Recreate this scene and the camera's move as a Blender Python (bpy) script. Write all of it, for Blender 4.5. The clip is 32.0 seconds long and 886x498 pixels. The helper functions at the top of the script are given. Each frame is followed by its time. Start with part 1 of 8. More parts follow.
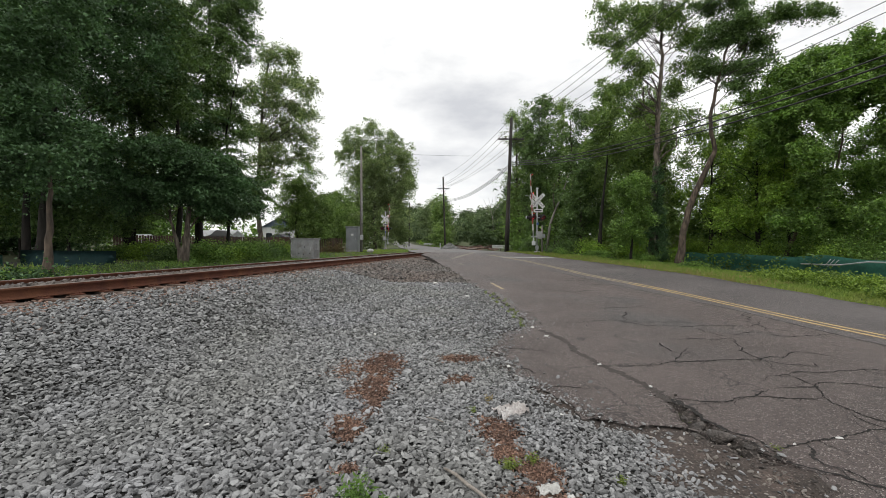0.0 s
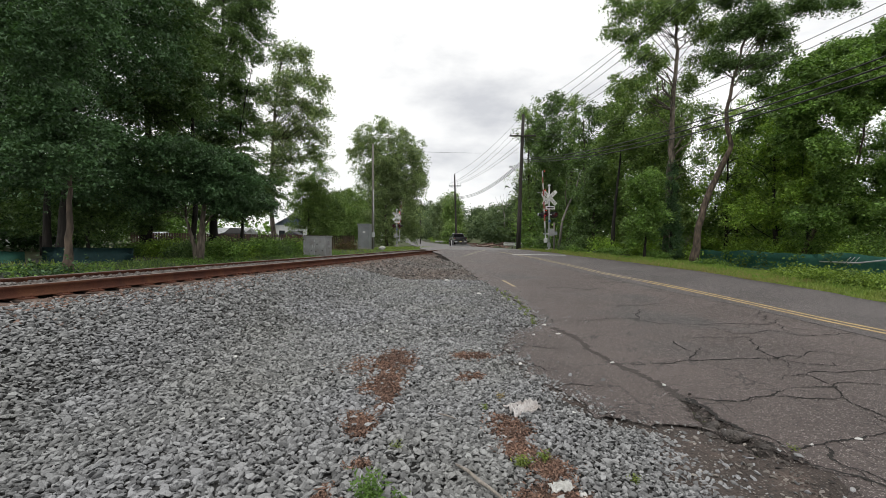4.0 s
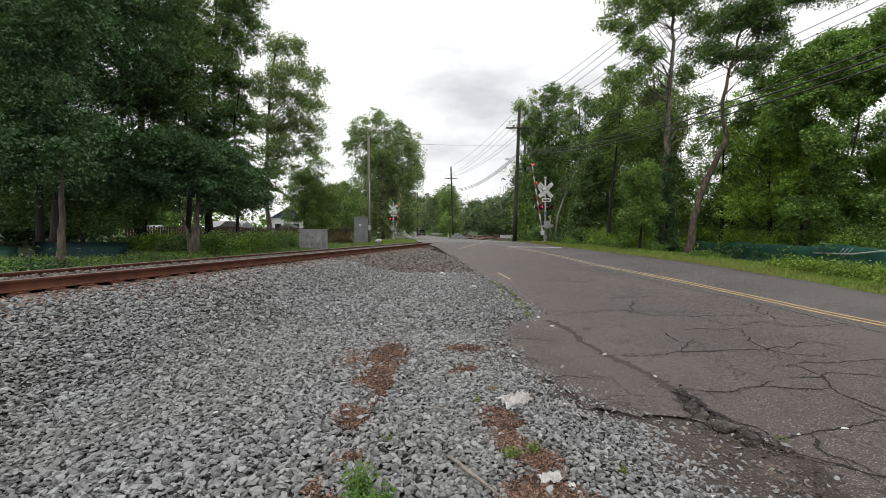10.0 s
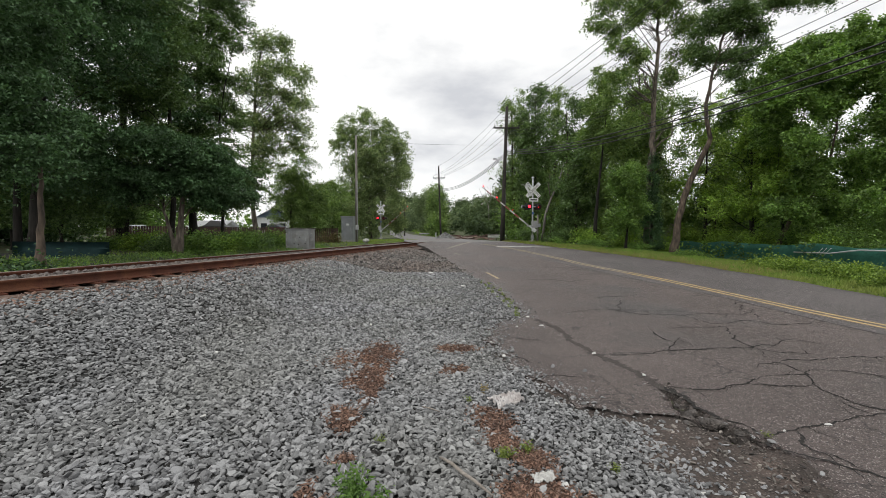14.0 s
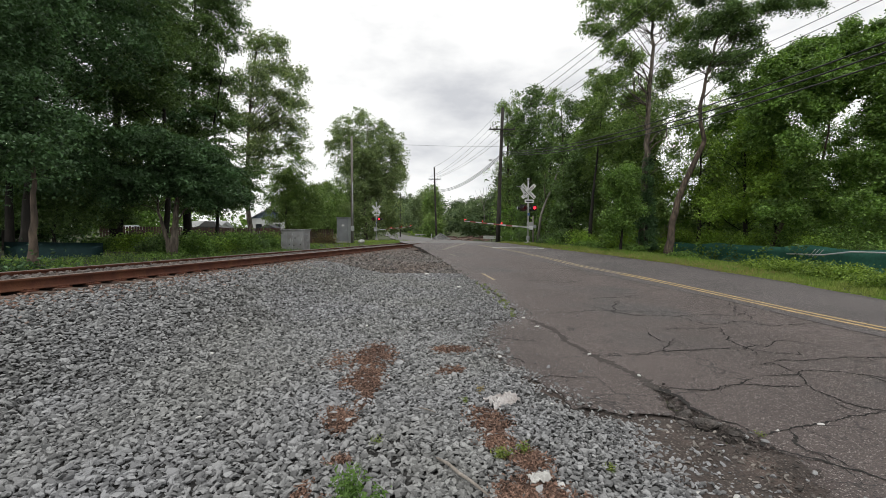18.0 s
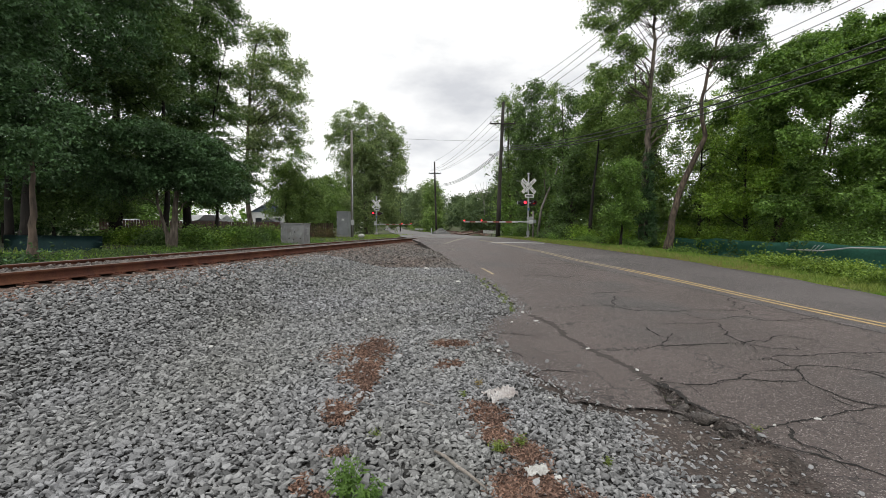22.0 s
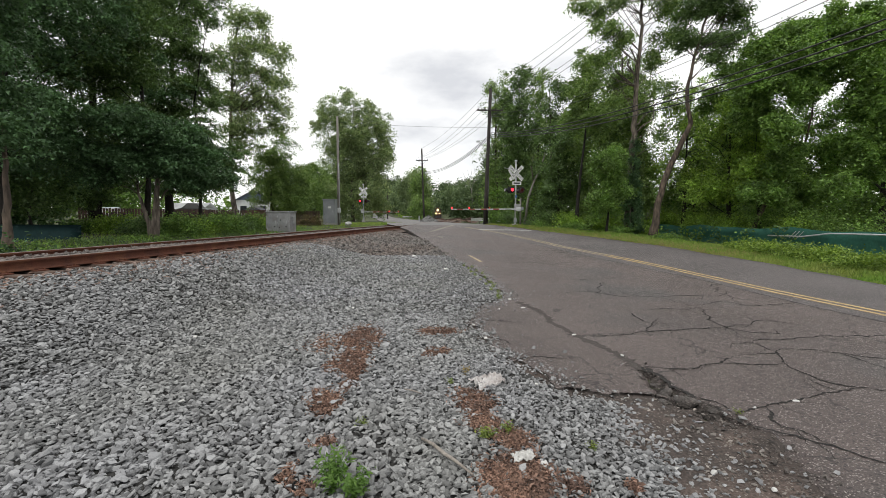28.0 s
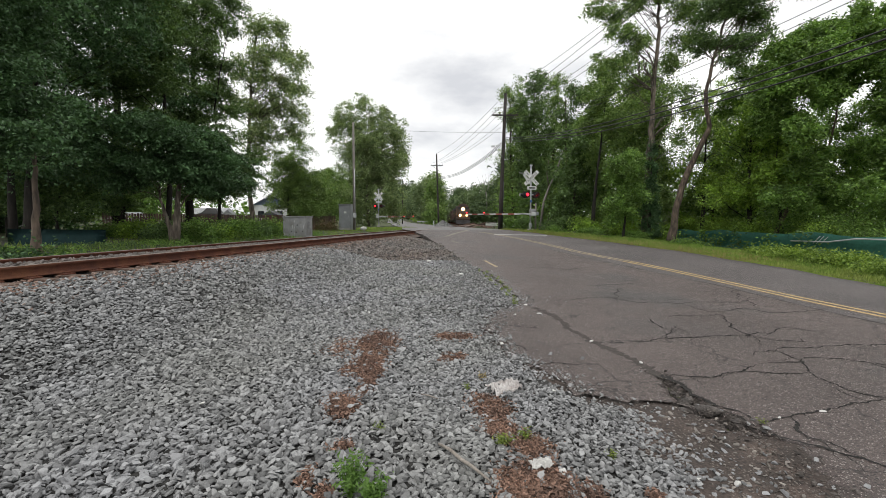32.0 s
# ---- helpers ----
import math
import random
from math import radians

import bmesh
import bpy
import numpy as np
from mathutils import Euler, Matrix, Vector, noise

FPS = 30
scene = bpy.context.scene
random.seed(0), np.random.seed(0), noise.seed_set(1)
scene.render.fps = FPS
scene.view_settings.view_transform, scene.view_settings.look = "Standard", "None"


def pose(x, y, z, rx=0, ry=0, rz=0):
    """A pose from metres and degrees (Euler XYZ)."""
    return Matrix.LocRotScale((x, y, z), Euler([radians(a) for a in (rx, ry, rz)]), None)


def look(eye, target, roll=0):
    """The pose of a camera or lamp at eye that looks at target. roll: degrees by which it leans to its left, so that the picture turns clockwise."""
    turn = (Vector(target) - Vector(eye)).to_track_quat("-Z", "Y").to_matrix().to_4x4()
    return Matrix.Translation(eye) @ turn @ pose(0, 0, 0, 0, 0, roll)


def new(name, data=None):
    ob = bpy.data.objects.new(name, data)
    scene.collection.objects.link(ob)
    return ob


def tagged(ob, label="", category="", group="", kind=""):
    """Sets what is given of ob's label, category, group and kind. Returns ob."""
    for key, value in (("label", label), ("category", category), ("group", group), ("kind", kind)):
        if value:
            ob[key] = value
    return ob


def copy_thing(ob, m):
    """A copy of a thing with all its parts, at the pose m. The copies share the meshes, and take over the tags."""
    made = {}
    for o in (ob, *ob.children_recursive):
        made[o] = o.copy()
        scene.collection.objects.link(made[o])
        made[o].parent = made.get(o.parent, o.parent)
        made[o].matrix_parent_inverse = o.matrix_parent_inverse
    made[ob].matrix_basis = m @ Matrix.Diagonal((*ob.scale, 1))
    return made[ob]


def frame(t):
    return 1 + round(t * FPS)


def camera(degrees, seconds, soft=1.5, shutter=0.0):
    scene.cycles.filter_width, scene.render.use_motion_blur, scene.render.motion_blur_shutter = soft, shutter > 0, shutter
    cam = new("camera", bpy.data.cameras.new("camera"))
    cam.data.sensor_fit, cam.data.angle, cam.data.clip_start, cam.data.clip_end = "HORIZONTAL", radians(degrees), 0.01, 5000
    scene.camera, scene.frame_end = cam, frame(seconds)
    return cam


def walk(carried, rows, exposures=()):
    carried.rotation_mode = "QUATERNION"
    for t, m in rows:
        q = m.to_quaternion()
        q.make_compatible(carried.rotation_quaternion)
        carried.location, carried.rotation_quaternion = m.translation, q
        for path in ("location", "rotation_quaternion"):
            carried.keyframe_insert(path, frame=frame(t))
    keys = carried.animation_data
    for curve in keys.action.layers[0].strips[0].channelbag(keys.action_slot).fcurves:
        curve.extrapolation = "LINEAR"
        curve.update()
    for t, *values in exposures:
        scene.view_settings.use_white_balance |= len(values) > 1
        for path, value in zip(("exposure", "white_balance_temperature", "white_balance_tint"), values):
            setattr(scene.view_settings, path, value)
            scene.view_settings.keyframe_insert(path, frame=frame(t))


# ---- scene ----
cam = camera(89.2, 32.0, soft=0.75)
PATH = [
    (0, (0.1020, -0.1692, 1.7983), (0.0790, 1.8310, 1.7756), 0.2),
    (0.5, (0.0970, -0.1712, 1.7973), (0.0680, 1.8281, 1.7695), 0.3),
    (1, (0.0930, -0.1651, 1.7944), (0.0590, 1.8336, 1.7496), 0.2),
    (1.5, (0.0880, -0.1540, 1.7907), (0.0470, 1.8446, 1.7489), 0.3),
    (2, (0.0900, -0.1663, 1.7994), (0.0340, 1.8323, 1.7636), 0.2),
    (2.5, (0.0910, -0.1803, 1.7990), (0.0240, 1.8182, 1.7662), 0.2),
    (3, (0.0970, -0.1843, 1.8019), (0.0240, 1.8142, 1.7671), 0.2),
    (3.5, (0.0970, -0.1772, 1.7981), (0.0240, 1.8203, 1.7633), 0.2),
    (5.5, (0.0960, -0.1773, 1.8011), (0.0210, 1.8213, 1.7633), 0.2),
    (6, (0.0960, -0.1744, 1.8032), (0.0250, 1.8236, 1.7514), 0.1),
    (6.5, (0.0920, -0.1634, 1.8055), (0.0320, 1.8347, 1.7457), 0.2),
    (7, (0.0900, -0.1596, 1.8116), (0.0340, 1.8388, 1.7428), 0.2),
    (7.5, (0.0740, -0.1585, 1.8086), (0.0250, 1.8400, 1.7338), 0.2),
    (8, (0.0660, -0.1673, 1.8024), (0.0210, 1.8301, 1.7315), 0.0),
    (8.5, (0.0850, -0.1734, 1.8042), (0.0350, 1.8249, 1.7364), 0.0),
    (9, (0.1060, -0.1825, 1.8090), (0.0510, 1.8159, 1.7382), 0.0),
    (9.5, (0.1280, -0.1946, 1.8107), (0.0670, 1.8038, 1.7399), 0.0),
    (10, (0.1480, -0.1805, 1.8070), (0.0880, 1.8179, 1.7392), -0.0),
    (10.5, (0.1590, -0.1784, 1.8061), (0.0950, 1.8188, 1.7403), 0.1),
    (11, (0.1540, -0.1744, 1.8062), (0.0910, 1.8238, 1.7424), 0.1),
    (11.5, (0.1250, -0.1844, 1.8049), (0.0700, 1.8147, 1.7442), 0.1),
    (12, (0.1160, -0.1966, 1.8106), (0.0630, 1.8015, 1.7518), 0.1),
    (12.5, (0.1210, -0.1886, 1.8138), (0.0700, 1.8098, 1.7420), 0.1),
    (13, (0.1210, -0.1784, 1.8061), (0.0770, 1.8190, 1.7323), 0.0),
    (13.5, (0.1180, -0.1675, 1.8074), (0.0930, 1.8311, 1.7286), 0.0),
    (14, (0.1070, -0.1686, 1.8133), (0.1030, 1.8298, 1.7435), -0.0),
    (14.5, (0.1040, -0.1796, 1.8131), (0.1110, 1.8195, 1.7533), -0.1),
    (16.5, (0.1230, -0.1766, 1.8111), (0.1440, 1.8224, 1.7584), -0.0),
    (17, (0.1070, -0.1786, 1.8121), (0.1270, 1.8205, 1.7543), 0.1),
    (17.5, (0.0990, -0.1817, 1.8170), (0.1160, 1.8175, 1.7542), 0.1),
    (18, (0.0970, -0.1786, 1.8121), (0.1130, 1.8197, 1.7473), 0.1),
    (18.5, (0.1000, -0.1756, 1.8132), (0.1180, 1.8237, 1.7474), 0.1),
    (19, (0.1130, -0.1697, 1.8163), (0.1350, 1.8296, 1.7505), 0.1),
    (19.5, (0.1110, -0.1767, 1.8171), (0.1370, 1.8215, 1.7533), 0.2),
    (20, (0.1150, -0.1726, 1.8142), (0.1380, 1.8267, 1.7465), 0.2),
    (20.5, (0.1050, -0.1695, 1.8073), (0.1250, 1.8290, 1.7335), 0.2),
    (21, (0.1020, -0.1726, 1.8112), (0.1210, 1.8252, 1.7264), 0.2),
    (21.5, (0.1090, -0.1703, 1.8013), (0.1250, 1.8274, 1.7165), 0.2),
    (22, (0.1090, -0.1755, 1.8072), (0.1250, 1.8224, 1.7183), 0.3),
    (22.5, (0.1120, -0.1755, 1.8072), (0.1310, 1.8226, 1.7103), 0.3),
    (23, (0.1120, -0.1715, 1.8083), (0.1350, 1.8257, 1.7054), 0.3),
    (23.5, (0.1100, -0.1644, 1.8064), (0.1410, 1.8321, 1.6916), 0.3),
    (24, (0.1010, -0.1574, 1.8056), (0.1410, 1.8385, 1.6757), 0.3),
    (24.5, (0.1040, -0.1415, 1.8100), (0.1510, 1.8526, 1.6691), 0.2),
    (25, (0.1090, -0.1353, 1.7992), (0.1640, 1.8590, 1.6552), 0.3),
    (25.5, (0.1200, -0.1373, 1.8001), (0.1800, 1.8560, 1.6562), 0.2),
    (27.5, (0.1220, -0.1434, 1.8050), (0.1960, 1.8490, 1.6560), 0.2),
    (28, (0.1230, -0.1435, 1.8070), (0.1930, 1.8498, 1.6630), 0.1),
    (28.5, (0.1160, -0.1496, 1.8108), (0.1830, 1.8446, 1.6699), 0.2),
    (29, (0.1150, -0.1516, 1.8108), (0.1760, 1.8425, 1.6728), 0.2),
    (29.5, (0.1110, -0.1475, 1.8099), (0.1660, 1.8475, 1.6740), 0.2),
    (30, (0.1000, -0.1485, 1.8078), (0.1500, 1.8465, 1.6739), 0.2),
    (30.5, (0.1020, -0.1424, 1.8050), (0.1480, 1.8525, 1.6741), 0.2),
    (31, (0.1080, -0.1496, 1.8128), (0.1420, 1.8463, 1.6809), 0.1),
    (31.5, (0.1050, -0.1444, 1.8049), (0.1280, 1.8514, 1.6791), 0.2),
    (32, (0.0990, -0.1526, 1.8117), (0.1050, 1.8441, 1.6889), 0.1),
]
walk(cam, [(t, look(eye, target, roll)) for t, eye, target, roll in PATH],
     exposures=[(0.0, -0.03), (3.0, -0.04), (6.0, -0.03), (8.0, 0.08), (10.0, 0.03), (14.0, -0.05), (17.0, -0.10), (19.0, -0.07), (21.0, -0.02), (25.0, 0.09), (28.0, 0.10), (30.0, 0.07), (32.0, 0.06)])

# ---- world, sun, exposure ----
SKY = bpy.data.worlds.new("overcast")
scene.world = SKY
SKY.use_nodes = True


def sky_world():
    nt = SKY.node_tree
    nt.nodes.clear()
    out = nt.nodes.new("ShaderNodeOutputWorld")
    bg = nt.nodes.new("ShaderNodeBackground")
    sky = nt.nodes.new("ShaderNodeTexSky")
    sky.sky_type, sky.sun_disc = "NISHITA", False
    sky.sun_elevation, sky.sun_rotation = radians(52), radians(200)
    sky.sun_intensity = 0.4
    skylit = nt.nodes.new("ShaderNodeMix")
    skylit.data_type, skylit.blend_type = "RGBA", "MULTIPLY"
    skylit.inputs["Factor"].default_value = 1.0
    skylit.inputs["B"].default_value = (0.10, 0.10, 0.10, 1)
    nt.links.new(sky.outputs[0], skylit.inputs["A"])
    tc = nt.nodes.new("ShaderNodeTexCoord")
    mp = nt.nodes.new("ShaderNodeMapping")
    mp.inputs["Scale"].default_value = (1.0, 1.0, 2.4)
    mp.inputs["Location"].default_value = (0.35, 0.1, 0.2)
    no = nt.nodes.new("ShaderNodeTexNoise")
    no.inputs["Scale"].default_value = 2.2
    no.inputs["Detail"].default_value = 6.0
    no.inputs["Roughness"].default_value = 0.55
    ramp = nt.nodes.new("ShaderNodeValToRGB")
    ramp.color_ramp.elements[0].position = 0.30
    ramp.color_ramp.elements[0].color = (0.72, 0.73, 0.76, 1)
    ramp.color_ramp.elements[1].position = 0.52
    ramp.color_ramp.elements[1].color = (1.25, 1.245, 1.22, 1)
    nt.links.new(tc.outputs["Generated"], mp.inputs[0])
    nt.links.new(mp.outputs[0], no.inputs["Vector"])
    # a darker bank of cloud low over the far road
    away = nt.nodes.new("ShaderNodeVectorMath")
    away.operation = "DISTANCE"
    away.inputs[1].default_value = Vector((0.03, 0.96, 0.27))
    nt.links.new(tc.outputs["Generated"], away.inputs[0])
    near = nt.nodes.new("ShaderNodeMapRange")
    for i, q in enumerate((0.02, 0.30, 0.17, 0.0)):
        near.inputs[i + 1].default_value = q
    nt.links.new(away.outputs["Value"], near.inputs[0])
    less = nt.nodes.new("ShaderNodeMath")
    less.operation = "SUBTRACT"
    nt.links.new(no.outputs["Fac"], less.inputs[0])
    nt.links.new(near.outputs[0], less.inputs[1])
    nt.links.new(less.outputs[0], ramp.inputs[0])
    mix = nt.nodes.new("ShaderNodeMix")
    mix.data_type = "RGBA"
    mix.inputs["Factor"].default_value = 0.93
    nt.links.new(skylit.outputs["Result"], mix.inputs["A"])
    nt.links.new(ramp.outputs[0], mix.inputs["B"])
    nt.links.new(mix.outputs["Result"], bg.inputs[0])
    bg.inputs[1].default_value = 1.0
    nt.links.new(bg.outputs[0], out.inputs[0])


sky_world()
sun = new("sun", bpy.data.lights.new("sun", "SUN"))
sun.data.energy, sun.data.angle, sun.data.color = 1.2, radians(25), (1.0, 0.97, 0.92)
sun.matrix_world = look((0, 0, 0), (0.25, 0.55, -0.9))

# ---- materials ----
MATS = {}


def mat(name, col, col2=None, scale=8.0, rough=0.8, metal=0.0, bump=0.0, bscale=60.0, fine=0.25, random_v=0.0,
        emit=None, power=0.0, spec=0.5, coords="Object", island=0.0, trans=0.0, stretch=None, stain=None, sscale=1.0, slow=0.52):
    """A procedural surface: two colours mixed by broad noise, fine grain, bump, and variation piece by piece."""
    if name in MATS:
        return MATS[name]
    m = bpy.data.materials.new(name)
    m.use_nodes = True
    nt = m.node_tree
    nt.nodes.clear()
    N, L = nt.nodes.new, nt.links.new
    out, bs = N("ShaderNodeOutputMaterial"), N("ShaderNodeBsdfPrincipled")
    bs.inputs["Roughness"].default_value, bs.inputs["Metallic"].default_value = rough, metal
    bs.inputs["Specular IOR Level"].default_value = spec
    tc = N("ShaderNodeTexCoord")
    vec = tc.outputs[coords]
    if stretch:
        mp = N("ShaderNodeMapping")
        mp.inputs["Scale"].default_value = stretch
        L(vec, mp.inputs[0])
        vec = mp.outputs[0]

    def noise_tex(s, detail=4.0):
        n = N("ShaderNodeTexNoise")
        n.inputs["Scale"].default_value, n.inputs["Detail"].default_value = s, detail
        L(vec, n.inputs["Vector"])
        return n.outputs["Fac"]

    def blend(fac, a, b, kind="MIX"):
        x = N("ShaderNodeMix")
        x.data_type, x.blend_type = "RGBA", kind
        for sock, v in ((x.inputs["Factor"], fac), (x.inputs["A"], a), (x.inputs["B"], b)):
            if isinstance(v, (int, float)):
                sock.default_value = v
            elif isinstance(v, tuple):
                sock.default_value = (*v[:3], 1)
            else:
                L(v, sock)
        return x.outputs["Result"]

    def remap(v, a, b, c, d):
        x = N("ShaderNodeMapRange")
        L(v, x.inputs[0])
        for i, q in enumerate((a, b, c, d)):
            x.inputs[i + 1].default_value = q
        return x.outputs[0]

    c = blend(remap(noise_tex(scale), 0.35, 0.65, 0, 1), col, col2 or tuple(v * 0.8 for v in col))
    if stain:
        c = blend(remap(noise_tex(sscale, 6.0), slow, slow + 0.14, 0, 1), c, stain)
    if fine:
        c = blend(1.0, c, blend(remap(noise_tex(bscale, 3.0), 0.3, 0.7, 0, 1), (1 - fine,) * 3, (1 + fine * 0.6,) * 3), "MULTIPLY")
    if random_v:
        oi = N("ShaderNodeObjectInfo")
        g = N("ShaderNodeCombineColor")
        r = remap(oi.outputs["Random"], 0, 1, 1 - random_v, 1 + random_v)
        for i in range(3):
            L(r, g.inputs[i])
        c = blend(1.0, c, g.outputs[0], "MULTIPLY")
    if island:
        ge = N("ShaderNodeNewGeometry")
        g = N("ShaderNodeCombineColor")
        r = remap(ge.outputs["Random Per Island"], 0, 1, 1 - island, 1 + island)
        r2 = remap(ge.outputs["Random Per Island"], 0, 1, 1 - island * 0.8, 1 + island * 0.9)
        L(r, g.inputs[0])
        L(r2 if trans else r, g.inputs[1])
        L(r, g.inputs[2])
        c = blend(1.0, c, g.outputs[0], "MULTIPLY")
    L(c, bs.inputs["Base Color"])
    if bump:
        b = N("ShaderNodeBump")
        b.inputs["Strength"].default_value, b.inputs["Distance"].default_value = bump, 0.02
        L(noise_tex(bscale, 5.0), b.inputs["Height"])
        L(b.outputs[0], bs.inputs["Normal"])
    if emit:
        bs.inputs["Emission Color"].default_value = (*emit, 1)
        bs.inputs["Emission Strength"].default_value = power
    sh = bs.outputs[0]
    if trans:
        tr = N("ShaderNodeBsdfTranslucent")
        L(blend(1.0, c, (1.25, 1.35, 0.55), "MULTIPLY"), tr.inputs[0])
        mx = N("ShaderNodeMixShader")
        mx.inputs[0].default_value = trans
        L(sh, mx.inputs[1])
        L(tr.outputs[0], mx.inputs[2])
        sh = mx.outputs[0]
    L(sh, out.inputs[0])
    MATS[name] = m
    return m


ASPHALT = mat("asphalt", (0.091, 0.070, 0.065), (0.131, 0.102, 0.095), 0.55, 0.62, bump=1.0, bscale=110, fine=0.7,
              stain=(0.084, 0.075, 0.074), sscale=0.35)


def speckle(m, scale, size, keep, bright):
    """Strews small grains of another tone over a surface."""
    nt = m.node_tree
    N, L = nt.nodes.new, nt.links.new
    bs = [n for n in nt.nodes if n.type == "BSDF_PRINCIPLED"][0]
    old = bs.inputs["Base Color"].links[0].from_socket
    tc, vo = N("ShaderNodeTexCoord"), N("ShaderNodeTexVoronoi")
    vo.inputs["Scale"].default_value = scale
    L(tc.outputs["Object"], vo.inputs["Vector"])
    spot, some = N("ShaderNodeMapRange"), N("ShaderNodeMapRange")
    for i, q in enumerate((size, size + 0.12, 1.0, 0.0)):
        spot.inputs[i + 1].default_value = q
    L(vo.outputs["Distance"], spot.inputs[0])
    sep = N("ShaderNodeSeparateColor")
    L(vo.outputs["Color"], sep.inputs[0])
    for i, q in enumerate((keep, keep + 0.15, 0.0, 1.0)):
        some.inputs[i + 1].default_value = q
    L(sep.outputs[0], some.inputs[0])
    mul, mx = N("ShaderNodeMath"), N("ShaderNodeMix")
    mul.operation = "MULTIPLY"
    L(spot.outputs[0], mul.inputs[0])
    L(some.outputs[0], mul.inputs[1])
    mx.data_type = "RGBA"
    L(mul.outputs[0], mx.inputs["Factor"])
    L(old, mx.inputs["A"])
    mx.inputs["B"].default_value = (*bright, 1)
    L(mx.outputs["Result"], bs.inputs["Base Color"])


ASPHALT_GREY = mat("greyer_asphalt", (0.092, 0.080, 0.081), (0.126, 0.111, 0.111), 0.55, 0.62, bump=1.0, bscale=110, fine=0.7,
                   stain=(0.078, 0.071, 0.072), sscale=0.3)
for m_ in (ASPHALT, ASPHALT_GREY):
    speckle(m_, 62, 0.28, 0.50, (0.40, 0.36, 0.335))
    speckle(m_, 34, 0.28, 0.62, (0.030, 0.026, 0.024))


def craze(m, scale, width, keep, dark):
    """Adds a network of thin dark cracks to a surface, thinned out by broad noise."""
    nt = m.node_tree
    N, L = nt.nodes.new, nt.links.new
    bs = [n for n in nt.nodes if n.type == "BSDF_PRINCIPLED"][0]
    old = bs.inputs["Base Color"].links[0].from_socket
    tc = N("ShaderNodeTexCoord")
    wob = N("ShaderNodeTexNoise")
    wob.inputs["Scale"].default_value, wob.inputs["Detail"].default_value = 3.5, 8.0
    L(tc.outputs["Object"], wob.inputs["Vector"])
    mixv = N("ShaderNodeMix")
    mixv.data_type, mixv.blend_type = "RGBA", "LINEAR_LIGHT"
    mixv.inputs["Factor"].default_value = 0.22
    L(tc.outputs["Object"], mixv.inputs["A"])
    L(wob.outputs["Color"], mixv.inputs["B"])
    vo = N("ShaderNodeTexVoronoi")
    vo.feature = "DISTANCE_TO_EDGE"
    vo.inputs["Scale"].default_value = scale
    L(mixv.outputs["Result"], vo.inputs["Vector"])
    line = N("ShaderNodeMapRange")
    for i, q in enumerate((0.0, width, 1.0, 0.0)):
        line.inputs[i + 1].default_value = q
    L(vo.outputs["Distance"], line.inputs[0])
    br = N("ShaderNodeTexNoise")
    br.inputs["Scale"].default_value, br.inputs["Detail"].default_value = 0.55, 3.0
    L(tc.outputs["Object"], br.inputs["Vector"])
    mask = N("ShaderNodeMapRange")
    for i, q in enumerate((keep, keep + 0.12, 0.0, 0.9)):
        mask.inputs[i + 1].default_value = q
    L(br.outputs["Fac"], mask.inputs[0])
    mul = N("ShaderNodeMath")
    mul.operation = "MULTIPLY"
    L(line.outputs[0], mul.inputs[0])
    L(mask.outputs[0], mul.inputs[1])
    mx = N("ShaderNodeMix")
    mx.data_type = "RGBA"
    L(mul.outputs[0], mx.inputs["Factor"])
    L(old, mx.inputs["A"])
    mx.inputs["B"].default_value = (*dark, 1)
    L(mx.outputs["Result"], bs.inputs["Base Color"])


craze(ASPHALT, 0.62, 0.009, 0.40, (0.016, 0.014, 0.013))
craze(ASPHALT, 1.7, 0.013, 0.50, (0.025, 0.022, 0.021))
# lighter than the near asphalt: its grazing sheen is put into the colour
FAR_ROAD = mat("far_asphalt", (0.172, 0.166, 0.164), (0.205, 0.198, 0.196), 0.5, 0.85, bump=0.3, bscale=150, fine=0.2)
DIRT = mat("dirt", (0.070, 0.053, 0.046), (0.050, 0.040, 0.035), 2.5, 0.95, bump=0.8, bscale=55, fine=0.45, stain=(0.105, 0.078, 0.066), sscale=2.2)
speckle(DIRT, 45, 0.24, 0.6, (0.20, 0.175, 0.155))
speckle(DIRT, 30, 0.3, 0.6, (0.035, 0.030, 0.027))
SOIL = mat("soil", (0.06, 0.085, 0.026), (0.075, 0.078, 0.035), 0.7, 0.95, bump=0.7, bscale=30, fine=0.4, stain=(0.05, 0.08, 0.02), sscale=0.25)
# sheet under the stones, darkened to paint the shadow in their gaps
GRAVEL_GAP_SHADE = mat("gravel_gap_shade", (0.036, 0.035, 0.033), (0.028, 0.027, 0.026), 6, 0.95, bump=1.0, bscale=40, fine=0.5)
STONE = mat("ballast_stone", (0.243, 0.246, 0.253), (0.225, 0.227, 0.219), 0.5, 0.9, bump=0.35, bscale=150, fine=0.18, island=0.52)
STONE_P = mat("ballast_piece", (0.243, 0.246, 0.253), (0.225, 0.227, 0.219), 4, 0.9, bump=0.35, bscale=12, fine=0.18, random_v=0.42)
STONE_BROWN = mat("brownish_ballast", (0.170, 0.140, 0.124), (0.165, 0.154, 0.145), 0.5, 0.9, bump=0.5, bscale=70, fine=0.3, island=0.42)
BALLAST_RUST = mat("rusty_ballast", (0.20, 0.118, 0.088), (0.22, 0.18, 0.16), 1.2, 0.95, bump=0.5, bscale=70, fine=0.3, island=0.4)
RUST = mat("rusty_steel", (0.125, 0.048, 0.029), (0.080, 0.034, 0.025), 3, 0.85, 0.0, bump=0.3, bscale=90, fine=0.3, stain=(0.14, 0.06, 0.034), sscale=2, spec=0.2)
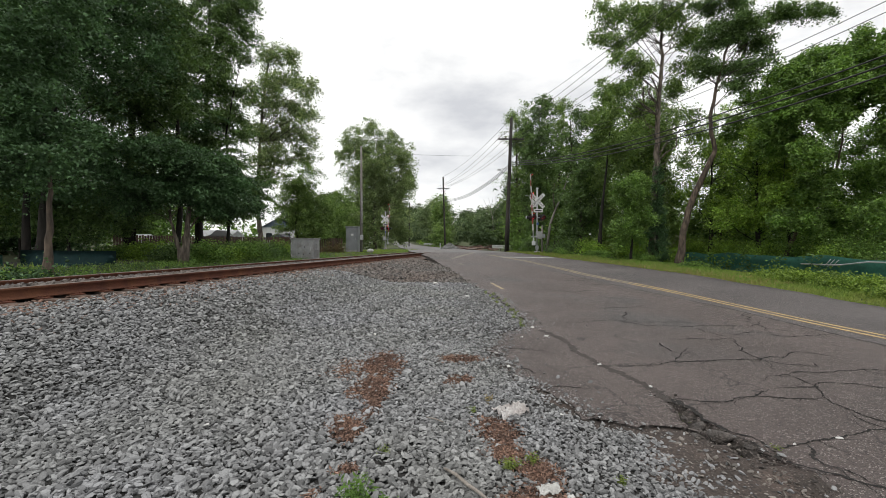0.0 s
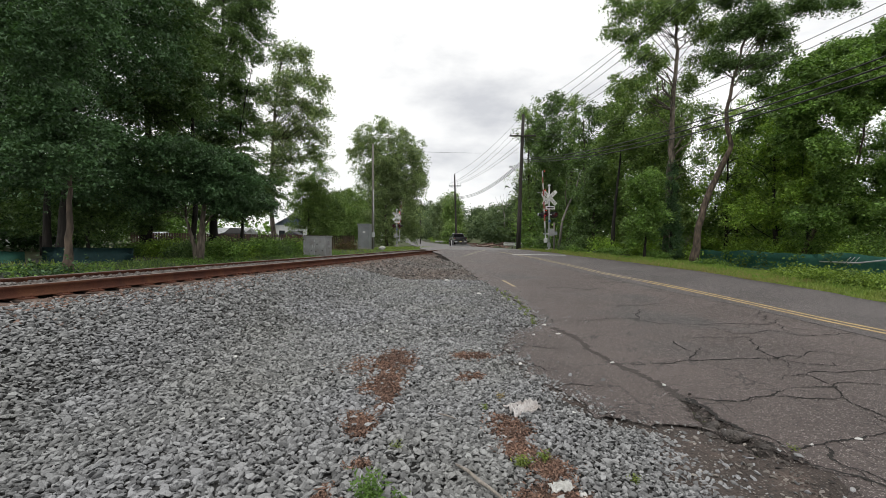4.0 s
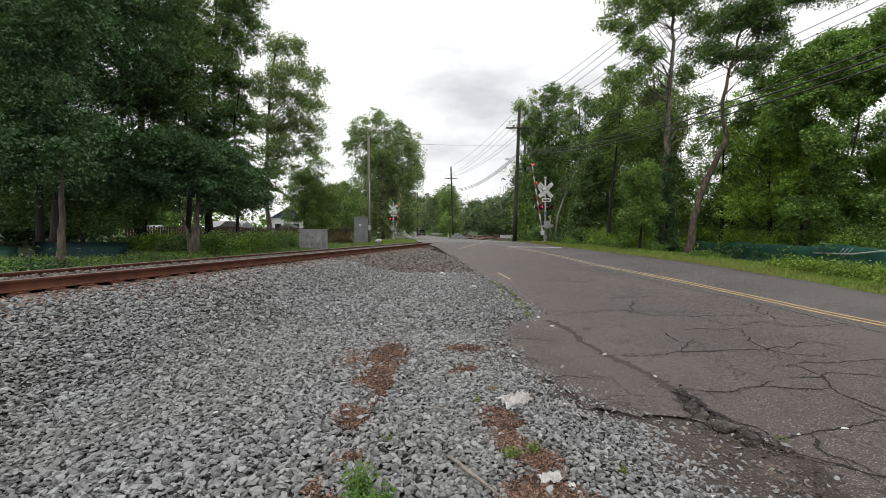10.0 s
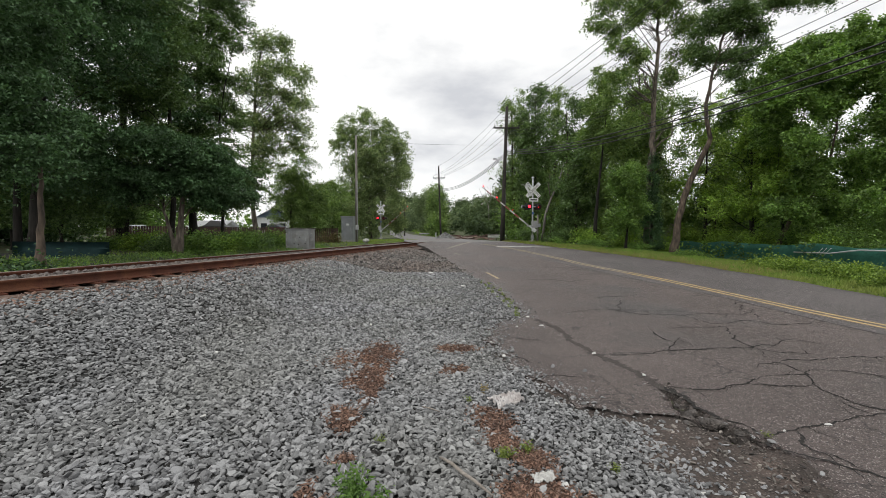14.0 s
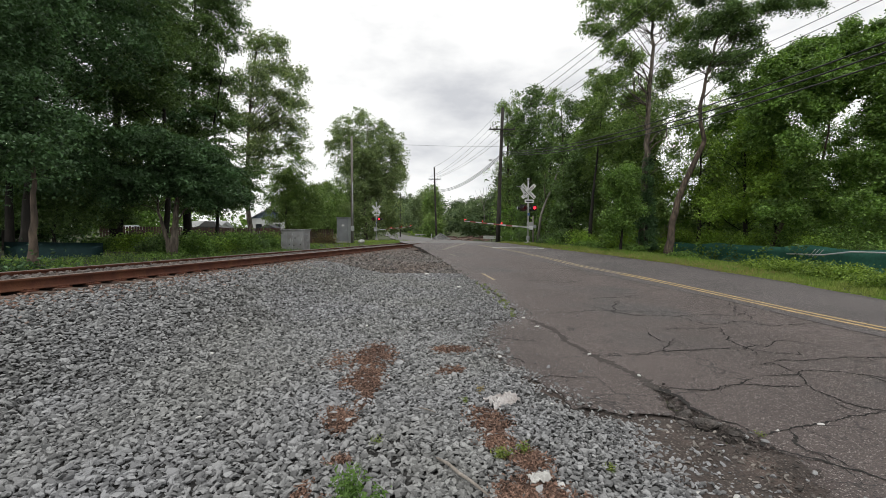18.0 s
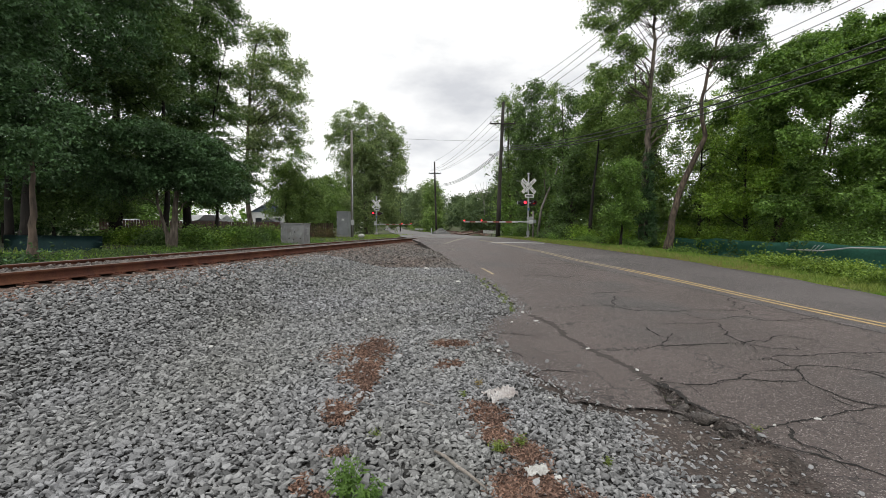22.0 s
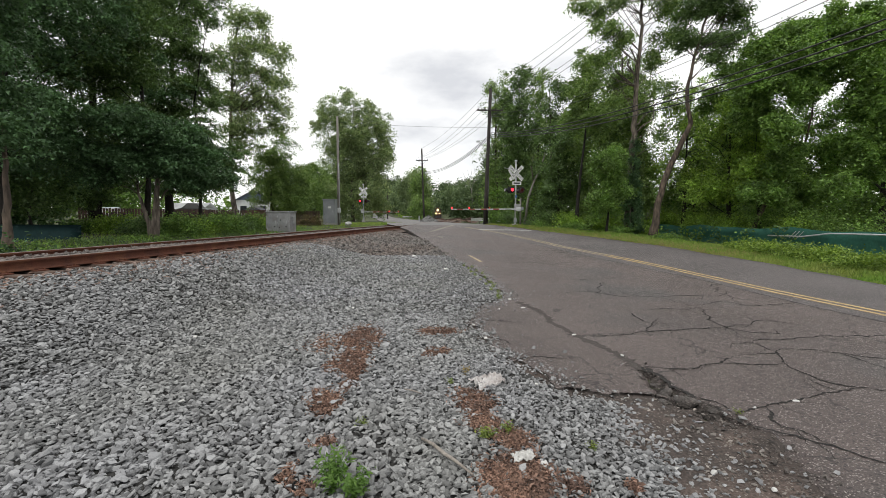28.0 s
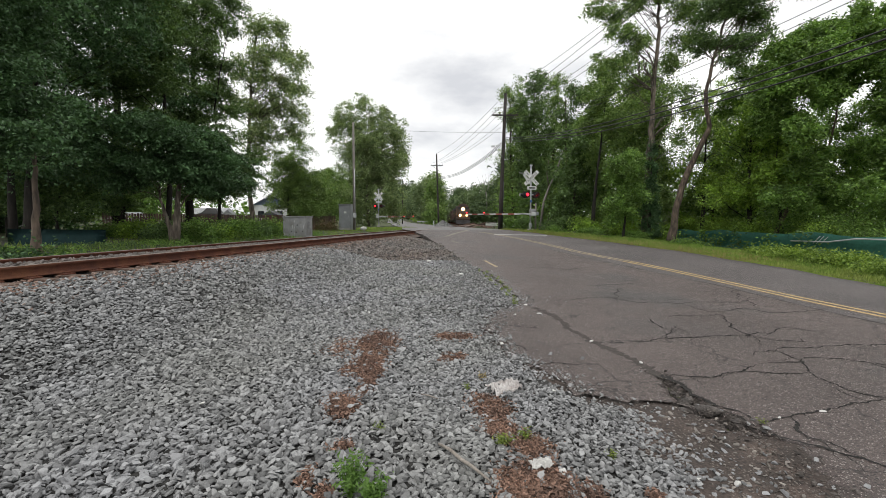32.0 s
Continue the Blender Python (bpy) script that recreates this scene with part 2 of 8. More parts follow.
RAILHEAD = mat("rail_head", (0.30, 0.25, 0.22), (0.22, 0.17, 0.145), 5, 0.42, 0.7, bump=0.1, fine=0.15)
TIE = mat("tie_wood", (0.12, 0.075, 0.055), (0.075, 0.052, 0.042), 4, 0.9, bump=0.7, bscale=30, fine=0.35, random_v=0.35)
BARK = mat("bark", (0.075, 0.06, 0.048), (0.045, 0.037, 0.031), 6, 0.95, bump=1.0, bscale=18, fine=0.4, stretch=(1, 1, 0.25))
BARK_PALE = mat("pale_bark", (0.185, 0.155, 0.125), (0.075, 0.060, 0.048), 7, 0.95, bump=1.4, bscale=11, fine=0.6, stretch=(1, 1, 0.25))
BARK_MID = mat("mid_bark", (0.135, 0.102, 0.076), (0.052, 0.040, 0.031), 7, 0.95, bump=1.4, bscale=11, fine=0.6, stretch=(1, 1, 0.25))
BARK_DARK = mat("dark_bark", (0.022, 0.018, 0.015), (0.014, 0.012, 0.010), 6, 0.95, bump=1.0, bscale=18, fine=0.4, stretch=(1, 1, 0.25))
POLE = mat("weathered_pole", (0.048, 0.040, 0.035), (0.030, 0.026, 0.024), 5, 0.9, bump=0.7, bscale=30, fine=0.3, stretch=(1, 1, 0.1))
POLE_GREY = mat("grey_pole", (0.24, 0.22, 0.20), (0.17, 0.155, 0.14), 5, 0.9, bump=0.6, bscale=30, fine=0.3, stretch=(1, 1, 0.1))
# much darker second tone, mixed clump by clump, paints shade between the sprays
LEAF_MOSS = mat("leaf_moss", (0.138, 0.218, 0.078), (0.058, 0.092, 0.033), 1.5, 0.5, fine=0.0, island=0.6, trans=0.28, spec=0.35)
LEAF_DARK = mat("leaf_dark", (0.092, 0.172, 0.076), (0.033, 0.062, 0.028), 1.5, 0.5, fine=0.0, island=0.6, trans=0.18, spec=0.25)
LEAF = mat("leaf_mid", (0.18, 0.3, 0.07), (0.076, 0.126, 0.029), 1.5, 0.5, fine=0.0, island=0.6, trans=0.26, spec=0.35)
LEAF_LIGHT = mat("leaf_light", (0.275, 0.418, 0.073), (0.116, 0.176, 0.03), 1.5, 0.5, fine=0.0, island=0.6, trans=0.32, spec=0.35)
LEAF_WEED = mat("leaf_weed", (0.215, 0.31, 0.058), (0.10, 0.15, 0.028), 1.5, 0.5, fine=0.0, island=0.6, trans=0.28, spec=0.3)
LEAF_PALE = mat("leaf_pale", (0.275, 0.347, 0.165), (0.151, 0.191, 0.091), 1.5, 0.5, fine=0.0, island=0.6, trans=0.3, spec=0.35)
LEAF_ROW = mat("leaf_row", (0.213, 0.31, 0.097), (0.106, 0.155, 0.048), 1.0, 0.5, fine=0.0, island=0.6, trans=0.28, spec=0.35)
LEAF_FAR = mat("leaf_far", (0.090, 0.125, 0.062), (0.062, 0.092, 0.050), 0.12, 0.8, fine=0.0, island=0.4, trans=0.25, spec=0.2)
# paler grey-green: distance haze is put into the leaf colour
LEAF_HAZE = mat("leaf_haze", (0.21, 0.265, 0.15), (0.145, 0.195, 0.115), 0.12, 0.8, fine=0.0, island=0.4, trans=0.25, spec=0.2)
GRASS = mat("grass_blade", (0.155, 0.26, 0.05), (0.23, 0.265, 0.085), 0.9, 0.7, fine=0.0, island=0.4, trans=0.35, spec=0.2)
WHITE_PAINT = mat("road_white", (0.62, 0.62, 0.60), (0.45, 0.45, 0.43), 3, 0.8, bump=0.2, fine=0.35, bscale=60, stain=(0.2, 0.2, 0.19), sscale=9, slow=0.56)
YELLOW_PAINT = mat("road_yellow", (0.56, 0.40, 0.17), (0.42, 0.31, 0.15), 3, 0.8, bump=0.2, fine=0.3, bscale=60, stain=(0.2, 0.15, 0.08), sscale=9, slow=0.58)
CRACK = mat("crack_shadow", (0.012, 0.011, 0.010), (0.02, 0.018, 0.016), 10, 0.95, fine=0.3)
TAR = mat("broken_asphalt_edge", (0.055, 0.048, 0.044), (0.075, 0.066, 0.06), 6, 0.9, bump=1.0, bscale=25, fine=0.4)
SILVER = mat("galvanised_paint", (0.50, 0.51, 0.52), (0.42, 0.43, 0.44), 2, 0.5, 0.3, bump=0.05, fine=0.12)
GREYBOX = mat("grey_cabinet_paint", (0.31, 0.325, 0.335), (0.25, 0.265, 0.275), 2, 0.55, 0.2, bump=0.05, fine=0.12)
WHITE = mat("white_enamel", (0.72, 0.73, 0.72), (0.6, 0.61, 0.6), 3, 0.5, fine=0.12)
BLACK = mat("black_paint", (0.012, 0.012, 0.013), (0.02, 0.02, 0.021), 4, 0.5, fine=0.2)
REDPAINT = mat("red_reflective", (0.20, 0.035, 0.030), (0.26, 0.085, 0.07), 9, 0.45, fine=0.15)
MECH = mat("gate_box_paint", (0.34, 0.345, 0.35), (0.27, 0.275, 0.28), 3, 0.5, 0.2, fine=0.15)
ARM_WHITE = mat("dirty_white_enamel", (0.50, 0.50, 0.48), (0.38, 0.38, 0.36), 5, 0.55, fine=0.2)
SCREEN = mat("green_screen_cloth", (0.040, 0.165, 0.122), (0.028, 0.125, 0.092), 1.2, 0.75, bump=0.4, bscale=9, fine=0.2)
SCREEN_BLUE = mat("teal_screen_cloth", (0.012, 0.055, 0.062), (0.010, 0.045, 0.045), 1.2, 0.75, bump=0.4, bscale=9, fine=0.2)
CONCRETE = mat("concrete", (0.38, 0.37, 0.35), (0.30, 0.29, 0.275), 3, 0.9, bump=0.4, fine=0.25)
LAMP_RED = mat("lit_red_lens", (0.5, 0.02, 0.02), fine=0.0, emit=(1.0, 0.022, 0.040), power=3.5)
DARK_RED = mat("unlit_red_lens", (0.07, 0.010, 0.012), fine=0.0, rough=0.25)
HEADLIGHT = mat("lit_headlight", (0.9, 0.85, 0.7), fine=0.0, emit=(1.0, 0.62, 0.24), power=3.6)
CABLE = mat("cable", (0.02, 0.02, 0.021), fine=0.0, rough=0.6)

# ---- the lie of the land ----


def smooth(v):
    v = np.clip(v, 0.0, 1.0)
    return v * v * (3 - 2 * v)


def prof(y):
    """Height of the road's surface along its way."""
    return np.interp(y, [-60, 0, 6, 9, 12.5, 19, 26, 32, 36, 44, 60, 110, 160, 200, 260, 400, 600],
                     [-0.6, 0, 0.15, 0.25, 0.38, 0.62, 0.85, 1.02, 1.105, 1.11, 1.10, 1.14, 1.5, 2.3, 3.4, 6.5, 8])


RAIL_TOP = 1.135


def track_x(y):
    """Middle of the track; it bends to the far woods beyond the road."""
    y = np.asarray(y, dtype=float)
    near = -7.15 + 0.168 * (y - 6.0)
    d = np.clip(y - 50, 0, 50)
    e = np.clip(y - 100, 0, 160)
    far = 0.242 + 0.168 * d - 0.00155 * d * d + 0.013 * e - 0.0002 * e * e - 0.051 * np.clip(y - 260, 0, 900)
    return np.where(y < 50, near, far)


def land(x, y):
    x, y = np.asarray(x, dtype=float), np.asarray(y, dtype=float)
    p = prof(y)
    right = p - np.maximum(p - 0.42, 0.0) * smooth((x - 10.9) / 4.5) * smooth((46 - y) / 12)
    u = x - track_x(y)
    left = np.maximum(1.02 + 0.008 * np.clip(-u - 2, 0, 120), np.where(y > 40, p, 0))
    side = np.where(u > 0, right, left)
    dip = 0.22 * smooth((y - 21) / 6) * smooth((36 - y) / 2) * smooth(1 - (np.interp(y, [15.3, 20.8, 23.6, 29.0, 34.6], [0.8, 0.05, -0.38, -1.15, -2.3]) - x) / 1.6)
    w = smooth((np.abs(u) - 1.55) / 2.6)
    return 0.90 * (1 - w) + side * w - np.where(u > 1.2, dip, 0) * np.where(x < 3, 1, 0)


def mesh_arrays(name, verts, faces, corners):
    """A mesh from numpy arrays of one kind of face (3 or 4 corners)."""
    me = bpy.data.meshes.new(name)
    me.vertices.add(len(verts))
    me.vertices.foreach_set("co", np.ascontiguousarray(verts, dtype=np.float32).ravel())
    me.loops.add(len(faces) * corners)
    me.loops.foreach_set("vertex_index", np.ascontiguousarray(faces, dtype=np.int32).ravel())
    me.polygons.add(len(faces))
    me.polygons.foreach_set("loop_start", np.arange(0, len(faces) * corners, corners, dtype=np.int32))
    me.update(calc_edges=True)
    return me


def obj(name, me, material, parent=None, label="", category="", group="", kind="", at=None, soft=False):
    if isinstance(me, bmesh.types.BMesh):
        data = bpy.data.meshes.new(name)
        me.to_mesh(data)
        me.free()
        me = data
    if material is not None:
        for one in (material if isinstance(material, (list, tuple)) else [material]):
            me.materials.append(one)
    if soft:
        me.polygons.foreach_set("use_smooth", [True] * len(me.polygons))
    ob = new(name, me)
    if parent is not None:
        ob.parent = parent
    if at is not None:
        ob.matrix_basis = at
    return tagged(ob, label, category, group, kind)


def part(name, bm, material, parent, label="", at=None, soft=False):
    return obj(name, bm, material, parent, label, at=at, soft=soft)


def empty(name, m, label, category, group=""):
    e = new(name)
    e.matrix_basis = m
    return tagged(e, label, category, group)


# shapes in bmesh
def add_box(bm, sx, sy, sz, c=(0, 0, 0), m=None, bevel=0.0, mi=0):
    t = Matrix.Translation(c) @ Matrix.Diagonal((sx, sy, sz, 1))
    if m is not None:
        t = m @ t
    r = bmesh.ops.create_cube(bm, size=1.0, matrix=t)
    fs = {f for v in r["verts"] for f in v.link_faces}
    if bevel:
        es = list({e for v in r["verts"] for e in v.link_edges})
        b = bmesh.ops.bevel(bm, geom=es, offset=bevel, segments=2, affect="EDGES", profile=0.6)
        fs = set(b["faces"]) | {f for f in fs if f.is_valid}
    for f in fs:
        f.material_index = mi
    return bm


def box(sx, sy, sz, c=(0, 0, 0), bevel=0.0, m=None):
    return add_box(bmesh.new(), sx, sy, sz, c, m, bevel)


def add_tube(bm, pts, radii, sides=8, cap=True, mi=0):
    pts = [Vector(p) for p in pts]
    rings = []
    for i, p in enumerate(pts):
        d = (pts[min(i + 1, len(pts) - 1)] - pts[max(i - 1, 0)]).normalized()
        a = d.cross(Vector((0.31, 0.95, 0.05)))
        if a.length < 0.1:
            a = d.cross(Vector((1, 0, 0)))
        a.normalize()
        b = d.cross(a)
        r = radii[i] if isinstance(radii, (list, tuple)) else radii
        rings.append([bm.verts.new(p + (a * math.cos(k * math.tau / sides) + b * math.sin(k * math.tau / sides)) * r) for k in range(sides)])
    for q, w in zip(rings, rings[1:]):
        for k in range(sides):
            f = bm.faces.new((q[k], q[(k + 1) % sides], w[(k + 1) % sides], w[k]))
            f.smooth, f.material_index = True, mi
    if cap:
        bm.faces.new(rings[0][::-1]).material_index = mi
        bm.faces.new(rings[-1]).material_index = mi
    return bm


def tube(pts, radii, sides=8, cap=True):
    return add_tube(bmesh.new(), pts, radii, sides, cap)


def disc(r, depth, axis="Y", sides=20, c=(0, 0, 0), r2=None):
    """A short cylinder or cone along an axis, centred on c."""
    bm = bmesh.new()
    m = {"Z": Matrix.Identity(4), "Y": Matrix.Rotation(math.pi / 2, 4, "X"), "X": Matrix.Rotation(math.pi / 2, 4, "Y")}[axis]
    bmesh.ops.create_cone(bm, cap_ends=True, segments=sides, radius1=r, radius2=r if r2 is None else r2, depth=depth, matrix=Matrix.Translation(c) @ m)
    return bm


def faceted(me):
    me.polygons.foreach_set("use_smooth", [False] * len(me.polygons))
    return me


def sheet(name, xs, ys, zf, material, **tags):
    X, Y = np.meshgrid(xs, ys)
    v = np.stack([X, Y, zf(X, Y)], -1).reshape(-1, 3)
    n, k = len(xs), len(ys)
    i = (np.arange(k - 1)[:, None] * n + np.arange(n - 1)[None, :]).ravel()
    f = np.stack([i, i + 1, i + 1 + n, i + n], -1)
    return obj(name, mesh_arrays(name, v, f, 4), material, soft=True, **tags)


def grid_steps(marks):
    out = []
    for (a, b, s) in marks:
        out.extend(np.arange(a, b, s))
    out.append(marks[-1][1])
    return np.array(out)


rng = np.random.default_rng(7)
XS = grid_steps([(-900, -120, 60), (-120, -24, 6), (-24, 20, 0.4), (20, 60, 4), (60, 120, 10), (120, 900, 60)])
YS = grid_steps([(-300, -20, 20), (-20, 0, 1), (0, 48, 0.4), (48, 130, 2), (130, 300, 10), (300, 1500, 100)])
sheet("ground", XS, YS, lambda x, y: land(x, y) - 0.07 + 0.02 * np.sin(x * 2.1) * np.cos(y * 1.7), SOIL, kind="structure", label="rough grassy earth around the tracks", category="ground")

# ---- road ----
ROAD_R = ([-40, 5, 10.8, 13.7, 17.5, 21.7, 27.5, 31.9, 36, 51, 84, 108, 130, 159, 199, 250, 400],
          [10.6, 10.5, 10.45, 10.4, 10.0, 9.05, 7.4, 6.5, 5.6, 3.0, -1.7, -4.7, -8, -12, -17.4, -23, -45])
ROAD_L = ([-40, 1.5, 2.3, 2.9, 3.22, 3.51, 3.70, 3.82, 3.93, 4.0, 4.05, 4.16, 4.4, 4.82, 5.11, 5.3, 5.93, 6.66, 7.2, 7.79, 8.25, 8.77, 10.0, 12.1, 15.3, 20.8, 23.6, 29.0, 34.6, 37.5, 40, 46, 51, 84, 108, 130, 159, 199, 250, 400],
          [3.0, 2.75, 2.62, 2.66, 2.70, 2.66, 2.57, 2.42, 2.30, 2.10, 1.76, 1.48, 1.37, 1.27, 1.09, 0.93, 0.88, 0.82, 0.88, 1.15, 1.66, 1.68, 1.62, 1.40, 0.80, 0.05, -0.38, -1.15, -2.3, -2.93, -3.4, -4.0, -4.5, -9.1, -12, -15.3, -19.2, -24.6, -30.2, -52])
YELLOW = ([-40, 5, 7.3, 8.17, 9.37, 11.99, 14.61, 18.04, 21.25, 25.28, 29.25, 32.5], [7.86, 7.84, 7.74, 7.51, 7.3, 6.88, 6.42, 5.54, 5.13, 4.46, 3.65, 2.75])


PAVING_SEAM = ([-40, 6.14, 6.6, 7.58, 8.75, 10.3, 11.46, 14.6, 18.4, 25, 33], [7.45, 7.33, 7.2, 6.99, 6.84, 6.63, 6.29, 5.6, 4.75, 3.6, 2.1])


def road_z(x, y):
    return prof(y) + 0.012 + 0.008 * np.sin(np.asarray(x) * 1.3) * np.sin(np.asarray(y) * 0.7)


def ribbon(name, mid, half, material, parent=None, lift=0.006, wob=0.0, **tags):
    """A flat band along a line on the road, with a small thickness."""
    v, f = [], []
    n = len(mid)
    for i, (x, y) in enumerate(mid):
        x0, y0 = mid[max(i - 1, 0)]
        x1, y1 = mid[min(i + 1, n - 1)]
        dx, dy = x1 - x0, y1 - y0
        l = math.hypot(dx, dy) or 1
        h = (half[i] if isinstance(half, list) else half)
        for s in (-1, 1):
            hh = h * (1 + wob * (rng.random() - 0.5))
            px, py = x - dy / l * hh * s, y + dx / l * hh * s
            v.append((px, py, float(road_z(px, py)) + lift + 0.0004 * max(py - 8, 0)))
    for i in range(n - 1):
        f.append((2 * i + 1, 2 * i, 2 * i + 2, 2 * i + 3))
    return obj(name, mesh_arrays(name, np.array(v), np.array(f), 4), material, parent, **tags)


def fill_line(pts, step):
    out = []
    for (x0, y0), (x1, y1) in zip(pts, pts[1:]):
        k = max(1, int(math.hypot(x1 - x0, y1 - y0) / step))
        out.extend((x0 + (x1 - x0) * i / k, y0 + (y1 - y0) * i / k) for i in range(k))
    return out + [pts[-1]]


RUBBLE = mat("rubble_hole", (0.048, 0.041, 0.037), (0.070, 0.060, 0.053), 9, 0.95, bump=1.0, bscale=35, fine=0.5)


def pothole(x, y):
    """1 in the middle of the broken hole beside the crack, 0 outside."""
    mid = np.interp(y, [3.42, 3.66, 3.85, 4.0, 4.17, 4.5, 4.7], [2.78, 2.64, 2.54, 2.48, 2.45, 2.49, 2.50]) + 0.025 * np.sin(y * 31) + 0.012 * np.sin(y * 83 + 1)
    half = np.interp(y, [3.42, 3.60, 3.82, 4.05, 4.35, 4.7], [0.02, 0.07, 0.14, 0.15, 0.10, 0.01])
    return smooth((1.0 - np.abs(x - mid) / half) * 2.2) * ((y > 3.4) & (y < 4.8))


def build_road():
    ys = grid_steps([(-40, 1, 3), (1, 2.4, 0.12), (2.4, 3.8, 0.035), (3.8, 4.2, 0.008), (4.2, 5, 0.03), (5, 7.5, 0.08), (7.5, 8.4, 0.03), (8.4, 12, 0.12), (12, 60, 0.4), (60, 400, 6)])
    ks = np.linspace(0, 1, 49)
    l, r = np.interp(ys, *ROAD_L), np.interp(ys, *ROAD_R)
    jag = np.where((ys > 1) & (ys < 33), 0.06 * np.sin(ys * 7.3) * np.sin(ys * 2.9 + 1), 0)
    fray = np.array([0.10 * noise.noise(Vector((q * 4.1, 3.3, 0))) + 0.06 * noise.noise(Vector((q * 13.0, 1.3, 0))) + 0.035 * noise.noise(Vector((q * 31.0, 7.3, 0))) for q in ys])
    l = l + jag + np.where((ys > 1.5) & (ys < 34), fray, 0)
    r = r + np.where(ys < 40, 0.08 * np.sin(ys * 2.3) * np.sin(ys * 0.9), 0)
    # columns: fine at the broken edge, one of them along the paving seam
    mid = np.clip((np.interp(ys, *PAVING_SEAM) - l) / (r - l), 0.3, 0.8)[:, None]
    K = np.concatenate([np.tile(np.linspace(0, 0.16, 31), (len(ys), 1)), 0.16 + (mid - 0.16) * np.linspace(0, 1, 11)[None, 1:], mid + (1 - mid) * np.linspace(0, 1, 9)[None, 1:]], 1)
    X = l[:, None] + (r - l)[:, None] * K
    Y = np.repeat(ys[:, None], len(ks), 1)
    for c_, fade in ((0, 1.0), (1, 0.5)):
        for i_ in np.nonzero((ys > 2.3) & (ys < 8))[0]:
            q = X[i_, c_]
            Y[i_, c_] += fade * (0.16 * noise.noise(Vector((q * 6, 0.3, 9))) + 0.08 * noise.noise(Vector((q * 17, 0.3, 5))) + 0.05 * noise.noise(Vector((q * 41, 0.3, 2))))
    Z = road_z(X, Y) - 0.09 * pothole(X, Y)
    # the worn margin beside the dirt sinks under it
    Z -= 0.036 * smooth((3.45 - Y) / 0.3) * smooth(1 - (X - l[:, None]) / (0.30 + 0.12 * np.sin(Y * 4)))
    top = np.stack([X, Y, Z], -1).reshape(-1, 3)
    n, k = len(ks), len(ys)
    i = (np.arange(k - 1)[:, None] * n + np.arange(n - 1)[None, :]).ravel()
    f = np.stack([i, i + 1, i + 1 + n, i + n], -1)
    low = len(top)
    edge = np.concatenate([np.arange(k) * n, np.arange(k) * n + n - 1])
    skirt = top[edge] - np.array([0, 0, 0.28])
    verts = np.concatenate([top, skirt])
    a = np.arange(k - 1)
    fl = np.stack([low + a, a * n, (a + 1) * n, low + a + 1], -1)
    fr = np.stack([a * n + n - 1, low + k + a, low + k + a + 1, (a + 1) * n + n - 1], -1)
    me = mesh_arrays("road", verts, np.concatenate([f, fl, fr]), 4)
    me.materials.append(ASPHALT)
    me.materials.append(TAR)
    me.materials.append(FAR_ROAD)
    me.materials.append(RUBBLE)
    me.materials.append(ASPHALT_GREY)
    mi = np.zeros(len(me.polygons), dtype=np.int32)
    mi[len(f):] = 1
    mi[:len(f)][(i % n) >= 40] = 4
    mi[:len(f)][ys[(i // n)] > 36] = 2
    mid_ = top[f].mean(1)
    mi[:len(f)][pothole(mid_[:, 0], mid_[:, 1]) > 0.22] = 3
    me.polygons.foreach_set("material_index", mi)
    me.polygons.foreach_set("use_smooth", np.concatenate([np.ones(len(f), bool), np.zeros(2 * len(fl), bool)]))
    return obj("road", me, None, kind="structure", label="worn grey asphalt road with a network of cracks", category="road")


road = build_road()
FAINT = mat("worn_road_paint", (0.36, 0.33, 0.26), (0.22, 0.20, 0.17), 4, 0.85, bump=0.2, fine=0.35, bscale=60, stain=(0.13, 0.12, 0.11), sscale=6, slow=0.50)
WORN_YELLOW = mat("worn_yellow_paint", (0.46, 0.37, 0.24), (0.32, 0.265, 0.185), 4, 0.85, fine=0.35, bscale=60)
for off in (-0.115, 0.115):
    for y0_, y1_, mt_ in ((-20, 15.1, YELLOW_PAINT), (15, 32.6, WORN_YELLOW)):
        line = fill_line([(float(np.interp(y, *YELLOW)) + off, float(y)) for y in np.arange(y0_, y1_, 1.0)], 0.25)
        ribbon("yellow_line", line, 0.045, mt_, road, 0.006, 0.12)
ribbon("stop_line", fill_line([(3.54, 29.2), (6.75, 28.2)], 0.3), 0.30, WHITE_PAINT, road, 0.006, 0.1)
ribbon("white_line", fill_line([(0.3, 26.7), (2.18, 35.6)], 0.3), 0.12, FAINT, road, 0.006, 0.3)
ribbon("painted_mark", fill_line([(1.56, 15.05), (1.77, 13.45)], 0.2), 0.05, WORN_YELLOW, road, 0.006, 0.3)
ribbon("painted_mark", fill_line([(0.62, 23.7), (0.88, 22.2)], 0.2), 0.05, FAINT, road, 0.006, 0.3)


def jagged(pts, rough=0.11, least=0.035):
    """A broken line through the points, bent again and again at its middles."""
    while True:
        out, more = [pts[0]], False
        for (x0, y0), (x1, y1) in zip(pts, pts[1:]):
            l = math.hypot(x1 - x0, y1 - y0)
            if l > least:
                k = rough * (rng.random() + rng.random() - 1.0)
                out.append(((x0 + x1) / 2 - (y1 - y0) * k, (y0 + y1) / 2 + (x1 - x0) * k))
                more = True
            out.append((x1, y1))
        pts = out
        if not more:
            return pts


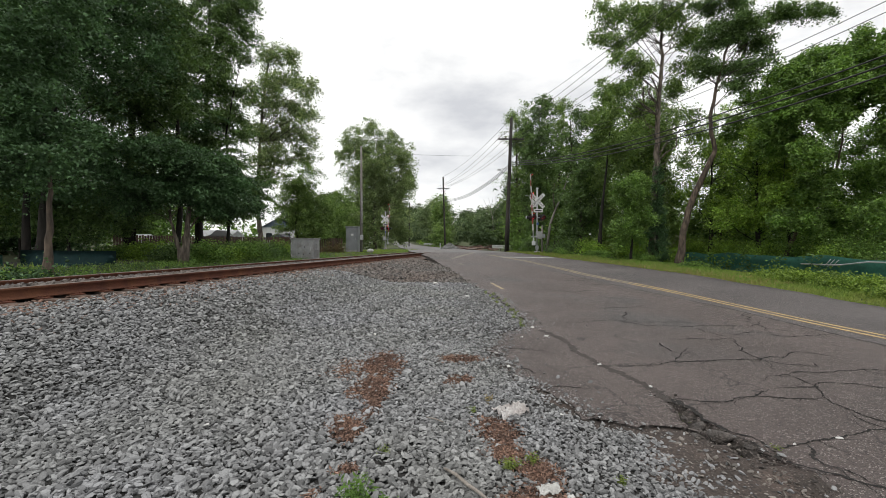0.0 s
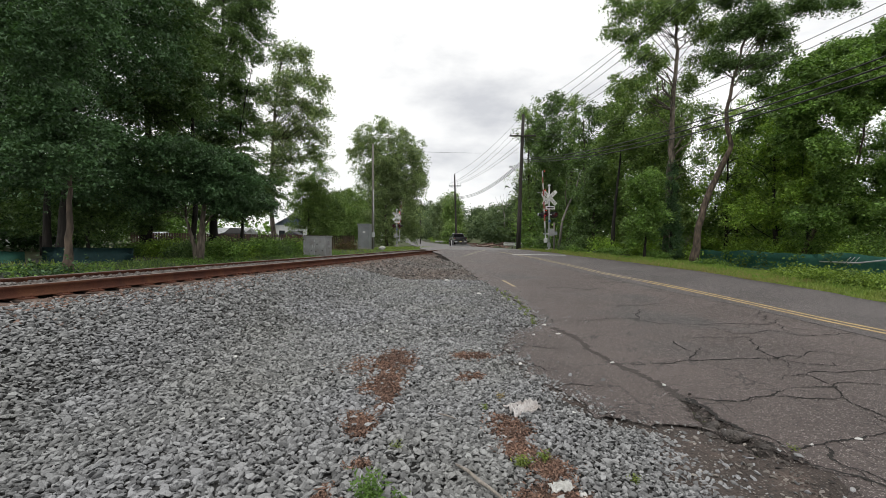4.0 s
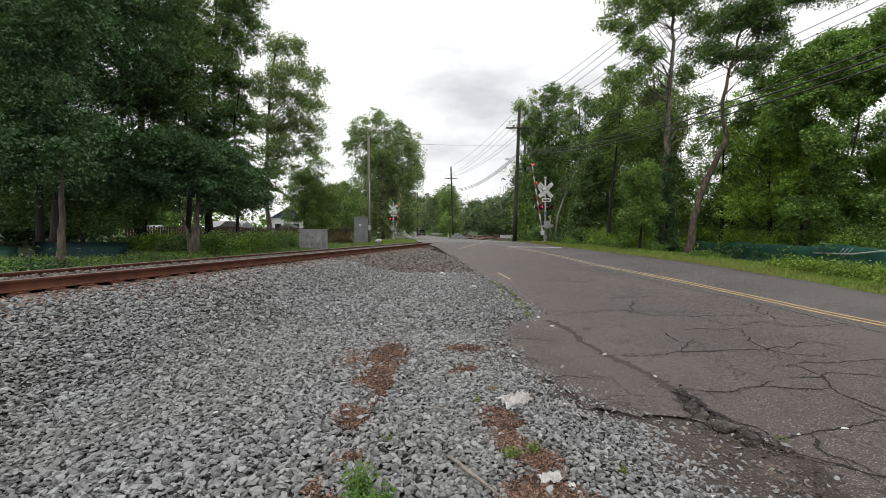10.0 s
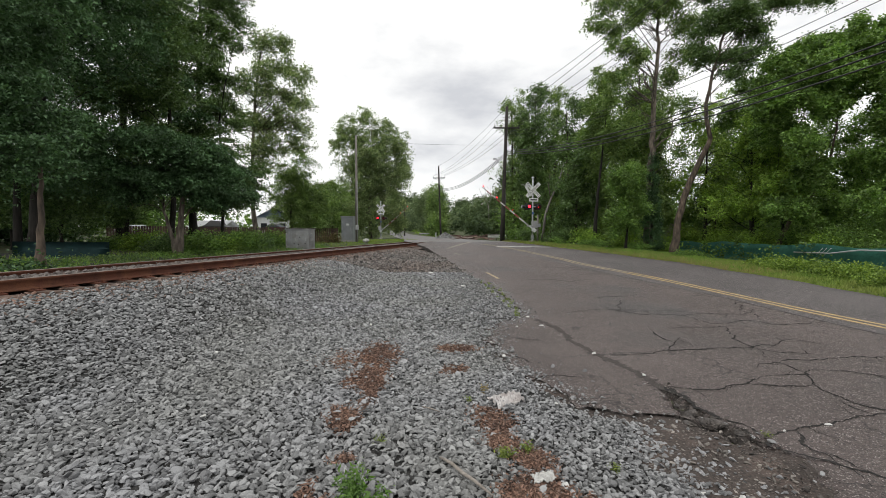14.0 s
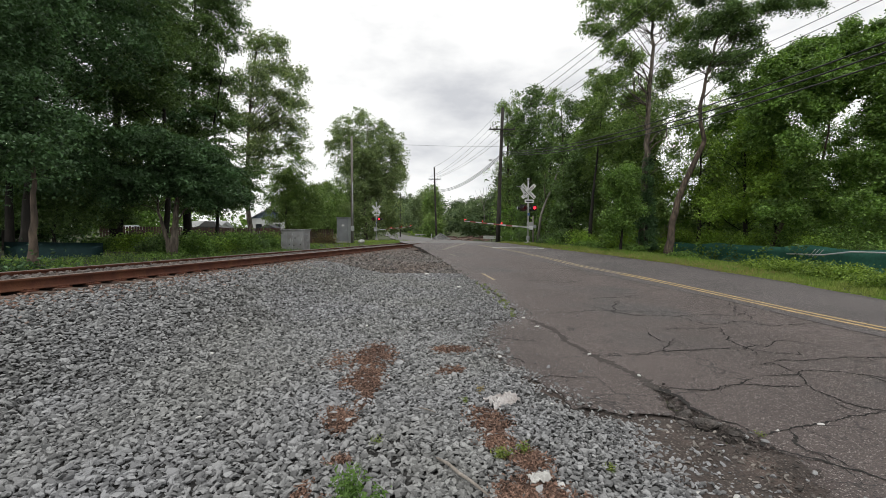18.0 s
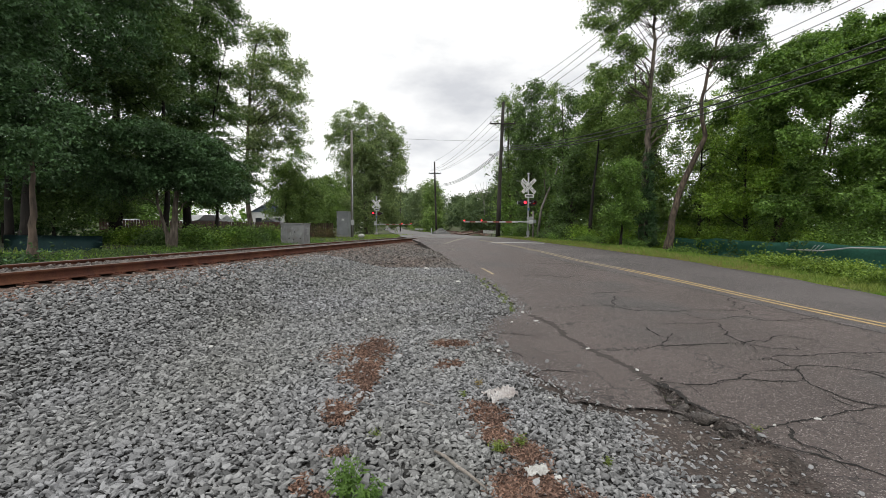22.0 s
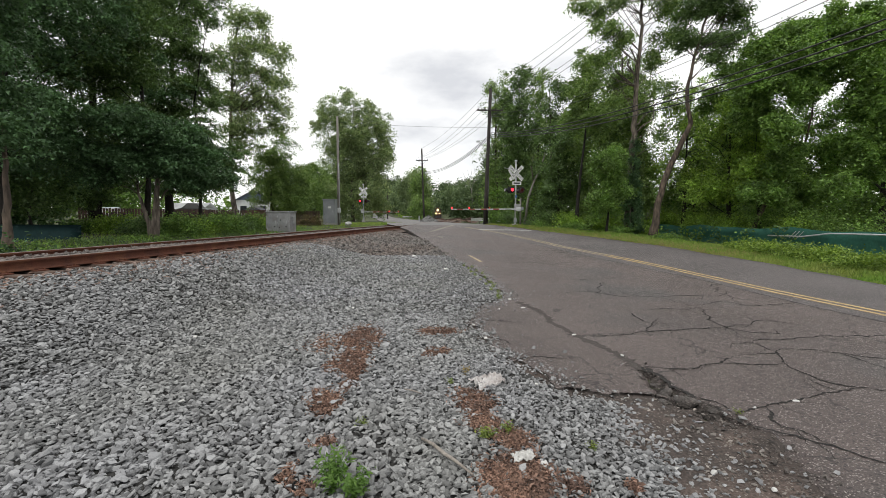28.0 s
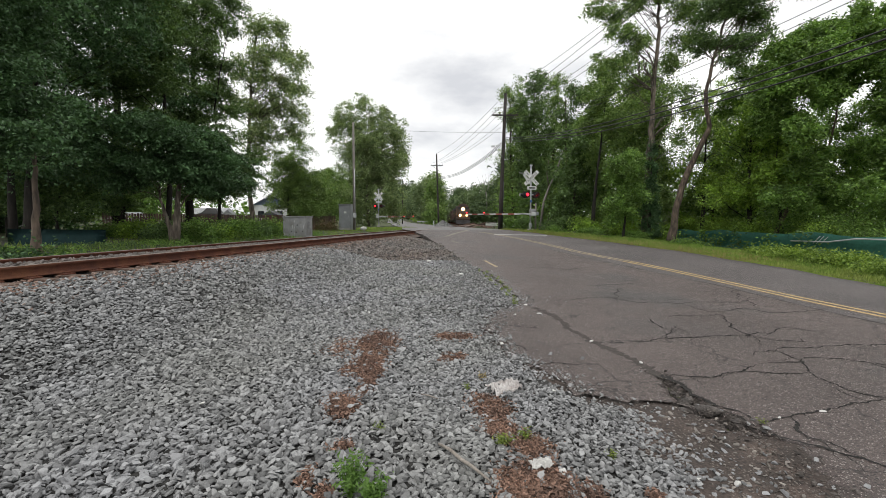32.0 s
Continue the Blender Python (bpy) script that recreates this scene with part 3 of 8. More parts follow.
def crack(*pts, wide=0.0105, side=0.6):
    """A ragged open crack with hairline branches."""
    line = jagged(list(pts), 0.20)
    wide = wide * (0.75 + 0.07 * pts[0][1])
    n = len(line)
    swell = [0.45 + 0.65 * abs(noise.noise(Vector((x * 2.7, y * 2.7, 4.0)))) * 2 for x, y in line]
    half = [0.0012 + wide * swell[i] * (0.4 + 1.2 * rng.random()) * min(1, 6 * i / n, 6 * (n - 1 - i) / n) for i in range(n)]
    ribbon("crack", line, half, CRACK, road, 0.005, 0.7)
    for i in range(6, n - 6, 9):
        if rng.random() < side:
            x, y = line[i]
            an, ln = rng.random() * math.tau, 0.12 + 0.35 * rng.random()
            br = jagged([(x, y), (x + math.cos(an) * ln, y + math.sin(an) * ln)], 0.25)
            ribbon("hairline_crack", br, [0.0035 * (1 - q / len(br)) + 0.0008 for q in range(len(br))], CRACK, road, 0.0045, 0.6)


SEAM = mat("dirt_seam", (0.066, 0.057, 0.052), (0.085, 0.073, 0.066), 7, 0.95, bump=1.0, bscale=70, fine=0.6)
seam_ = jagged([(1.80, 8.05), (2.05, 7.1), (2.14, 6.25), (2.31, 5.6), (2.44, 5.1), (2.49, 4.6)], 0.14, 0.03)
ribbon("dirt_seam", seam_, [0.012 + 0.09 * abs(noise.noise(Vector((q * 0.09, 0, 0)))) + 0.05 * rng.random() for q in range(len(seam_))], SEAM, road, 0.003, 0.8)
crack((2.15, 8.50), (2.79, 8.77), (3.58, 8.88), (3.91, 8.44), (4.61, 8.38), (4.95, 8.49), (5.79, 8.48), (6.37, 8.92), (6.77, 8.98))
crack((4.60, 8.44), (4.81, 7.85), (4.83, 7.68), (5.25, 7.81), (5.63, 7.99), (5.86, 7.71), (6.69, 7.84), (7.09, 7.93))
crack((3.65, 8.88), (3.82, 9.41), (4.21, 10.01))
crack((3.76, 7.31), (4.36, 7.43), (4.89, 7.51), (4.78, 7.15), (4.54, 6.69), (4.55, 6.37), (4.56, 6.14), (4.39, 5.68))
crack((2.31, 5.83), (2.65, 5.91), (2.98, 5.93), (3.21, 6.09), (3.64, 6.12), (4.01, 6.20), (4.53, 6.22), (4.83, 6.40), (5.09, 6.46))
crack((3.27, 6.12), (3.53, 6.47), (3.83, 6.80))
crack((3.53, 7.16), (3.47, 6.90), (3.48, 6.63), (3.52, 6.54))
crack((4.78, 6.22), (5.16, 6.55), (5.41, 6.68), (5.64, 6.55), (5.77, 6.39))
crack((4.40, 5.56), (4.66, 5.68), (5.11, 5.70), (5.51, 5.80), (6.00, 5.82), (6.41, 5.84), (7.08, 5.91))
crack((3.91, 5.29), (4.09, 5.47), (4.40, 5.56), (4.41, 5.30), (4.37, 5.05), (4.20, 4.69), (4.18, 4.52), (4.21, 4.41), (4.25, 4.18), (4.48, 4.07), (4.87, 3.96))
crack((3.86, 5.14), (3.86, 5.04), (4.10, 5.07), (4.39, 5.11), (4.56, 5.26), (4.86, 5.23), (5.19, 5.12), (5.30, 5.02), (5.46, 4.92), (5.78, 4.76))
crack((2.54, 4.72), (2.81, 4.63), (3.06, 4.62), (3.31, 4.76), (3.49, 4.79), (3.75, 4.98), (3.86, 5.04))
crack((3.49, 4.79), (3.73, 4.75), (4.21, 4.78))
crack((2.75, 3.54), (2.98, 3.64), (3.17, 3.69), (3.48, 3.79), (3.73, 3.86), (4.05, 3.97), (4.47, 4.06))
crack((3.17, 3.69), (3.13, 3.55), (3.03, 3.45), (3.03, 3.34), (3.14, 3.25), (3.16, 3.11), (3.21, 3.03))
crack((2.67, 3.88), (2.78, 3.80), (2.80, 3.61))
crack((5.19, 5.12), (5.21, 4.86), (5.21, 4.68), (5.23, 4.27))
crack((3.40, 10.37), (4.11, 10.45), (4.93, 10.77))
crack((0.99, 6.75), (1.30, 6.75), (1.63, 6.65))
crack((4.53, 6.22), (4.74, 6.00), (5.10, 5.94), (5.20, 6.16))
crack((4.10, 4.29), (4.09, 4.14), (4.14, 4.01))
crack((1.89, 16.36), (2.58, 16.75))
crack((2.32, 13.24), (2.95, 13.36), (3.43, 13.24), (3.85, 12.89), (4.72, 13.50))
crack((3.89, 15.52), (5.37, 16.05))
crack((4.48, 14.44), (5.66, 14.60))
crack((0.93, 5.93), (1.13, 5.77), (1.24, 5.55))
crack((1.04, 5.01), (1.42, 5.09), (1.74, 5.00))
crack((3.0, 16.8), (4.2, 16.4), (5.4, 16.7))
crack((5.9, 7.9), (6.1, 8.9), (6.6, 9.8), wide=0.008)
crack((2.62, 3.81), (2.73, 3.69), (2.73, 3.51), (2.80, 3.33), (2.94, 3.22), (3.07, 3.11), (3.20, 3.01), (3.31, 2.84), (3.41, 2.66), wide=0.017, side=0.3)
# wide black band painted for the shadow under the pothole's upper lip
crack((2.53, 4.77), (2.56, 4.50), (2.56, 4.17), (2.62, 4.03), (2.67, 3.87), wide=0.034, side=0.2)
ribbon("paving_seam", fill_line([(float(np.interp(y, *PAVING_SEAM)), float(y)) for y in np.arange(-10, 20, 0.6)], 0.3), 0.013, CRACK, road, 0.005, 0.9)

# ---- gravel yard and ballast ----


def stone_shapes(n, seed, corners=(4, 5, 6)):
    """Sharp-edged crushed stone: uneven wedges with flat sides."""
    r = np.random.default_rng(seed)
    out = []
    for k in range(n):
        c = corners[k % len(corners)]
        w, h = 0.45 + 0.38 * r.random(), 0.17 + 0.20 * r.random()
        bm = bmesh.new()
        for lev in (-1, 1):
            q = r.uniform(0.55, 1.0)
            sx, sy = r.normal(0, 0.10, 2)
            for j in range(c if lev < 0 else max(3, c - 1)):
                t = math.tau * (j + 0.55 * r.random()) / c + lev * 0.3
                m = r.uniform(0.8, 1.12) * (q if lev > 0 else 1.0)
                bm.verts.new((math.cos(t) * m + sx, math.sin(t) * m * w + sy, lev * h * r.uniform(0.6, 1.15)))
        hull = bmesh.ops.convex_hull(bm, input=list(bm.verts))
        bmesh.ops.delete(bm, geom=list({v for v in hull["geom_interior"] + hull["geom_unused"] if isinstance(v, bmesh.types.BMVert)}), context="VERTS")
        bmesh.ops.triangulate(bm, faces=list(bm.faces))
        bm.verts.index_update()
        out.append((np.array([p.co for p in bm.verts]), np.array([[p.index for p in q.verts] for q in bm.faces])))
        bm.free()
    return out


SHAPES = stone_shapes(12, 3)
PLAIN = stone_shapes(8, 4, (4,))


def turn_matrices(n, r, tilt):
    a, b, c = r.uniform(0, math.tau, n), r.normal(0, tilt, n), r.normal(0, tilt, n)
    ca, sa, cb, sb, cc, sc = np.cos(a), np.sin(a), np.cos(b), np.sin(b), np.cos(c), np.sin(c)
    o, l = np.zeros(n), np.ones(n)
    A = np.stack([ca, -sa, o, sa, ca, o, o, o, l], -1).reshape(n, 3, 3)
    B = np.stack([l, o, o, o, cb, -sb, o, sb, cb], -1).reshape(n, 3, 3)
    C = np.stack([cc, o, sc, o, l, o, -sc, o, cc], -1).reshape(n, 3, 3)
    return A @ B @ C


def stones(name, x, y, z, size, material, seed, tilt=0.44, parent=None, shapes=SHAPES, **tags):
    r = np.random.default_rng(seed)
    V, F, base = [], [], 0
    pick = r.integers(0, len(shapes), len(x))
    for k, (sv, sf) in enumerate(shapes):
        i = np.nonzero(pick == k)[0]
        if not len(i):
            continue
        R = turn_matrices(len(i), r, tilt)
        p = np.einsum("nij,vj->nvi", R, sv) * size[i][:, None, None] + np.stack([x[i], y[i], z[i]], -1)[:, None, :]
        V.append(p.reshape(-1, 3))
        F.append((sf[None] + (np.arange(len(i)) * len(sv))[:, None, None] + base).reshape(-1, 3))
        base += len(i) * len(sv)
    return obj(name, faceted(mesh_arrays(name, np.concatenate(V), np.concatenate(F), 3)), material, parent, **tags)


def asphalt_left(y):
    return np.interp(y, *ROAD_L)


def yard_edge(y):
    """How far the loose stone reaches towards the road."""
    return np.interp(y, [-5, 2.5, 2.69, 3.12, 3.58, 3.86, 4.0, 4.19, 4.82, 5.43, 6.2, 7.0, 7.5, 7.9, 8.3, 8.8, 10.0, 12.1, 15.3, 20.8, 23.6, 29.0, 32.7],
                     [1.6, 1.62, 1.66, 1.70, 1.66, 1.60, 1.48, 1.27, 1.05, 0.80, 0.66, 0.66, 0.75, 1.0, 1.45, 1.50, 1.45, 1.28, 0.72, 0.0, -0.5, -1.4, -2.4])


def yard_z(x, y):
    return land(x, y)


XG = np.arange(-16, 3.4, 0.2)
YG = np.arange(-13, 36, 0.2)
gravel_yard = sheet("gravel_yard", XG, YG, lambda x, y: yard_z(x, y) - 0.005 - 0.10 * smooth((x - yard_edge(y)) / 0.8) - np.where(x > yard_edge(y) + 0.1, 0.02, 0), GRAVEL_GAP_SHADE,
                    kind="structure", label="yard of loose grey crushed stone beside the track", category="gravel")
sheet("dirt_shoulder", np.arange(0.2, 6.2, 0.1), np.arange(-13, 13, 0.1),
      lambda x, y: prof(y) - 0.012 + 0.010 * np.sin(x * 5 + 2 * np.sin(y * 3)) * np.sin(y * 4) + 0.008 * np.sin(x * 13 + y * 7) * np.sin(y * 11 - x * 3) - 0.12 * smooth((1.0 - (x - yard_edge(y)) - 1.25) / 0.5) - 0.08 * pothole(x, y), DIRT,
      kind="structure", label="bare brown dirt where the asphalt edge has crumbled", category="dirt")

LEAF_BEDS = [(-0.77, 5.87, 0.35, 0.57), (-0.73, 5.08, 0.23, 0.36), (-0.96, 4.82, 0.09, 0.16), (0.27, 6.15, 0.29, 0.25), (0.23, 5.31, 0.14, 0.19), (-0.79, 3.84, 0.16, 0.30), (-0.64, 3.20, 0.07, 0.10), (0.59, 3.87, 0.19, 0.34), (0.60, 3.47, 0.16, 0.16), (0.77, 3.17, 0.17, 0.17), (0.62, 2.77, 0.17, 0.29), (0.86, 2.74, 0.10, 0.19), (0.76, 2.54, 0.21, 0.17), (1.09, 2.61, 0.09, 0.11), (1.44, 2.58, 0.07, 0.09), (-0.81, 2.77, 0.07, 0.10), (-0.63, 2.60, 0.07, 0.11), (-0.66, 4.67, 0.12, 0.38)]


def in_leaf_beds(x, y):
    q = np.zeros_like(x)
    for cx, cy, rx, ry in LEAF_BEDS:
        q = np.maximum(q, 1 - ((x - cx) / rx) ** 2 - ((y - cy) / ry) ** 2)
    return q


def scatter_yard(x0, x1, y0, y1, density, smin, smax, seed, layers=1.0):
    r = np.random.default_rng(seed)
    n = int((x1 - x0) * (y1 - y0) * density * layers)
    x, y = r.uniform(x0, x1, n), r.uniform(y0, y1, n)
    u = x - track_x(y)
    e = yard_edge(y) - x + 0.14 * np.sin(y * 5.3 + 1.2 * np.sin(y * 2.1)) + 0.08 * np.sin(y * 13.7) + 0.05 * np.sin(y * 29 + x * 17)
    ok = (u > 1.30) & (r.random(n) < 0.25 + smooth((u - 1.45) / 1.1)) & (r.random(n) < smooth((e + 0.22) / 0.36)) & ((np.abs(x) < 1.08 * y + 4.0) | (y < 1.9)) & (r.random(n) < smooth((y + 7.5) / 5.0))
    ok &= r.random(n) > 0.80 * smooth(in_leaf_beds(x, y) * 1.6)
    x, y = x[ok], y[ok]
    s = r.uniform(smin, smax, len(x)) * (0.75 + 0.5 * r.random(len(x)) ** 2) * (1 - 0.24 * smooth((x + 0.3) / 1.2))
    z = yard_z(x, y) + s * 0.12 + r.uniform(-0.014, 0.030, len(x))
    return x, y, z, s


xa, ya, za, sa = scatter_yard(-9, 2.2, 1.9, 7.0, 1250, 0.022, 0.044, 11)
near = np.argsort((xa - 0.1) ** 2 + (ya - 2.2) ** 2)[:260]
rest = np.setdiff1d(np.arange(len(xa)), near)
STONE_MESHES = []
for sv_, sf_ in SHAPES:
    me_ = faceted(mesh_arrays("stone", sv_, sf_, 3))
    me_.materials.append(STONE_P)
    STONE_MESHES.append(me_)
for k_ in near:
    o_ = new("stone", STONE_MESHES[int(k_) % len(STONE_MESHES)])
    o_.parent = gravel_yard
    o_.matrix_basis = Matrix.Translation((xa[k_], ya[k_], za[k_])) @ Euler((rng.normal() * 0.48, rng.normal() * 0.48, rng.random() * 6.28)).to_matrix().to_4x4() @ Matrix.Scale(float(sa[k_]), 4)
xs_, ys_, zs_, ss_ = scatter_yard(-9, 2.0, -7.0, 1.9, 460, 0.031, 0.050, 14)
stones("loose_stones", xs_, ys_, zs_, ss_, STONE, 24, shapes=PLAIN, parent=gravel_yard, kind="stuff")
stones("loose_stones", xa[rest], ya[rest], za[rest], sa[rest], STONE, 21, parent=gravel_yard, kind="stuff")
xb, yb, zb, sb = scatter_yard(-0.1, 2.2, 2.0, 7.2, 800, 0.024, 0.036, 15)
stones("loose_stones", xb, yb, zb, sb, STONE, 25, parent=gravel_yard, kind="stuff")
xb, yb, zb, sb = scatter_yard(-10, 2.2, 7.0, 15, 640, 0.028, 0.048, 12)
stones("loose_stones", xb, yb, zb, sb, STONE, 22, shapes=PLAIN, parent=gravel_yard, kind="stuff")
xb, yb, zb, sb = scatter_yard(-8, 1.2, 15, 34, 145, 0.055, 0.085, 13)
zb -= 0.01
stones("loose_stones", xb, yb, zb, sb, STONE_BROWN, 23, shapes=PLAIN, parent=gravel_yard, kind="stuff")


# ---- track ----
def track_frame(y):
    x = float(track_x(y))
    dx = float(track_x(y + 0.5) - track_x(y - 0.5))
    return Matrix.Translation((x, y, 0)) @ Matrix.Rotation(-math.atan(dx), 4, "Z")


RAIL_SECTION = [(-0.068, 0.0), (0.068, 0.0), (0.068, 0.014), (0.016, 0.036), (0.009, 0.05), (0.009, 0.125), (0.036, 0.142), (0.036, 0.176), (0.028, 0.184),
                (-0.028, 0.184), (-0.036, 0.176), (-0.036, 0.142), (-0.009, 0.125), (-0.009, 0.05), (-0.016, 0.036), (-0.068, 0.014)]
RAIL_BASE = RAIL_TOP - 0.184


def rail_mesh(side, y0, y1):
    ys = grid_steps([(y0, 60, 2.0), (60, y1, 5.0)])
    v, f, mi = [], [], []
    k = len(RAIL_SECTION)
    for y in ys:
        m = track_frame(float(y))
        for a, b in RAIL_SECTION:
            v.append(m @ Vector((side * 0.7535 + a, 0, RAIL_BASE + b)))
    for i in range(len(ys) - 1):
        for j in range(k):
            f.append((i * k + j, i * k + (j + 1) % k, (i + 1) * k + (j + 1) % k, (i + 1) * k + j))
            mi.append(1 if 7 <= j <= 9 else 0)
    me = mesh_arrays("rail", np.array([tuple(p) for p in v]), np.array(f), 4)
    me.materials.append(RUST)
    me.materials.append(RAILHEAD)
    me.polygons.foreach_set("material_index", np.array(mi, dtype=np.int32))
    return me


BED_RUST = mat("rusty_bed", (0.11, 0.075, 0.06), (0.085, 0.065, 0.055), 1.5, 0.95, bump=0.9, bscale=25, fine=0.45)
track = empty("railway_track", Matrix.Identity(4), "rusty single railway track on wooden ties in stone ballast", "railway track")
for side in (-1, 1):
    obj("rail", rail_mesh(side, -14.0, 330.0), None, track, "rusty steel rail with a worn bright head")
tie_me = bpy.data.meshes.new("tie")
b_ = box(2.59, 0.225, 0.17, (0, 0, -0.085), 0.012)
b_.to_mesh(tie_me)
b_.free()
tie_me.materials.append(TIE)
plate_me = bpy.data.meshes.new("tie_plate")
b_ = box(0.36, 0.19, 0.022, (0, 0, 0.009), 0.004)
for sx in (-0.12, 0.12):
    for sy in (-0.06, 0.06):
        add_box(b_, 0.035, 0.03, 0.03, (sx, sy, 0.03))
b_.to_mesh(plate_me)
b_.free()
plate_me.materials.append(RUST)
y_ = 0.6
while y_ < 60:
    m_ = track_frame(y_)
    if not 33.5 < y_ < 43.5:
        t_ = new("tie", tie_me)
        t_.parent = track
        t_.matrix_basis = m_ @ pose(0.03 * math.sin(y_ * 9.1), 0, RAIL_BASE - 0.022, 0, 0, 1.6 * math.sin(y_ * 5.7))
        for side in (-1, 1):
            if y_ < 34:
                p_ = new("tie_plate", plate_me)
                p_.parent = track
                p_.matrix_basis = m_ @ pose(side * 0.7535, 0, RAIL_BASE - 0.020)
    y_ += 0.52
r_ = np.random.default_rng(31)
yt = r_.uniform(2, 34, 21000)
ut = r_.uniform(-2.0, 2.6, 21000)
xt = ut + track_x(yt)
near_rail = np.minimum(np.abs(ut - 0.7535), np.abs(ut + 0.7535))
ok_ = (near_rail > 0.12) & (np.abs(ut) > 0.75) & (np.abs(xt) < 1.15 * yt + 2) & (r_.random(len(ut)) < smooth((2.7 - ut) / 1.2))
zt = np.where(np.abs(ut) < 0.7, 0.965, np.where(np.abs(ut) < 1.25, 0.895, 0.0) + 0.0 * yt)
zt = np.where(np.abs(ut) < 1.25, zt, land(xt, yt)) + r_.uniform(-0.02, 0.02, len(xt))
tie_phase = np.abs(((yt - 0.6) / 0.52 + 0.5) % 1.0 - 0.5) * 0.52
ok_ &= (tie_phase > 0.10) | (np.abs(ut) > 1.30) | (np.abs(ut) < 0.62) | (r_.random(len(ut)) < 0.25)
st = r_.uniform(0.035, 0.055, len(xt))
stones("ballast", xt[ok_], yt[ok_], zt[ok_], st[ok_], BALLAST_RUST, 32, parent=track, kind="stuff")
crib_v, crib_y = [], np.arange(0.0, 33.4, 0.4)
for yy_ in crib_y:
    m_ = track_frame(float(yy_))
    crib_v += [m_ @ Vector((u_, 0, z_)) for u_, z_ in ((-0.735, 0.96), (-0.66, 1.05), (0.0, 1.055), (0.60, 1.04), (0.70, 0.96))]
n_ = len(crib_y)
i_ = (np.arange(n_ - 1)[:, None] * 5 + np.arange(4)[None, :]).ravel()
obj("crib_ballast", mesh_arrays("crib_ballast", np.array([tuple(p) for p in crib_v]), np.stack([i_, i_ + 1, i_ + 6, i_ + 5], -1), 4), BED_RUST, track)
yt = r_.uniform(2, 33.2, 9000)
ut = r_.uniform(-0.67, 0.62, 9000)
xt = ut + track_x(yt)
see_ = np.abs(xt) < 1.15 * yt + 2
stones("ballast", xt[see_], yt[see_], 1.055 + r_.uniform(-0.02, 0.02, see_.sum()), r_.uniform(0.03, 0.05, see_.sum()), STONE_BROWN, 34, shapes=PLAIN, parent=track, kind="stuff")
yt = r_.uniform(45, 120, 6500)
ut = r_.uniform(-3.4, 3.0, 6500)
xt = ut + track_x(yt)
out_ = xt > np.interp(yt, *ROAD_R) + 0.1
stones("ballast", xt[out_], yt[out_], np.where(np.abs(ut) < 1.3, 0.93, 0.85)[out_] + 0.0 * yt[out_], r_.uniform(0.06, 0.11, len(yt))[out_], BALLAST_RUST, 33, parent=track, kind="stuff")
sheet("track_bed", np.arange(-9, 8.6, 0.5), grid_steps([(-5, 60, 0.5), (60, 330, 4)]), lambda u, y: 0.0 * u + 0.0, BED_RUST, kind="structure", label="dark ballast under the railway track", category="track bed")
bed = bpy.data.objects["track_bed"]
co = np.zeros(len(bed.data.vertices) * 3, dtype=np.float32)
bed.data.vertices.foreach_get("co", co)
co = co.reshape(-1, 3)
uu = co[:, 0] * 0.22
co[:, 2] = 0.875 - 0.25 * smooth((np.abs(uu) - 1.5) / 1.0)
co[:, 0] = uu + track_x(co[:, 1])
bed.data.vertices.foreach_set("co", co.ravel())

# ---- trees and shrubs ----


def leaf_mesh(name, centres, size, seed, droop=0.25, aspect=0.62, small=False):
    """Many small folded leaves, one face each; small: three-cornered, for crowns seen from afar."""
    r = np.random.default_rng(seed)
    n = len(centres)
    s = size * r.uniform(0.6, 1.35, n)
    a = r.uniform(0, math.tau, n)
    el = r.normal(-droop, 0.5, n)
    d = np.stack([np.cos(a) * np.cos(el), np.sin(a) * np.cos(el), np.sin(el)], -1)
    q = r.normal(size=(n, 3)) * 0.8 + np.array([0, 0, 1.0])
    w = np.cross(d, q)
    w /= np.linalg.norm(w, axis=1)[:, None] + 1e-6
    nrm = np.cross(w, d)
    s3 = s[:, None]
    p0 = centres - d * s3 * 0.5
    p1 = centres + w * s3 * aspect * 0.5 + nrm * s3 * 0.12
    p2 = centres + d * s3 * 0.5 - nrm * s3 * 0.08
    p3 = centres - w * s3 * aspect * 0.5 + nrm * s3 * 0.12
    if small:
        v = np.stack([p1, p2, p3], 1) - (d * s3 * 0.25)[:, None, :]
        v[:, 1] += d * s3 * 0.45
        return faceted(mesh_arrays(name, v.reshape(-1, 3), np.arange(n * 3).reshape(-1, 3), 3))
    v = np.stack([p0, p1, p2, p3], 1).reshape(-1, 3)
    return faceted(mesh_arrays(name, v, np.arange(n * 4).reshape(-1, 4), 4))


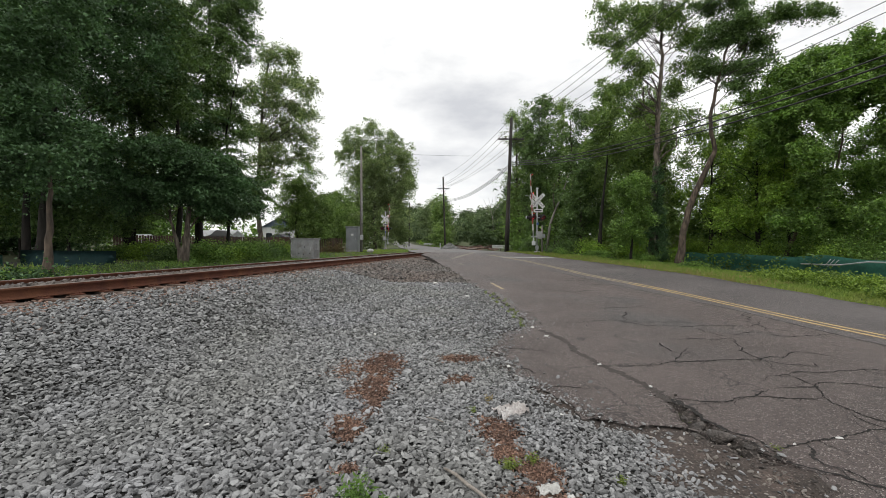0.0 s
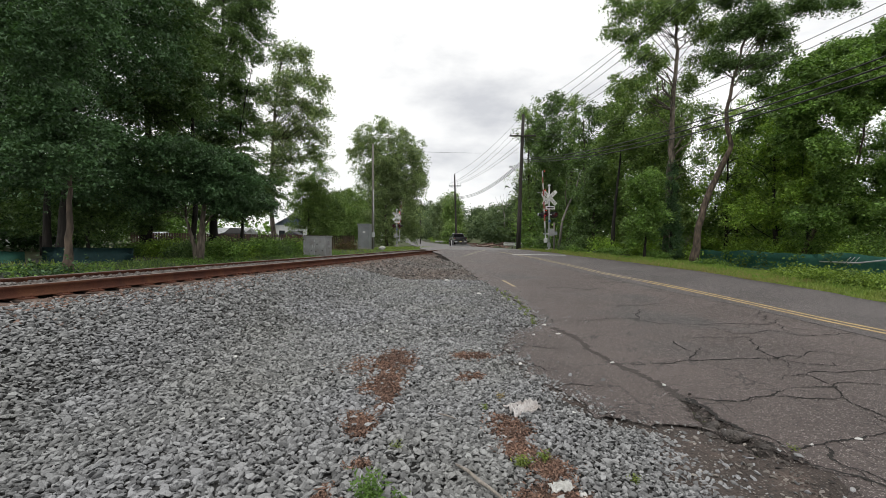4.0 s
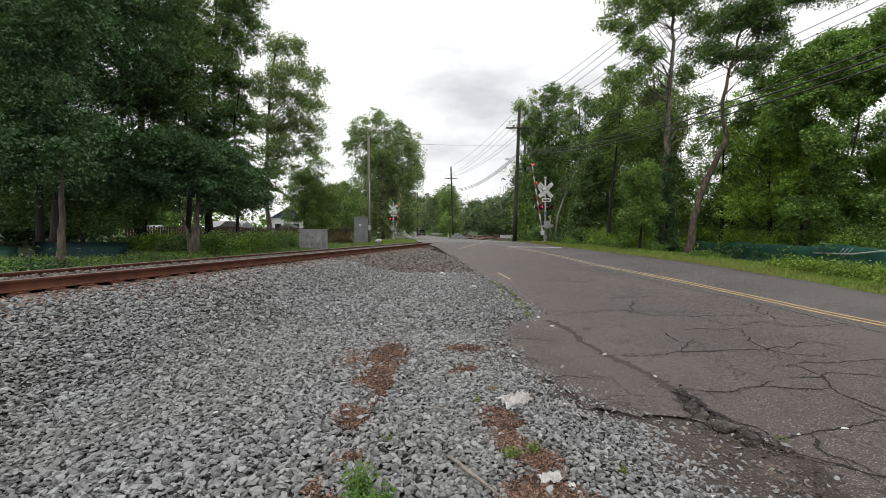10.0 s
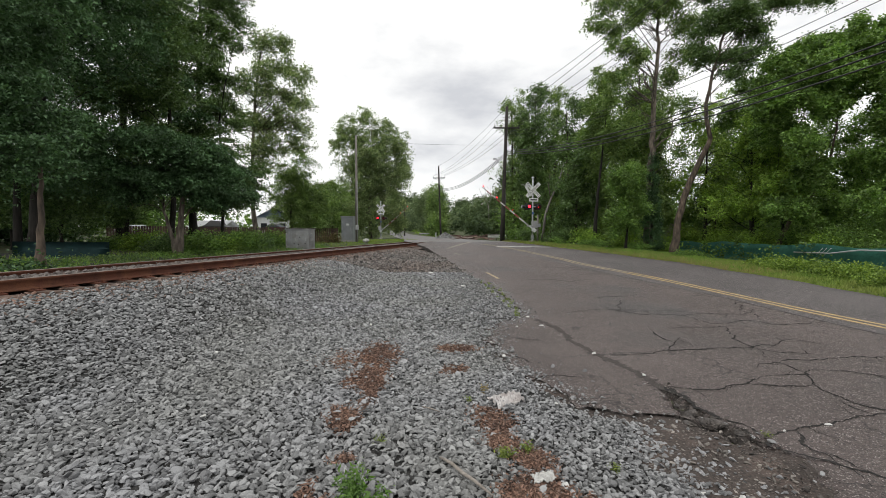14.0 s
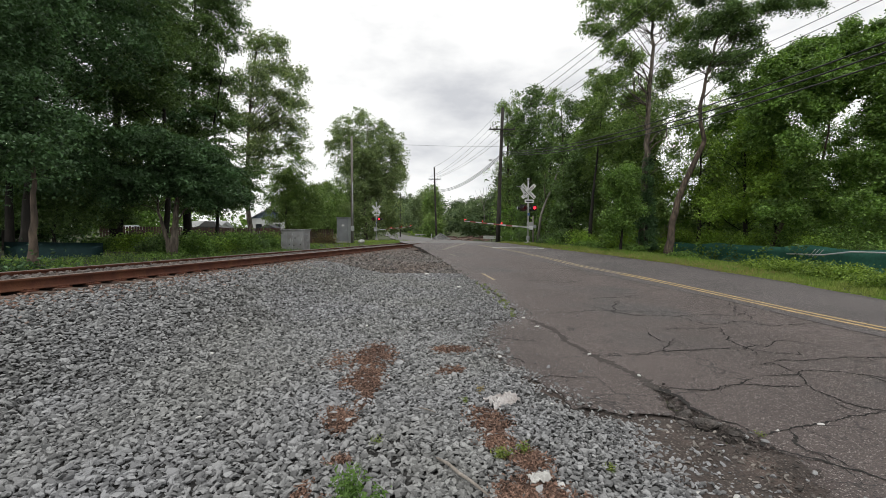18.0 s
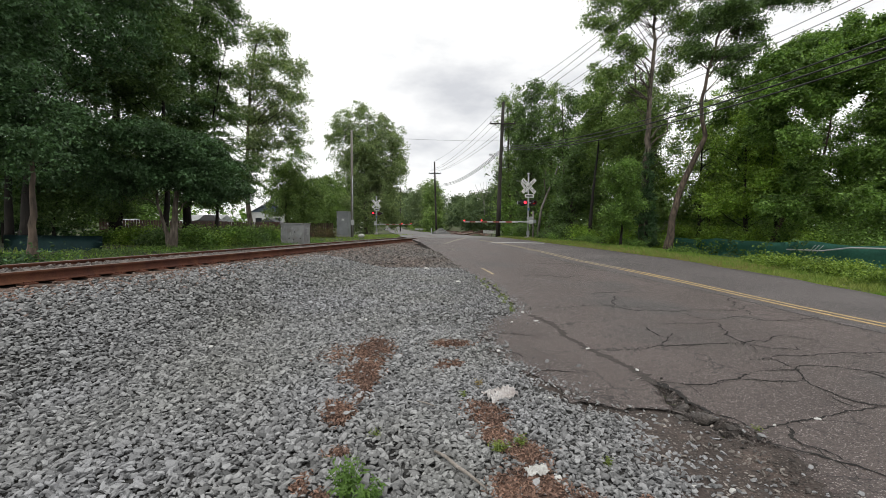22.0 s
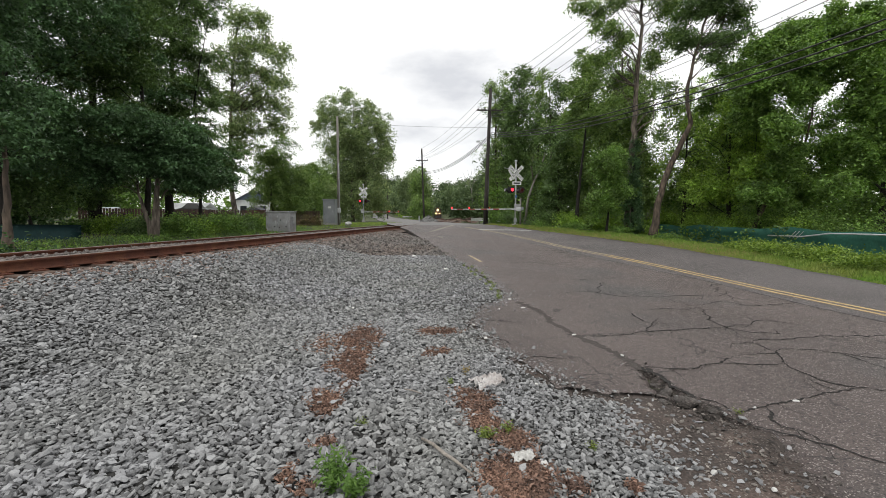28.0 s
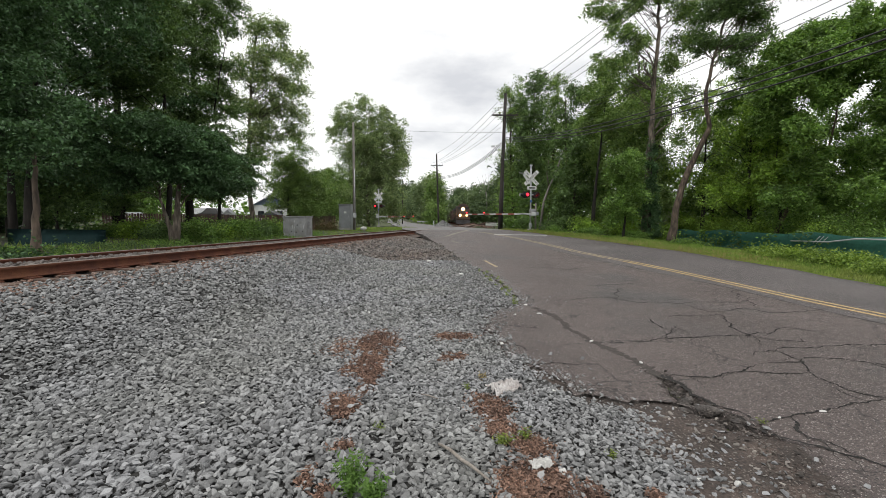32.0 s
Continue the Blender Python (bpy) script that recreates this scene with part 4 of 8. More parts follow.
def clusters_in(lobes, n, seed, shell=0.55, knots=26):
    """Points in a set of ellipsoids (x, y, z, rx, ry, rz), gathered in smaller leafy masses with gaps between."""
    r = np.random.default_rng(seed)
    vol = np.array([(a[3] * a[4] * a[5]) ** 0.75 for a in lobes])
    small = []
    for a in lobes:
        d = r.normal(size=(knots, 3))
        d /= np.linalg.norm(d, axis=1)[:, None]
        rad = r.uniform(0.25, 0.92, knots) ** shell
        rad[:3] *= 0.4
        c = np.array(a[:3]) + d * np.array(a[3:]) * rad[:, None]
        k = r.uniform(0.20, 0.42, knots)[:, None] * np.array(a[3:]) * np.array([1.1, 1.1, 0.85])
        small.append(np.concatenate([c, k], 1))
    w = np.repeat(vol, knots)
    S = np.concatenate(small)
    w = w * r.uniform(0.5, 1.5, len(w))
    L = S[r.choice(len(S), n, p=w / w.sum())]
    d = r.normal(size=(n, 3))
    d /= np.linalg.norm(d, axis=1)[:, None]
    return L[:, :3] + d * L[:, 3:] * (r.random(n) ** 0.55)[:, None]


def sprays(c, per, r0, seed, flat=0.38):
    r = np.random.default_rng(seed)
    n = len(c) * per
    o = r.normal(size=(n, 3)) * np.array([1, 1, flat]) * 0.5
    k = r.uniform(0.5, 1.35, len(c)).repeat(per)[:, None] * r0
    return np.repeat(c, per, 0) + o * k


def leafy_shoots(c, axis, per, r0, seed, flat):
    """Flat, outward hanging fans of leaves, one round each point."""
    r = np.random.default_rng(seed)
    n = len(c) * per
    out = c[:, :2] - axis[:, :2]
    out /= np.linalg.norm(out, axis=1)[:, None] + 0.3
    out = np.repeat(out, per, 0)
    k = (r.uniform(0.35, 1.0, len(c)) * r0).repeat(per)
    a, q = r.uniform(0, math.tau, n), r.random(n) ** 0.6
    dx, dy = np.cos(a) * q, np.sin(a) * q
    along = dx * out[:, 0] + dy * out[:, 1]
    lift = r.normal(0, 0.2 + flat, len(c)).repeat(per)
    dz = -along * (0.38 + lift) - 0.16 * q * q + r.normal(0, flat, n)
    return np.repeat(c, per, 0) + np.stack([dx, dy, dz], -1) * k[:, None]


def bent(p, q, wob, r, n=5):
    p, q = Vector(p), Vector(q)
    out = []
    for i in range(n + 1):
        t = i / n
        m = p.lerp(q, t)
        if 0 < i < n:
            m += Vector(r.normal(size=3)) * wob
        m.z += 0.12 * (q - p).length * math.sin(t * math.pi) * 0.5
        out.append(m)
    return out


def tree(name, at, trunk, radius, lobes, n_sprays, per, leaf, spray, leaf_mat, bark, label, seed, group="", limbs=7, category="tree", shell=0.55, twigs=0, knots=26, thin=0.34, flat=0.32):
    """trunk: points above the base. lobes: the crown's rounded masses."""
    r = np.random.default_rng(seed)
    x, y = at
    base = empty(name, pose(x, y, float(land(x, y)) - 0.08), label, category, group)
    n = len(trunk)
    top = len(trunk) - 1
    radii = [radius * (1.35 if i == 0 else 1.0) * (1 - 0.84 * i / max(top, 1)) for i in range(n)]
    pts = [Vector(p) for p in trunk]
    fine, fr = [], []
    for i in range(n - 1):
        for j in range(3):
            fine.append(pts[i].lerp(pts[i + 1], j / 3) + Vector((r.normal() * radius * 0.14, r.normal() * radius * 0.14, 0)))
            fr.append(radii[i] + (radii[i + 1] - radii[i]) * j / 3)
    fine.append(pts[-1])
    fr.append(radii[-1])
    part("trunk", tube(fine, fr, 10), bark, base)
    c = clusters_in(lobes, n_sprays, seed + 1, shell, knots)
    fz = np.array([[p.x, p.y, p.z] for p in fine])

    def root(q):
        """The place on the trunk from which a limb climbs to q."""
        d = np.hypot(fz[:, 0] - q.x, fz[:, 1] - q.y)
        i = int(np.argmin(np.abs(fz[:, 2] - (q.z - r.uniform(0.35, 1.15) * d))))
        return min(max(i, len(fine) // 5), len(fine) - 2)

    for k in r.choice(len(c), min(limbs, len(c)), replace=False):
        q = Vector(c[k])
        i = root(q)
        line = bent(fine[i], q, 0.055 * (q - fine[i]).length, r)
        rr = fr[i] * thin
        part("limb", tube(line, [rr * (1 - 0.85 * t / 5) for t in range(6)], 6), bark, base)
    if twigs:
        bm = bmesh.new()
        for k in r.choice(len(c), min(twigs, len(c)), replace=False):
            q = Vector(c[k])
            i = root(q)
            line = bent(fine[i], q, 0.07 * (q - fine[i]).length, r, 3)
            add_tube(bm, line, [fr[i] * 0.16 + 0.008, 0.018, 0.012, 0.007], 4, False)
        obj("twig_mass", bm, bark, base, kind="stuff")
    near = np.array([fz[np.argmin(np.abs(fz[:, 2] - z))] for z in c[:, 2]])
    cm = leaf_mesh("crown", leafy_shoots(c, near, int(per * 1.55), spray, seed + 2, flat), leaf * 0.78, seed + 3, small=True)
    obj("crown", cm, leaf_mat, base)
    return base


def straight(h, lean=(0, 0), n=5, wob=0.1, seed=0):
    r = np.random.default_rng(seed)
    return [(lean[0] * i / n + (r.normal() * wob if i else 0), lean[1] * i / n + (r.normal() * wob if i else 0), h * i / n) for i in range(n + 1)]


# dark trees beyond the track, on the near side of the houses
DARK = "tall dense dark green tree behind the track"
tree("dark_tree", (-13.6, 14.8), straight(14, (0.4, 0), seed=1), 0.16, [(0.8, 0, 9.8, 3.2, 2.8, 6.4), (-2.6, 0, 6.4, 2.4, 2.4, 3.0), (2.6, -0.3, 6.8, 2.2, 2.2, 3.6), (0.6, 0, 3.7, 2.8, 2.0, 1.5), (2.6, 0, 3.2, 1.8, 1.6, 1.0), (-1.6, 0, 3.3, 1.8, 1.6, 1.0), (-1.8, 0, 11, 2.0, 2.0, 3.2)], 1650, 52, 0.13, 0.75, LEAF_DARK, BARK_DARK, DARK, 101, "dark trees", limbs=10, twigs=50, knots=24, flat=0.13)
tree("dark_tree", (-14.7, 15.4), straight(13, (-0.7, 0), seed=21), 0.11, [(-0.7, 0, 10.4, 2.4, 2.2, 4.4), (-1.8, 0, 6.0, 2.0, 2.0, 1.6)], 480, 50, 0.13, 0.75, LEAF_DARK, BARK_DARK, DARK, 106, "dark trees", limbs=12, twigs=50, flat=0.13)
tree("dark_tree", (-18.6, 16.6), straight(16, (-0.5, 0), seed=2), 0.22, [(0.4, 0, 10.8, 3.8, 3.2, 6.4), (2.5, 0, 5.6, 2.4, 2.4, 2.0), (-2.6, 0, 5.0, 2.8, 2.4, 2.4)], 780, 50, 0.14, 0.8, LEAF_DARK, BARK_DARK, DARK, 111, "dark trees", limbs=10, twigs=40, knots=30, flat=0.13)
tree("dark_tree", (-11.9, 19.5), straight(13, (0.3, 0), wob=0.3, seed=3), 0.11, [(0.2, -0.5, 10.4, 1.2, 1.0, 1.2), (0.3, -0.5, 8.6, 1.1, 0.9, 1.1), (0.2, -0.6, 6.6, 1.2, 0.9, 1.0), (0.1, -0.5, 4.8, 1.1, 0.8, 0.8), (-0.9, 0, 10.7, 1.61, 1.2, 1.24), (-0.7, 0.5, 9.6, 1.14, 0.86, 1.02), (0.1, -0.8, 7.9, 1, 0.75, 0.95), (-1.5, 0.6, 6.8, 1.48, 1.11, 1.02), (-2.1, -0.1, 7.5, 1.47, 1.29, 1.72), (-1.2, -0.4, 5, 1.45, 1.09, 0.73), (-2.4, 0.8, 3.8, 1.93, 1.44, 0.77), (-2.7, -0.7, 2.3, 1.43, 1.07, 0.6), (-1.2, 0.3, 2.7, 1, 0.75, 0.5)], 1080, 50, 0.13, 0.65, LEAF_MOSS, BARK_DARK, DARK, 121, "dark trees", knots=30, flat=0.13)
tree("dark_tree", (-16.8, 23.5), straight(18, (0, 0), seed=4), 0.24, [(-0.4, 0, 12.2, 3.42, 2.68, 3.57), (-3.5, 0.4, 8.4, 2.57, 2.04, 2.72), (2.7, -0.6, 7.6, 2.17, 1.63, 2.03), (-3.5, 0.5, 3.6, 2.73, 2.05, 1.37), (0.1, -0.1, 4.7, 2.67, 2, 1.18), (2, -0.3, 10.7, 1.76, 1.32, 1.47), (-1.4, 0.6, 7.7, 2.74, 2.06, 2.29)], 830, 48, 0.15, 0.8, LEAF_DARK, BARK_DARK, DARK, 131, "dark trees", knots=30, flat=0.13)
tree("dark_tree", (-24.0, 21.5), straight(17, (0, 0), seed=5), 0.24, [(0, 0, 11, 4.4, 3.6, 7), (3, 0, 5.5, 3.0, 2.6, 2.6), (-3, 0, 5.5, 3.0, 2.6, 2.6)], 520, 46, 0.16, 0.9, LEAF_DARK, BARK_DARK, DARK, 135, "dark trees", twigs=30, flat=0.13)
tree("dark_tree", (-9.66, 10.7), straight(3.5, (0.02, 0.05), n=5, wob=0.008, seed=15), 0.10, [(-0.5, -0.3, 6.0, 1.7, 1.1, 2.4), (-0.6, -0.5, 2.8, 1.2, 0.5, 0.6), (0.4, -0.5, 2.9, 1.1, 0.5, 0.6), (-0.1, -0.5, 3.8, 1.3, 0.6, 0.8)], 420, 46, 0.115, 0.6, LEAF_DARK, BARK_MID, "slim tree with a straight pale trunk by the track", 138, limbs=3, thin=0.2, flat=0.13)
tree("forked_tree", (-9.45, 15.9), [(0, 0, 0), (-0.13, 0, 0.6), (-0.32, 0, 1.2), (-0.46, 0, 1.8), (-0.50, 0, 2.7)], 0.10, [(-0.6, -0.4, 2.8, 1.48, 1.11, 0.42), (-0.1, -0.4, 3.9, 1.59, 1.19, 0.59), (1, -0.3, 2.6, 0.85, 0.64, 0.34), (-1.4, -0.3, 2.2, 0.64, 0.48, 0.26)], 420, 50, 0.12, 0.6, LEAF_DARK, BARK_PALE, "small forked tree with a spreading dark crown", 141, thin=0.4, flat=0.13)
tree("forked_tree", (-9.42, 15.96), [(0, 0, 0), (0.05, 0, 0.8), (0.12, 0, 1.6), (0.20, 0, 2.4), (0.42, 0, 3.8)], 0.15, [(0.9, 0, 3, 1.05, 0.78, 0.44), (1, 0.4, 3.8, 0.94, 0.7, 0.45), (0.7, -0.6, 3.4, 0.84, 0.63, 0.38), (1.2, 0, 2.1, 0.9, 0.7, 0.32), (2.0, 0.1, 2.3, 0.8, 0.6, 0.34), (0.1, -0.3, 2.4, 0.9, 0.6, 0.3), (1.6, 0.2, 3.0, 0.9, 0.7, 0.4)], 420, 50, 0.12, 0.6, LEAF_DARK, BARK_PALE, "stout leaning tree beside the forked one", 145, thin=0.4, flat=0.13)
tree("tall_tree", (-14.9, 26.5), straight(18, (0.9, 0), seed=16), 0.20, [(0.8, 0, 14.5, 1.68, 1.26, 1.54), (2.6, 0.3, 14.5, 1.43, 1.07, 1.36), (1.7, -0.5, 12.5, 1.51, 1.13, 1.12), (3, 0.4, 13.1, 0.82, 0.66, 0.88), (1.1, -0.1, 11.5, 1.4, 1.05, 0.74), (2.9, -0.3, 11.5, 0.66, 0.5, 0.46), (1.6, 0.5, 15.8, 1.71, 1.28, 1.02)], 400, 42, 0.16, 0.65, LEAF_MOSS, BARK_DARK, "very tall dark tree rising behind the others", 148, limbs=12, twigs=40)
tree("slim_tree", (-13.6, 33.0), [(0, 0, 0), (-0.37, 0, 2.69), (-0.35, 0, 6.33), (-0.19, 0, 9.13), (-0.01, 0, 11.5), (0.37, 0, 13.85), (0.72, 0, 15.21)], 0.17, [(0.7, 0, 14.5, 1.25, 0.94, 1.08), (1.7, 0.8, 14.9, 0.68, 0.7, 0.94), (0.5, -1.2, 12.3, 1.21, 0.9, 1.13), (1.5, 1, 13.2, 1.2, 0.9, 1.12), (3.2, -0.2, 12.1, 1.16, 0.87, 0.99), (0.7, -0.6, 10.8, 1.23, 0.92, 1.06), (1.9, 1.2, 10.9, 1.55, 1.17, 1.12), (3.8, -1.1, 10, 0.73, 0.73, 0.97), (0.4, 0.4, 9.1, 1.6, 1.2, 1.1), (2.5, 0.5, 8.9, 1.52, 1.14, 1.01), (1.3, -1.1, 7, 1.61, 1.21, 0.97), (2.7, 1.1, 7.5, 1.21, 0.91, 0.78), (0.3, -0.6, 5.7, 1.23, 0.92, 0.74), (-0.7, -0.3, 11.4, 0.74, 0.81, 1.08), (-1.6, 1, 9.4, 0.86, 0.77, 1.03), (3.9, -1.2, 8.7, 0.56, 0.54, 0.72)], 900, 24, 0.19, 0.7, LEAF_PALE, BARK_PALE, "tall slender airy tree with pale trunk", 151, limbs=18, twigs=90, shell=0.8, thin=0.42)
tree("round_tree", (-13.1, 38.8), straight(5.4, seed=7), 0.14, [(0.5, 0, 5.4, 2.06, 1.54, 1.86), (1.1, 0.4, 3.6, 2.23, 1.67, 1.88), (-0.3, -0.6, 2.8, 1.54, 1.16, 1.54), (2.5, 0.5, 3.1, 0.89, 1.12, 1.49), (0.8, -0.1, 7.1, 1.07, 0.81, 0.98), (1.0, -0.3, 2.0, 1.8, 1.5, 0.9), (-1.2, 0.6, 4.3, 0.99, 0.82, 1.09), (0.9, -0.5, 4, 2.17, 1.99, 2.66)], 860, 36, 0.16, 0.6, LEAF_ROW, BARK, "rounded mid green tree behind the cabinets", 161)
tree("broad_tree", (-10.7, 66.0), straight(17, (0.2, 0), seed=8), 0.20, [(-1.1, 0, 16.9, 2.33, 1.75, 2.16), (1.8, 1, 16.2, 2.2, 1.65, 2.03), (-3.5, -1.5, 15.4, 2.11, 1.59, 1.79), (4.1, 1.2, 14.8, 1.69, 1.4, 1.86), (-2.2, -0.3, 12.9, 3.48, 2.61, 2.82), (2, -0.8, 12, 3.45, 2.59, 2.96), (4.6, 1.4, 12.2, 1.28, 1.28, 1.7), (-4.7, -1.3, 13.7, 1.06, 0.98, 1.3), (-1.9, 0.5, 8.8, 3.52, 2.64, 3.02), (2.3, 0.6, 8.6, 3.36, 2.52, 3.02), (5, -1.4, 9, 1.06, 1.22, 1.63), (-0.9, 1.4, 5.6, 3.83, 2.87, 3.06), (3, -0.8, 4.8, 2.88, 2.22, 2.96), (0.6, -0.3, 2.4, 3.73, 2.79, 2.48), (4, 1.2, 2.9, 1.53, 1.65, 2.2), (-2.4, -1.5, 3.4, 1.79, 1.95, 2.6), (0.5, 1, 10.5, 4.22, 3.8, 5.07)], 2150, 34, 0.28, 0.95, LEAF_PALE, BARK_PALE, "broad leafy tree at the crossing, grey trunk", 171, limbs=12, twigs=50, knots=34)
tree("round_tree", (-14.6, 60.0), straight(6, seed=10), 0.2, [(0, 0, 4, 3.3, 3, 3.4)], 300, 36, 0.26, 1.0, LEAF_ROW, BARK, "low green tree behind the crossing", 191, knots=50)

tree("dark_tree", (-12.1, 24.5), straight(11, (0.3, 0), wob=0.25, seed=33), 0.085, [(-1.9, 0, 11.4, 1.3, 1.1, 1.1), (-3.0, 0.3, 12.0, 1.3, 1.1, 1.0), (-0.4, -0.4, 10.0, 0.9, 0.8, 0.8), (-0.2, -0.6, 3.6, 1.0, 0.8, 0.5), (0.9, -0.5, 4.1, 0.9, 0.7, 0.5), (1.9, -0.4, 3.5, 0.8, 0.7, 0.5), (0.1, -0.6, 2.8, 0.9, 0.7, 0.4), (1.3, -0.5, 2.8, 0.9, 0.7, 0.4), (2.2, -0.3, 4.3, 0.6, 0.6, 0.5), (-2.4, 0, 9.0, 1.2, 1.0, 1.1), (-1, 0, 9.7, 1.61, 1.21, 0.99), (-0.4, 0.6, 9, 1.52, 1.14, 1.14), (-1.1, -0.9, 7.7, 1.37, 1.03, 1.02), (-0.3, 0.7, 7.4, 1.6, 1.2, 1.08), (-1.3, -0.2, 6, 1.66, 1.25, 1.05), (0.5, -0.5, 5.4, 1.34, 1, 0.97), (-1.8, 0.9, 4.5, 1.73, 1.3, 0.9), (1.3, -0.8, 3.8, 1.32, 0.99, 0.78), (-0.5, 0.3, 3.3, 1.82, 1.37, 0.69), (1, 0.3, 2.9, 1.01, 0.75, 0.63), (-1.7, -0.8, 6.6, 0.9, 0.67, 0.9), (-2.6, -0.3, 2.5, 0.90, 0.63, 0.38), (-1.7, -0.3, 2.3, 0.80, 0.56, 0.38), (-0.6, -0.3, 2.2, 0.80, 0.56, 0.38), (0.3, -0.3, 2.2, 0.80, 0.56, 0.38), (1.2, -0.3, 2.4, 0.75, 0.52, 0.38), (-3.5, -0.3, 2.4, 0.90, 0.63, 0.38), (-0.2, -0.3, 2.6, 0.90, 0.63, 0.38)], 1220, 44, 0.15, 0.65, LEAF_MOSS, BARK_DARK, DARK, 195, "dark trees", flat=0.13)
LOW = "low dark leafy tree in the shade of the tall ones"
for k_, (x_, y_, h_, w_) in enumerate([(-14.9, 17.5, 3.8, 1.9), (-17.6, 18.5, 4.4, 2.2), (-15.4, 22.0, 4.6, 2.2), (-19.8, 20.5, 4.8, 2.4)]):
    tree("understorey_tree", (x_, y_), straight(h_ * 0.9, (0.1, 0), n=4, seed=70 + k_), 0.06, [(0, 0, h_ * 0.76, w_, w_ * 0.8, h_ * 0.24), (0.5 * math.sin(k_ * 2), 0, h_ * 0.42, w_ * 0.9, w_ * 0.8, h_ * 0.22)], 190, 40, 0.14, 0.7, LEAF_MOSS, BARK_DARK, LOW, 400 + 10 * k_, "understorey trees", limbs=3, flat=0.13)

# right side of the road
tree("bare_topped_tree", (12.7, 27.5), [(0, 0, 0), (0.02, 0, 3.21), (0.06, 0, 5.28), (0.12, 0, 6.65), (0.22, 0, 9.02), (0.28, 0, 11.2), (0.38, 0, 13.36), (0.44, 0, 15.66), (0.48, 0, 17.28)], 0.23, [(-2.6, 0, 13.6, 1.39, 1.04, 0.63), (-3.3, 0.7, 14.1, 0.57, 0.43, 0.57), (-2.1, -1, 12.1, 1.07, 0.8, 0.57), (-2.3, 0.8, 15.6, 1.36, 1.02, 0.93), (-1, -0.2, 14.6, 1.11, 0.93, 1.24), (0.5, -0.5, 15.1, 1.57, 1.18, 1.23), (2.5, 1, 14.1, 1.3, 0.97, 0.86), (-1.1, -0.9, 11.5, 0.81, 0.61, 0.61), (2, 0.3, 12.2, 0.99, 0.74, 0.88), (1.4, 0.4, 10.8, 0.85, 0.63, 0.71), (-2.2, -0.9, 10.4, 0.87, 0.66, 0.67), (-0.5, 1, 9.6, 0.86, 0.65, 0.65), (-2.7, -0.5, 9.4, 0.68, 0.51, 0.68), (1.9, -0.2, 9, 0.76, 0.57, 0.62), (1.5, 0.8, 7.9, 0.72, 0.54, 0.57), (-1.5, -1, 7.8, 0.67, 0.5, 0.54), (2.2, 0.6, 6.4, 0.64, 0.53, 0.71)], 900, 26, 0.17, 0.6, LEAF_ROW, BARK_PALE, "tall thin tree with leaves all along its mottled trunk", 201, limbs=18, twigs=70, shell=0.8)
tree("ivy_trunk", (12.75, 27.2), straight(5.6, (0, 0), n=4, wob=0.02, seed=31), 0.10, [(0, 0, 1.3, 0.62, 0.6, 1.5), (0.1, 0, 3.2, 0.5, 0.5, 1.5), (0, 0, 4.9, 0.4, 0.4, 1.1)], 240, 46, 0.11, 0.34, LEAF_DARK, BARK_DARK, "dark ivy climbing round the tall tree's lower trunk", 205, limbs=0, category="ivy")
tree("small_tree", (10.9, 26.5), straight(4.6, (0.1, 0), n=4, wob=0.05, seed=32), 0.07, [(0, 0, 4.1, 1.2, 1.1, 1.1), (0.3, 0, 2.8, 1.1, 1.0, 1.0), (-0.4, 0, 1.7, 0.9, 0.9, 1.0)], 280, 44, 0.15, 0.6, LEAF, BARK_DARK, "small leafy tree at the edge of the verge", 208, limbs=4)
tree("leaning_tree", (13.24, 25.5), [(0, 0, 0), (0.14, 0, 1.41), (0.48, 0, 3.19), (1.06, 0, 4.74), (1.74, 0, 6.08), (1.95, 0, 6.65), (1.7, 0, 7.66), (1.75, 0, 8.92), (2.01, 0, 10.32), (2.46, 0, 12.03), (3.01, 0, 13.42), (3.48, 0, 14.95)], 0.20, [(1.5, 0, 11.3, 0.77, 0.58, 0.77), (2.2, 0.3, 13.2, 1.24, 0.93, 0.85), (3.2, -0.5, 13.5, 1.2, 0.9, 0.82), (4.5, 0.4, 12.8, 1.05, 0.79, 0.39), (3.5, -0.1, 11.2, 1.35, 1.01, 0.55), (4.7, -0.3, 11.8, 0.51, 0.38, 0.32), (5.8, 0.5, 14.6, 1.25, 0.94, 0.43), (6.7, -0.4, 14.4, 1.08, 0.81, 0.35), (8.5, 0.2, 14.5, 0.45, 0.34, 0.29), (2.2, 0.2, 15.1, 1.56, 1.17, 0.72), (2.8, -0.5, 10.1, 0.82, 0.62, 0.29)], 800, 36, 0.15, 0.55, LEAF_MOSS, BARK_MID, "tall leaning tree with a kinked bare trunk by the verge", 211, limbs=9, twigs=30)
BRIGHT = "broad bright green tree behind the verge fence"
MID = "mid green tree behind the verge fence"
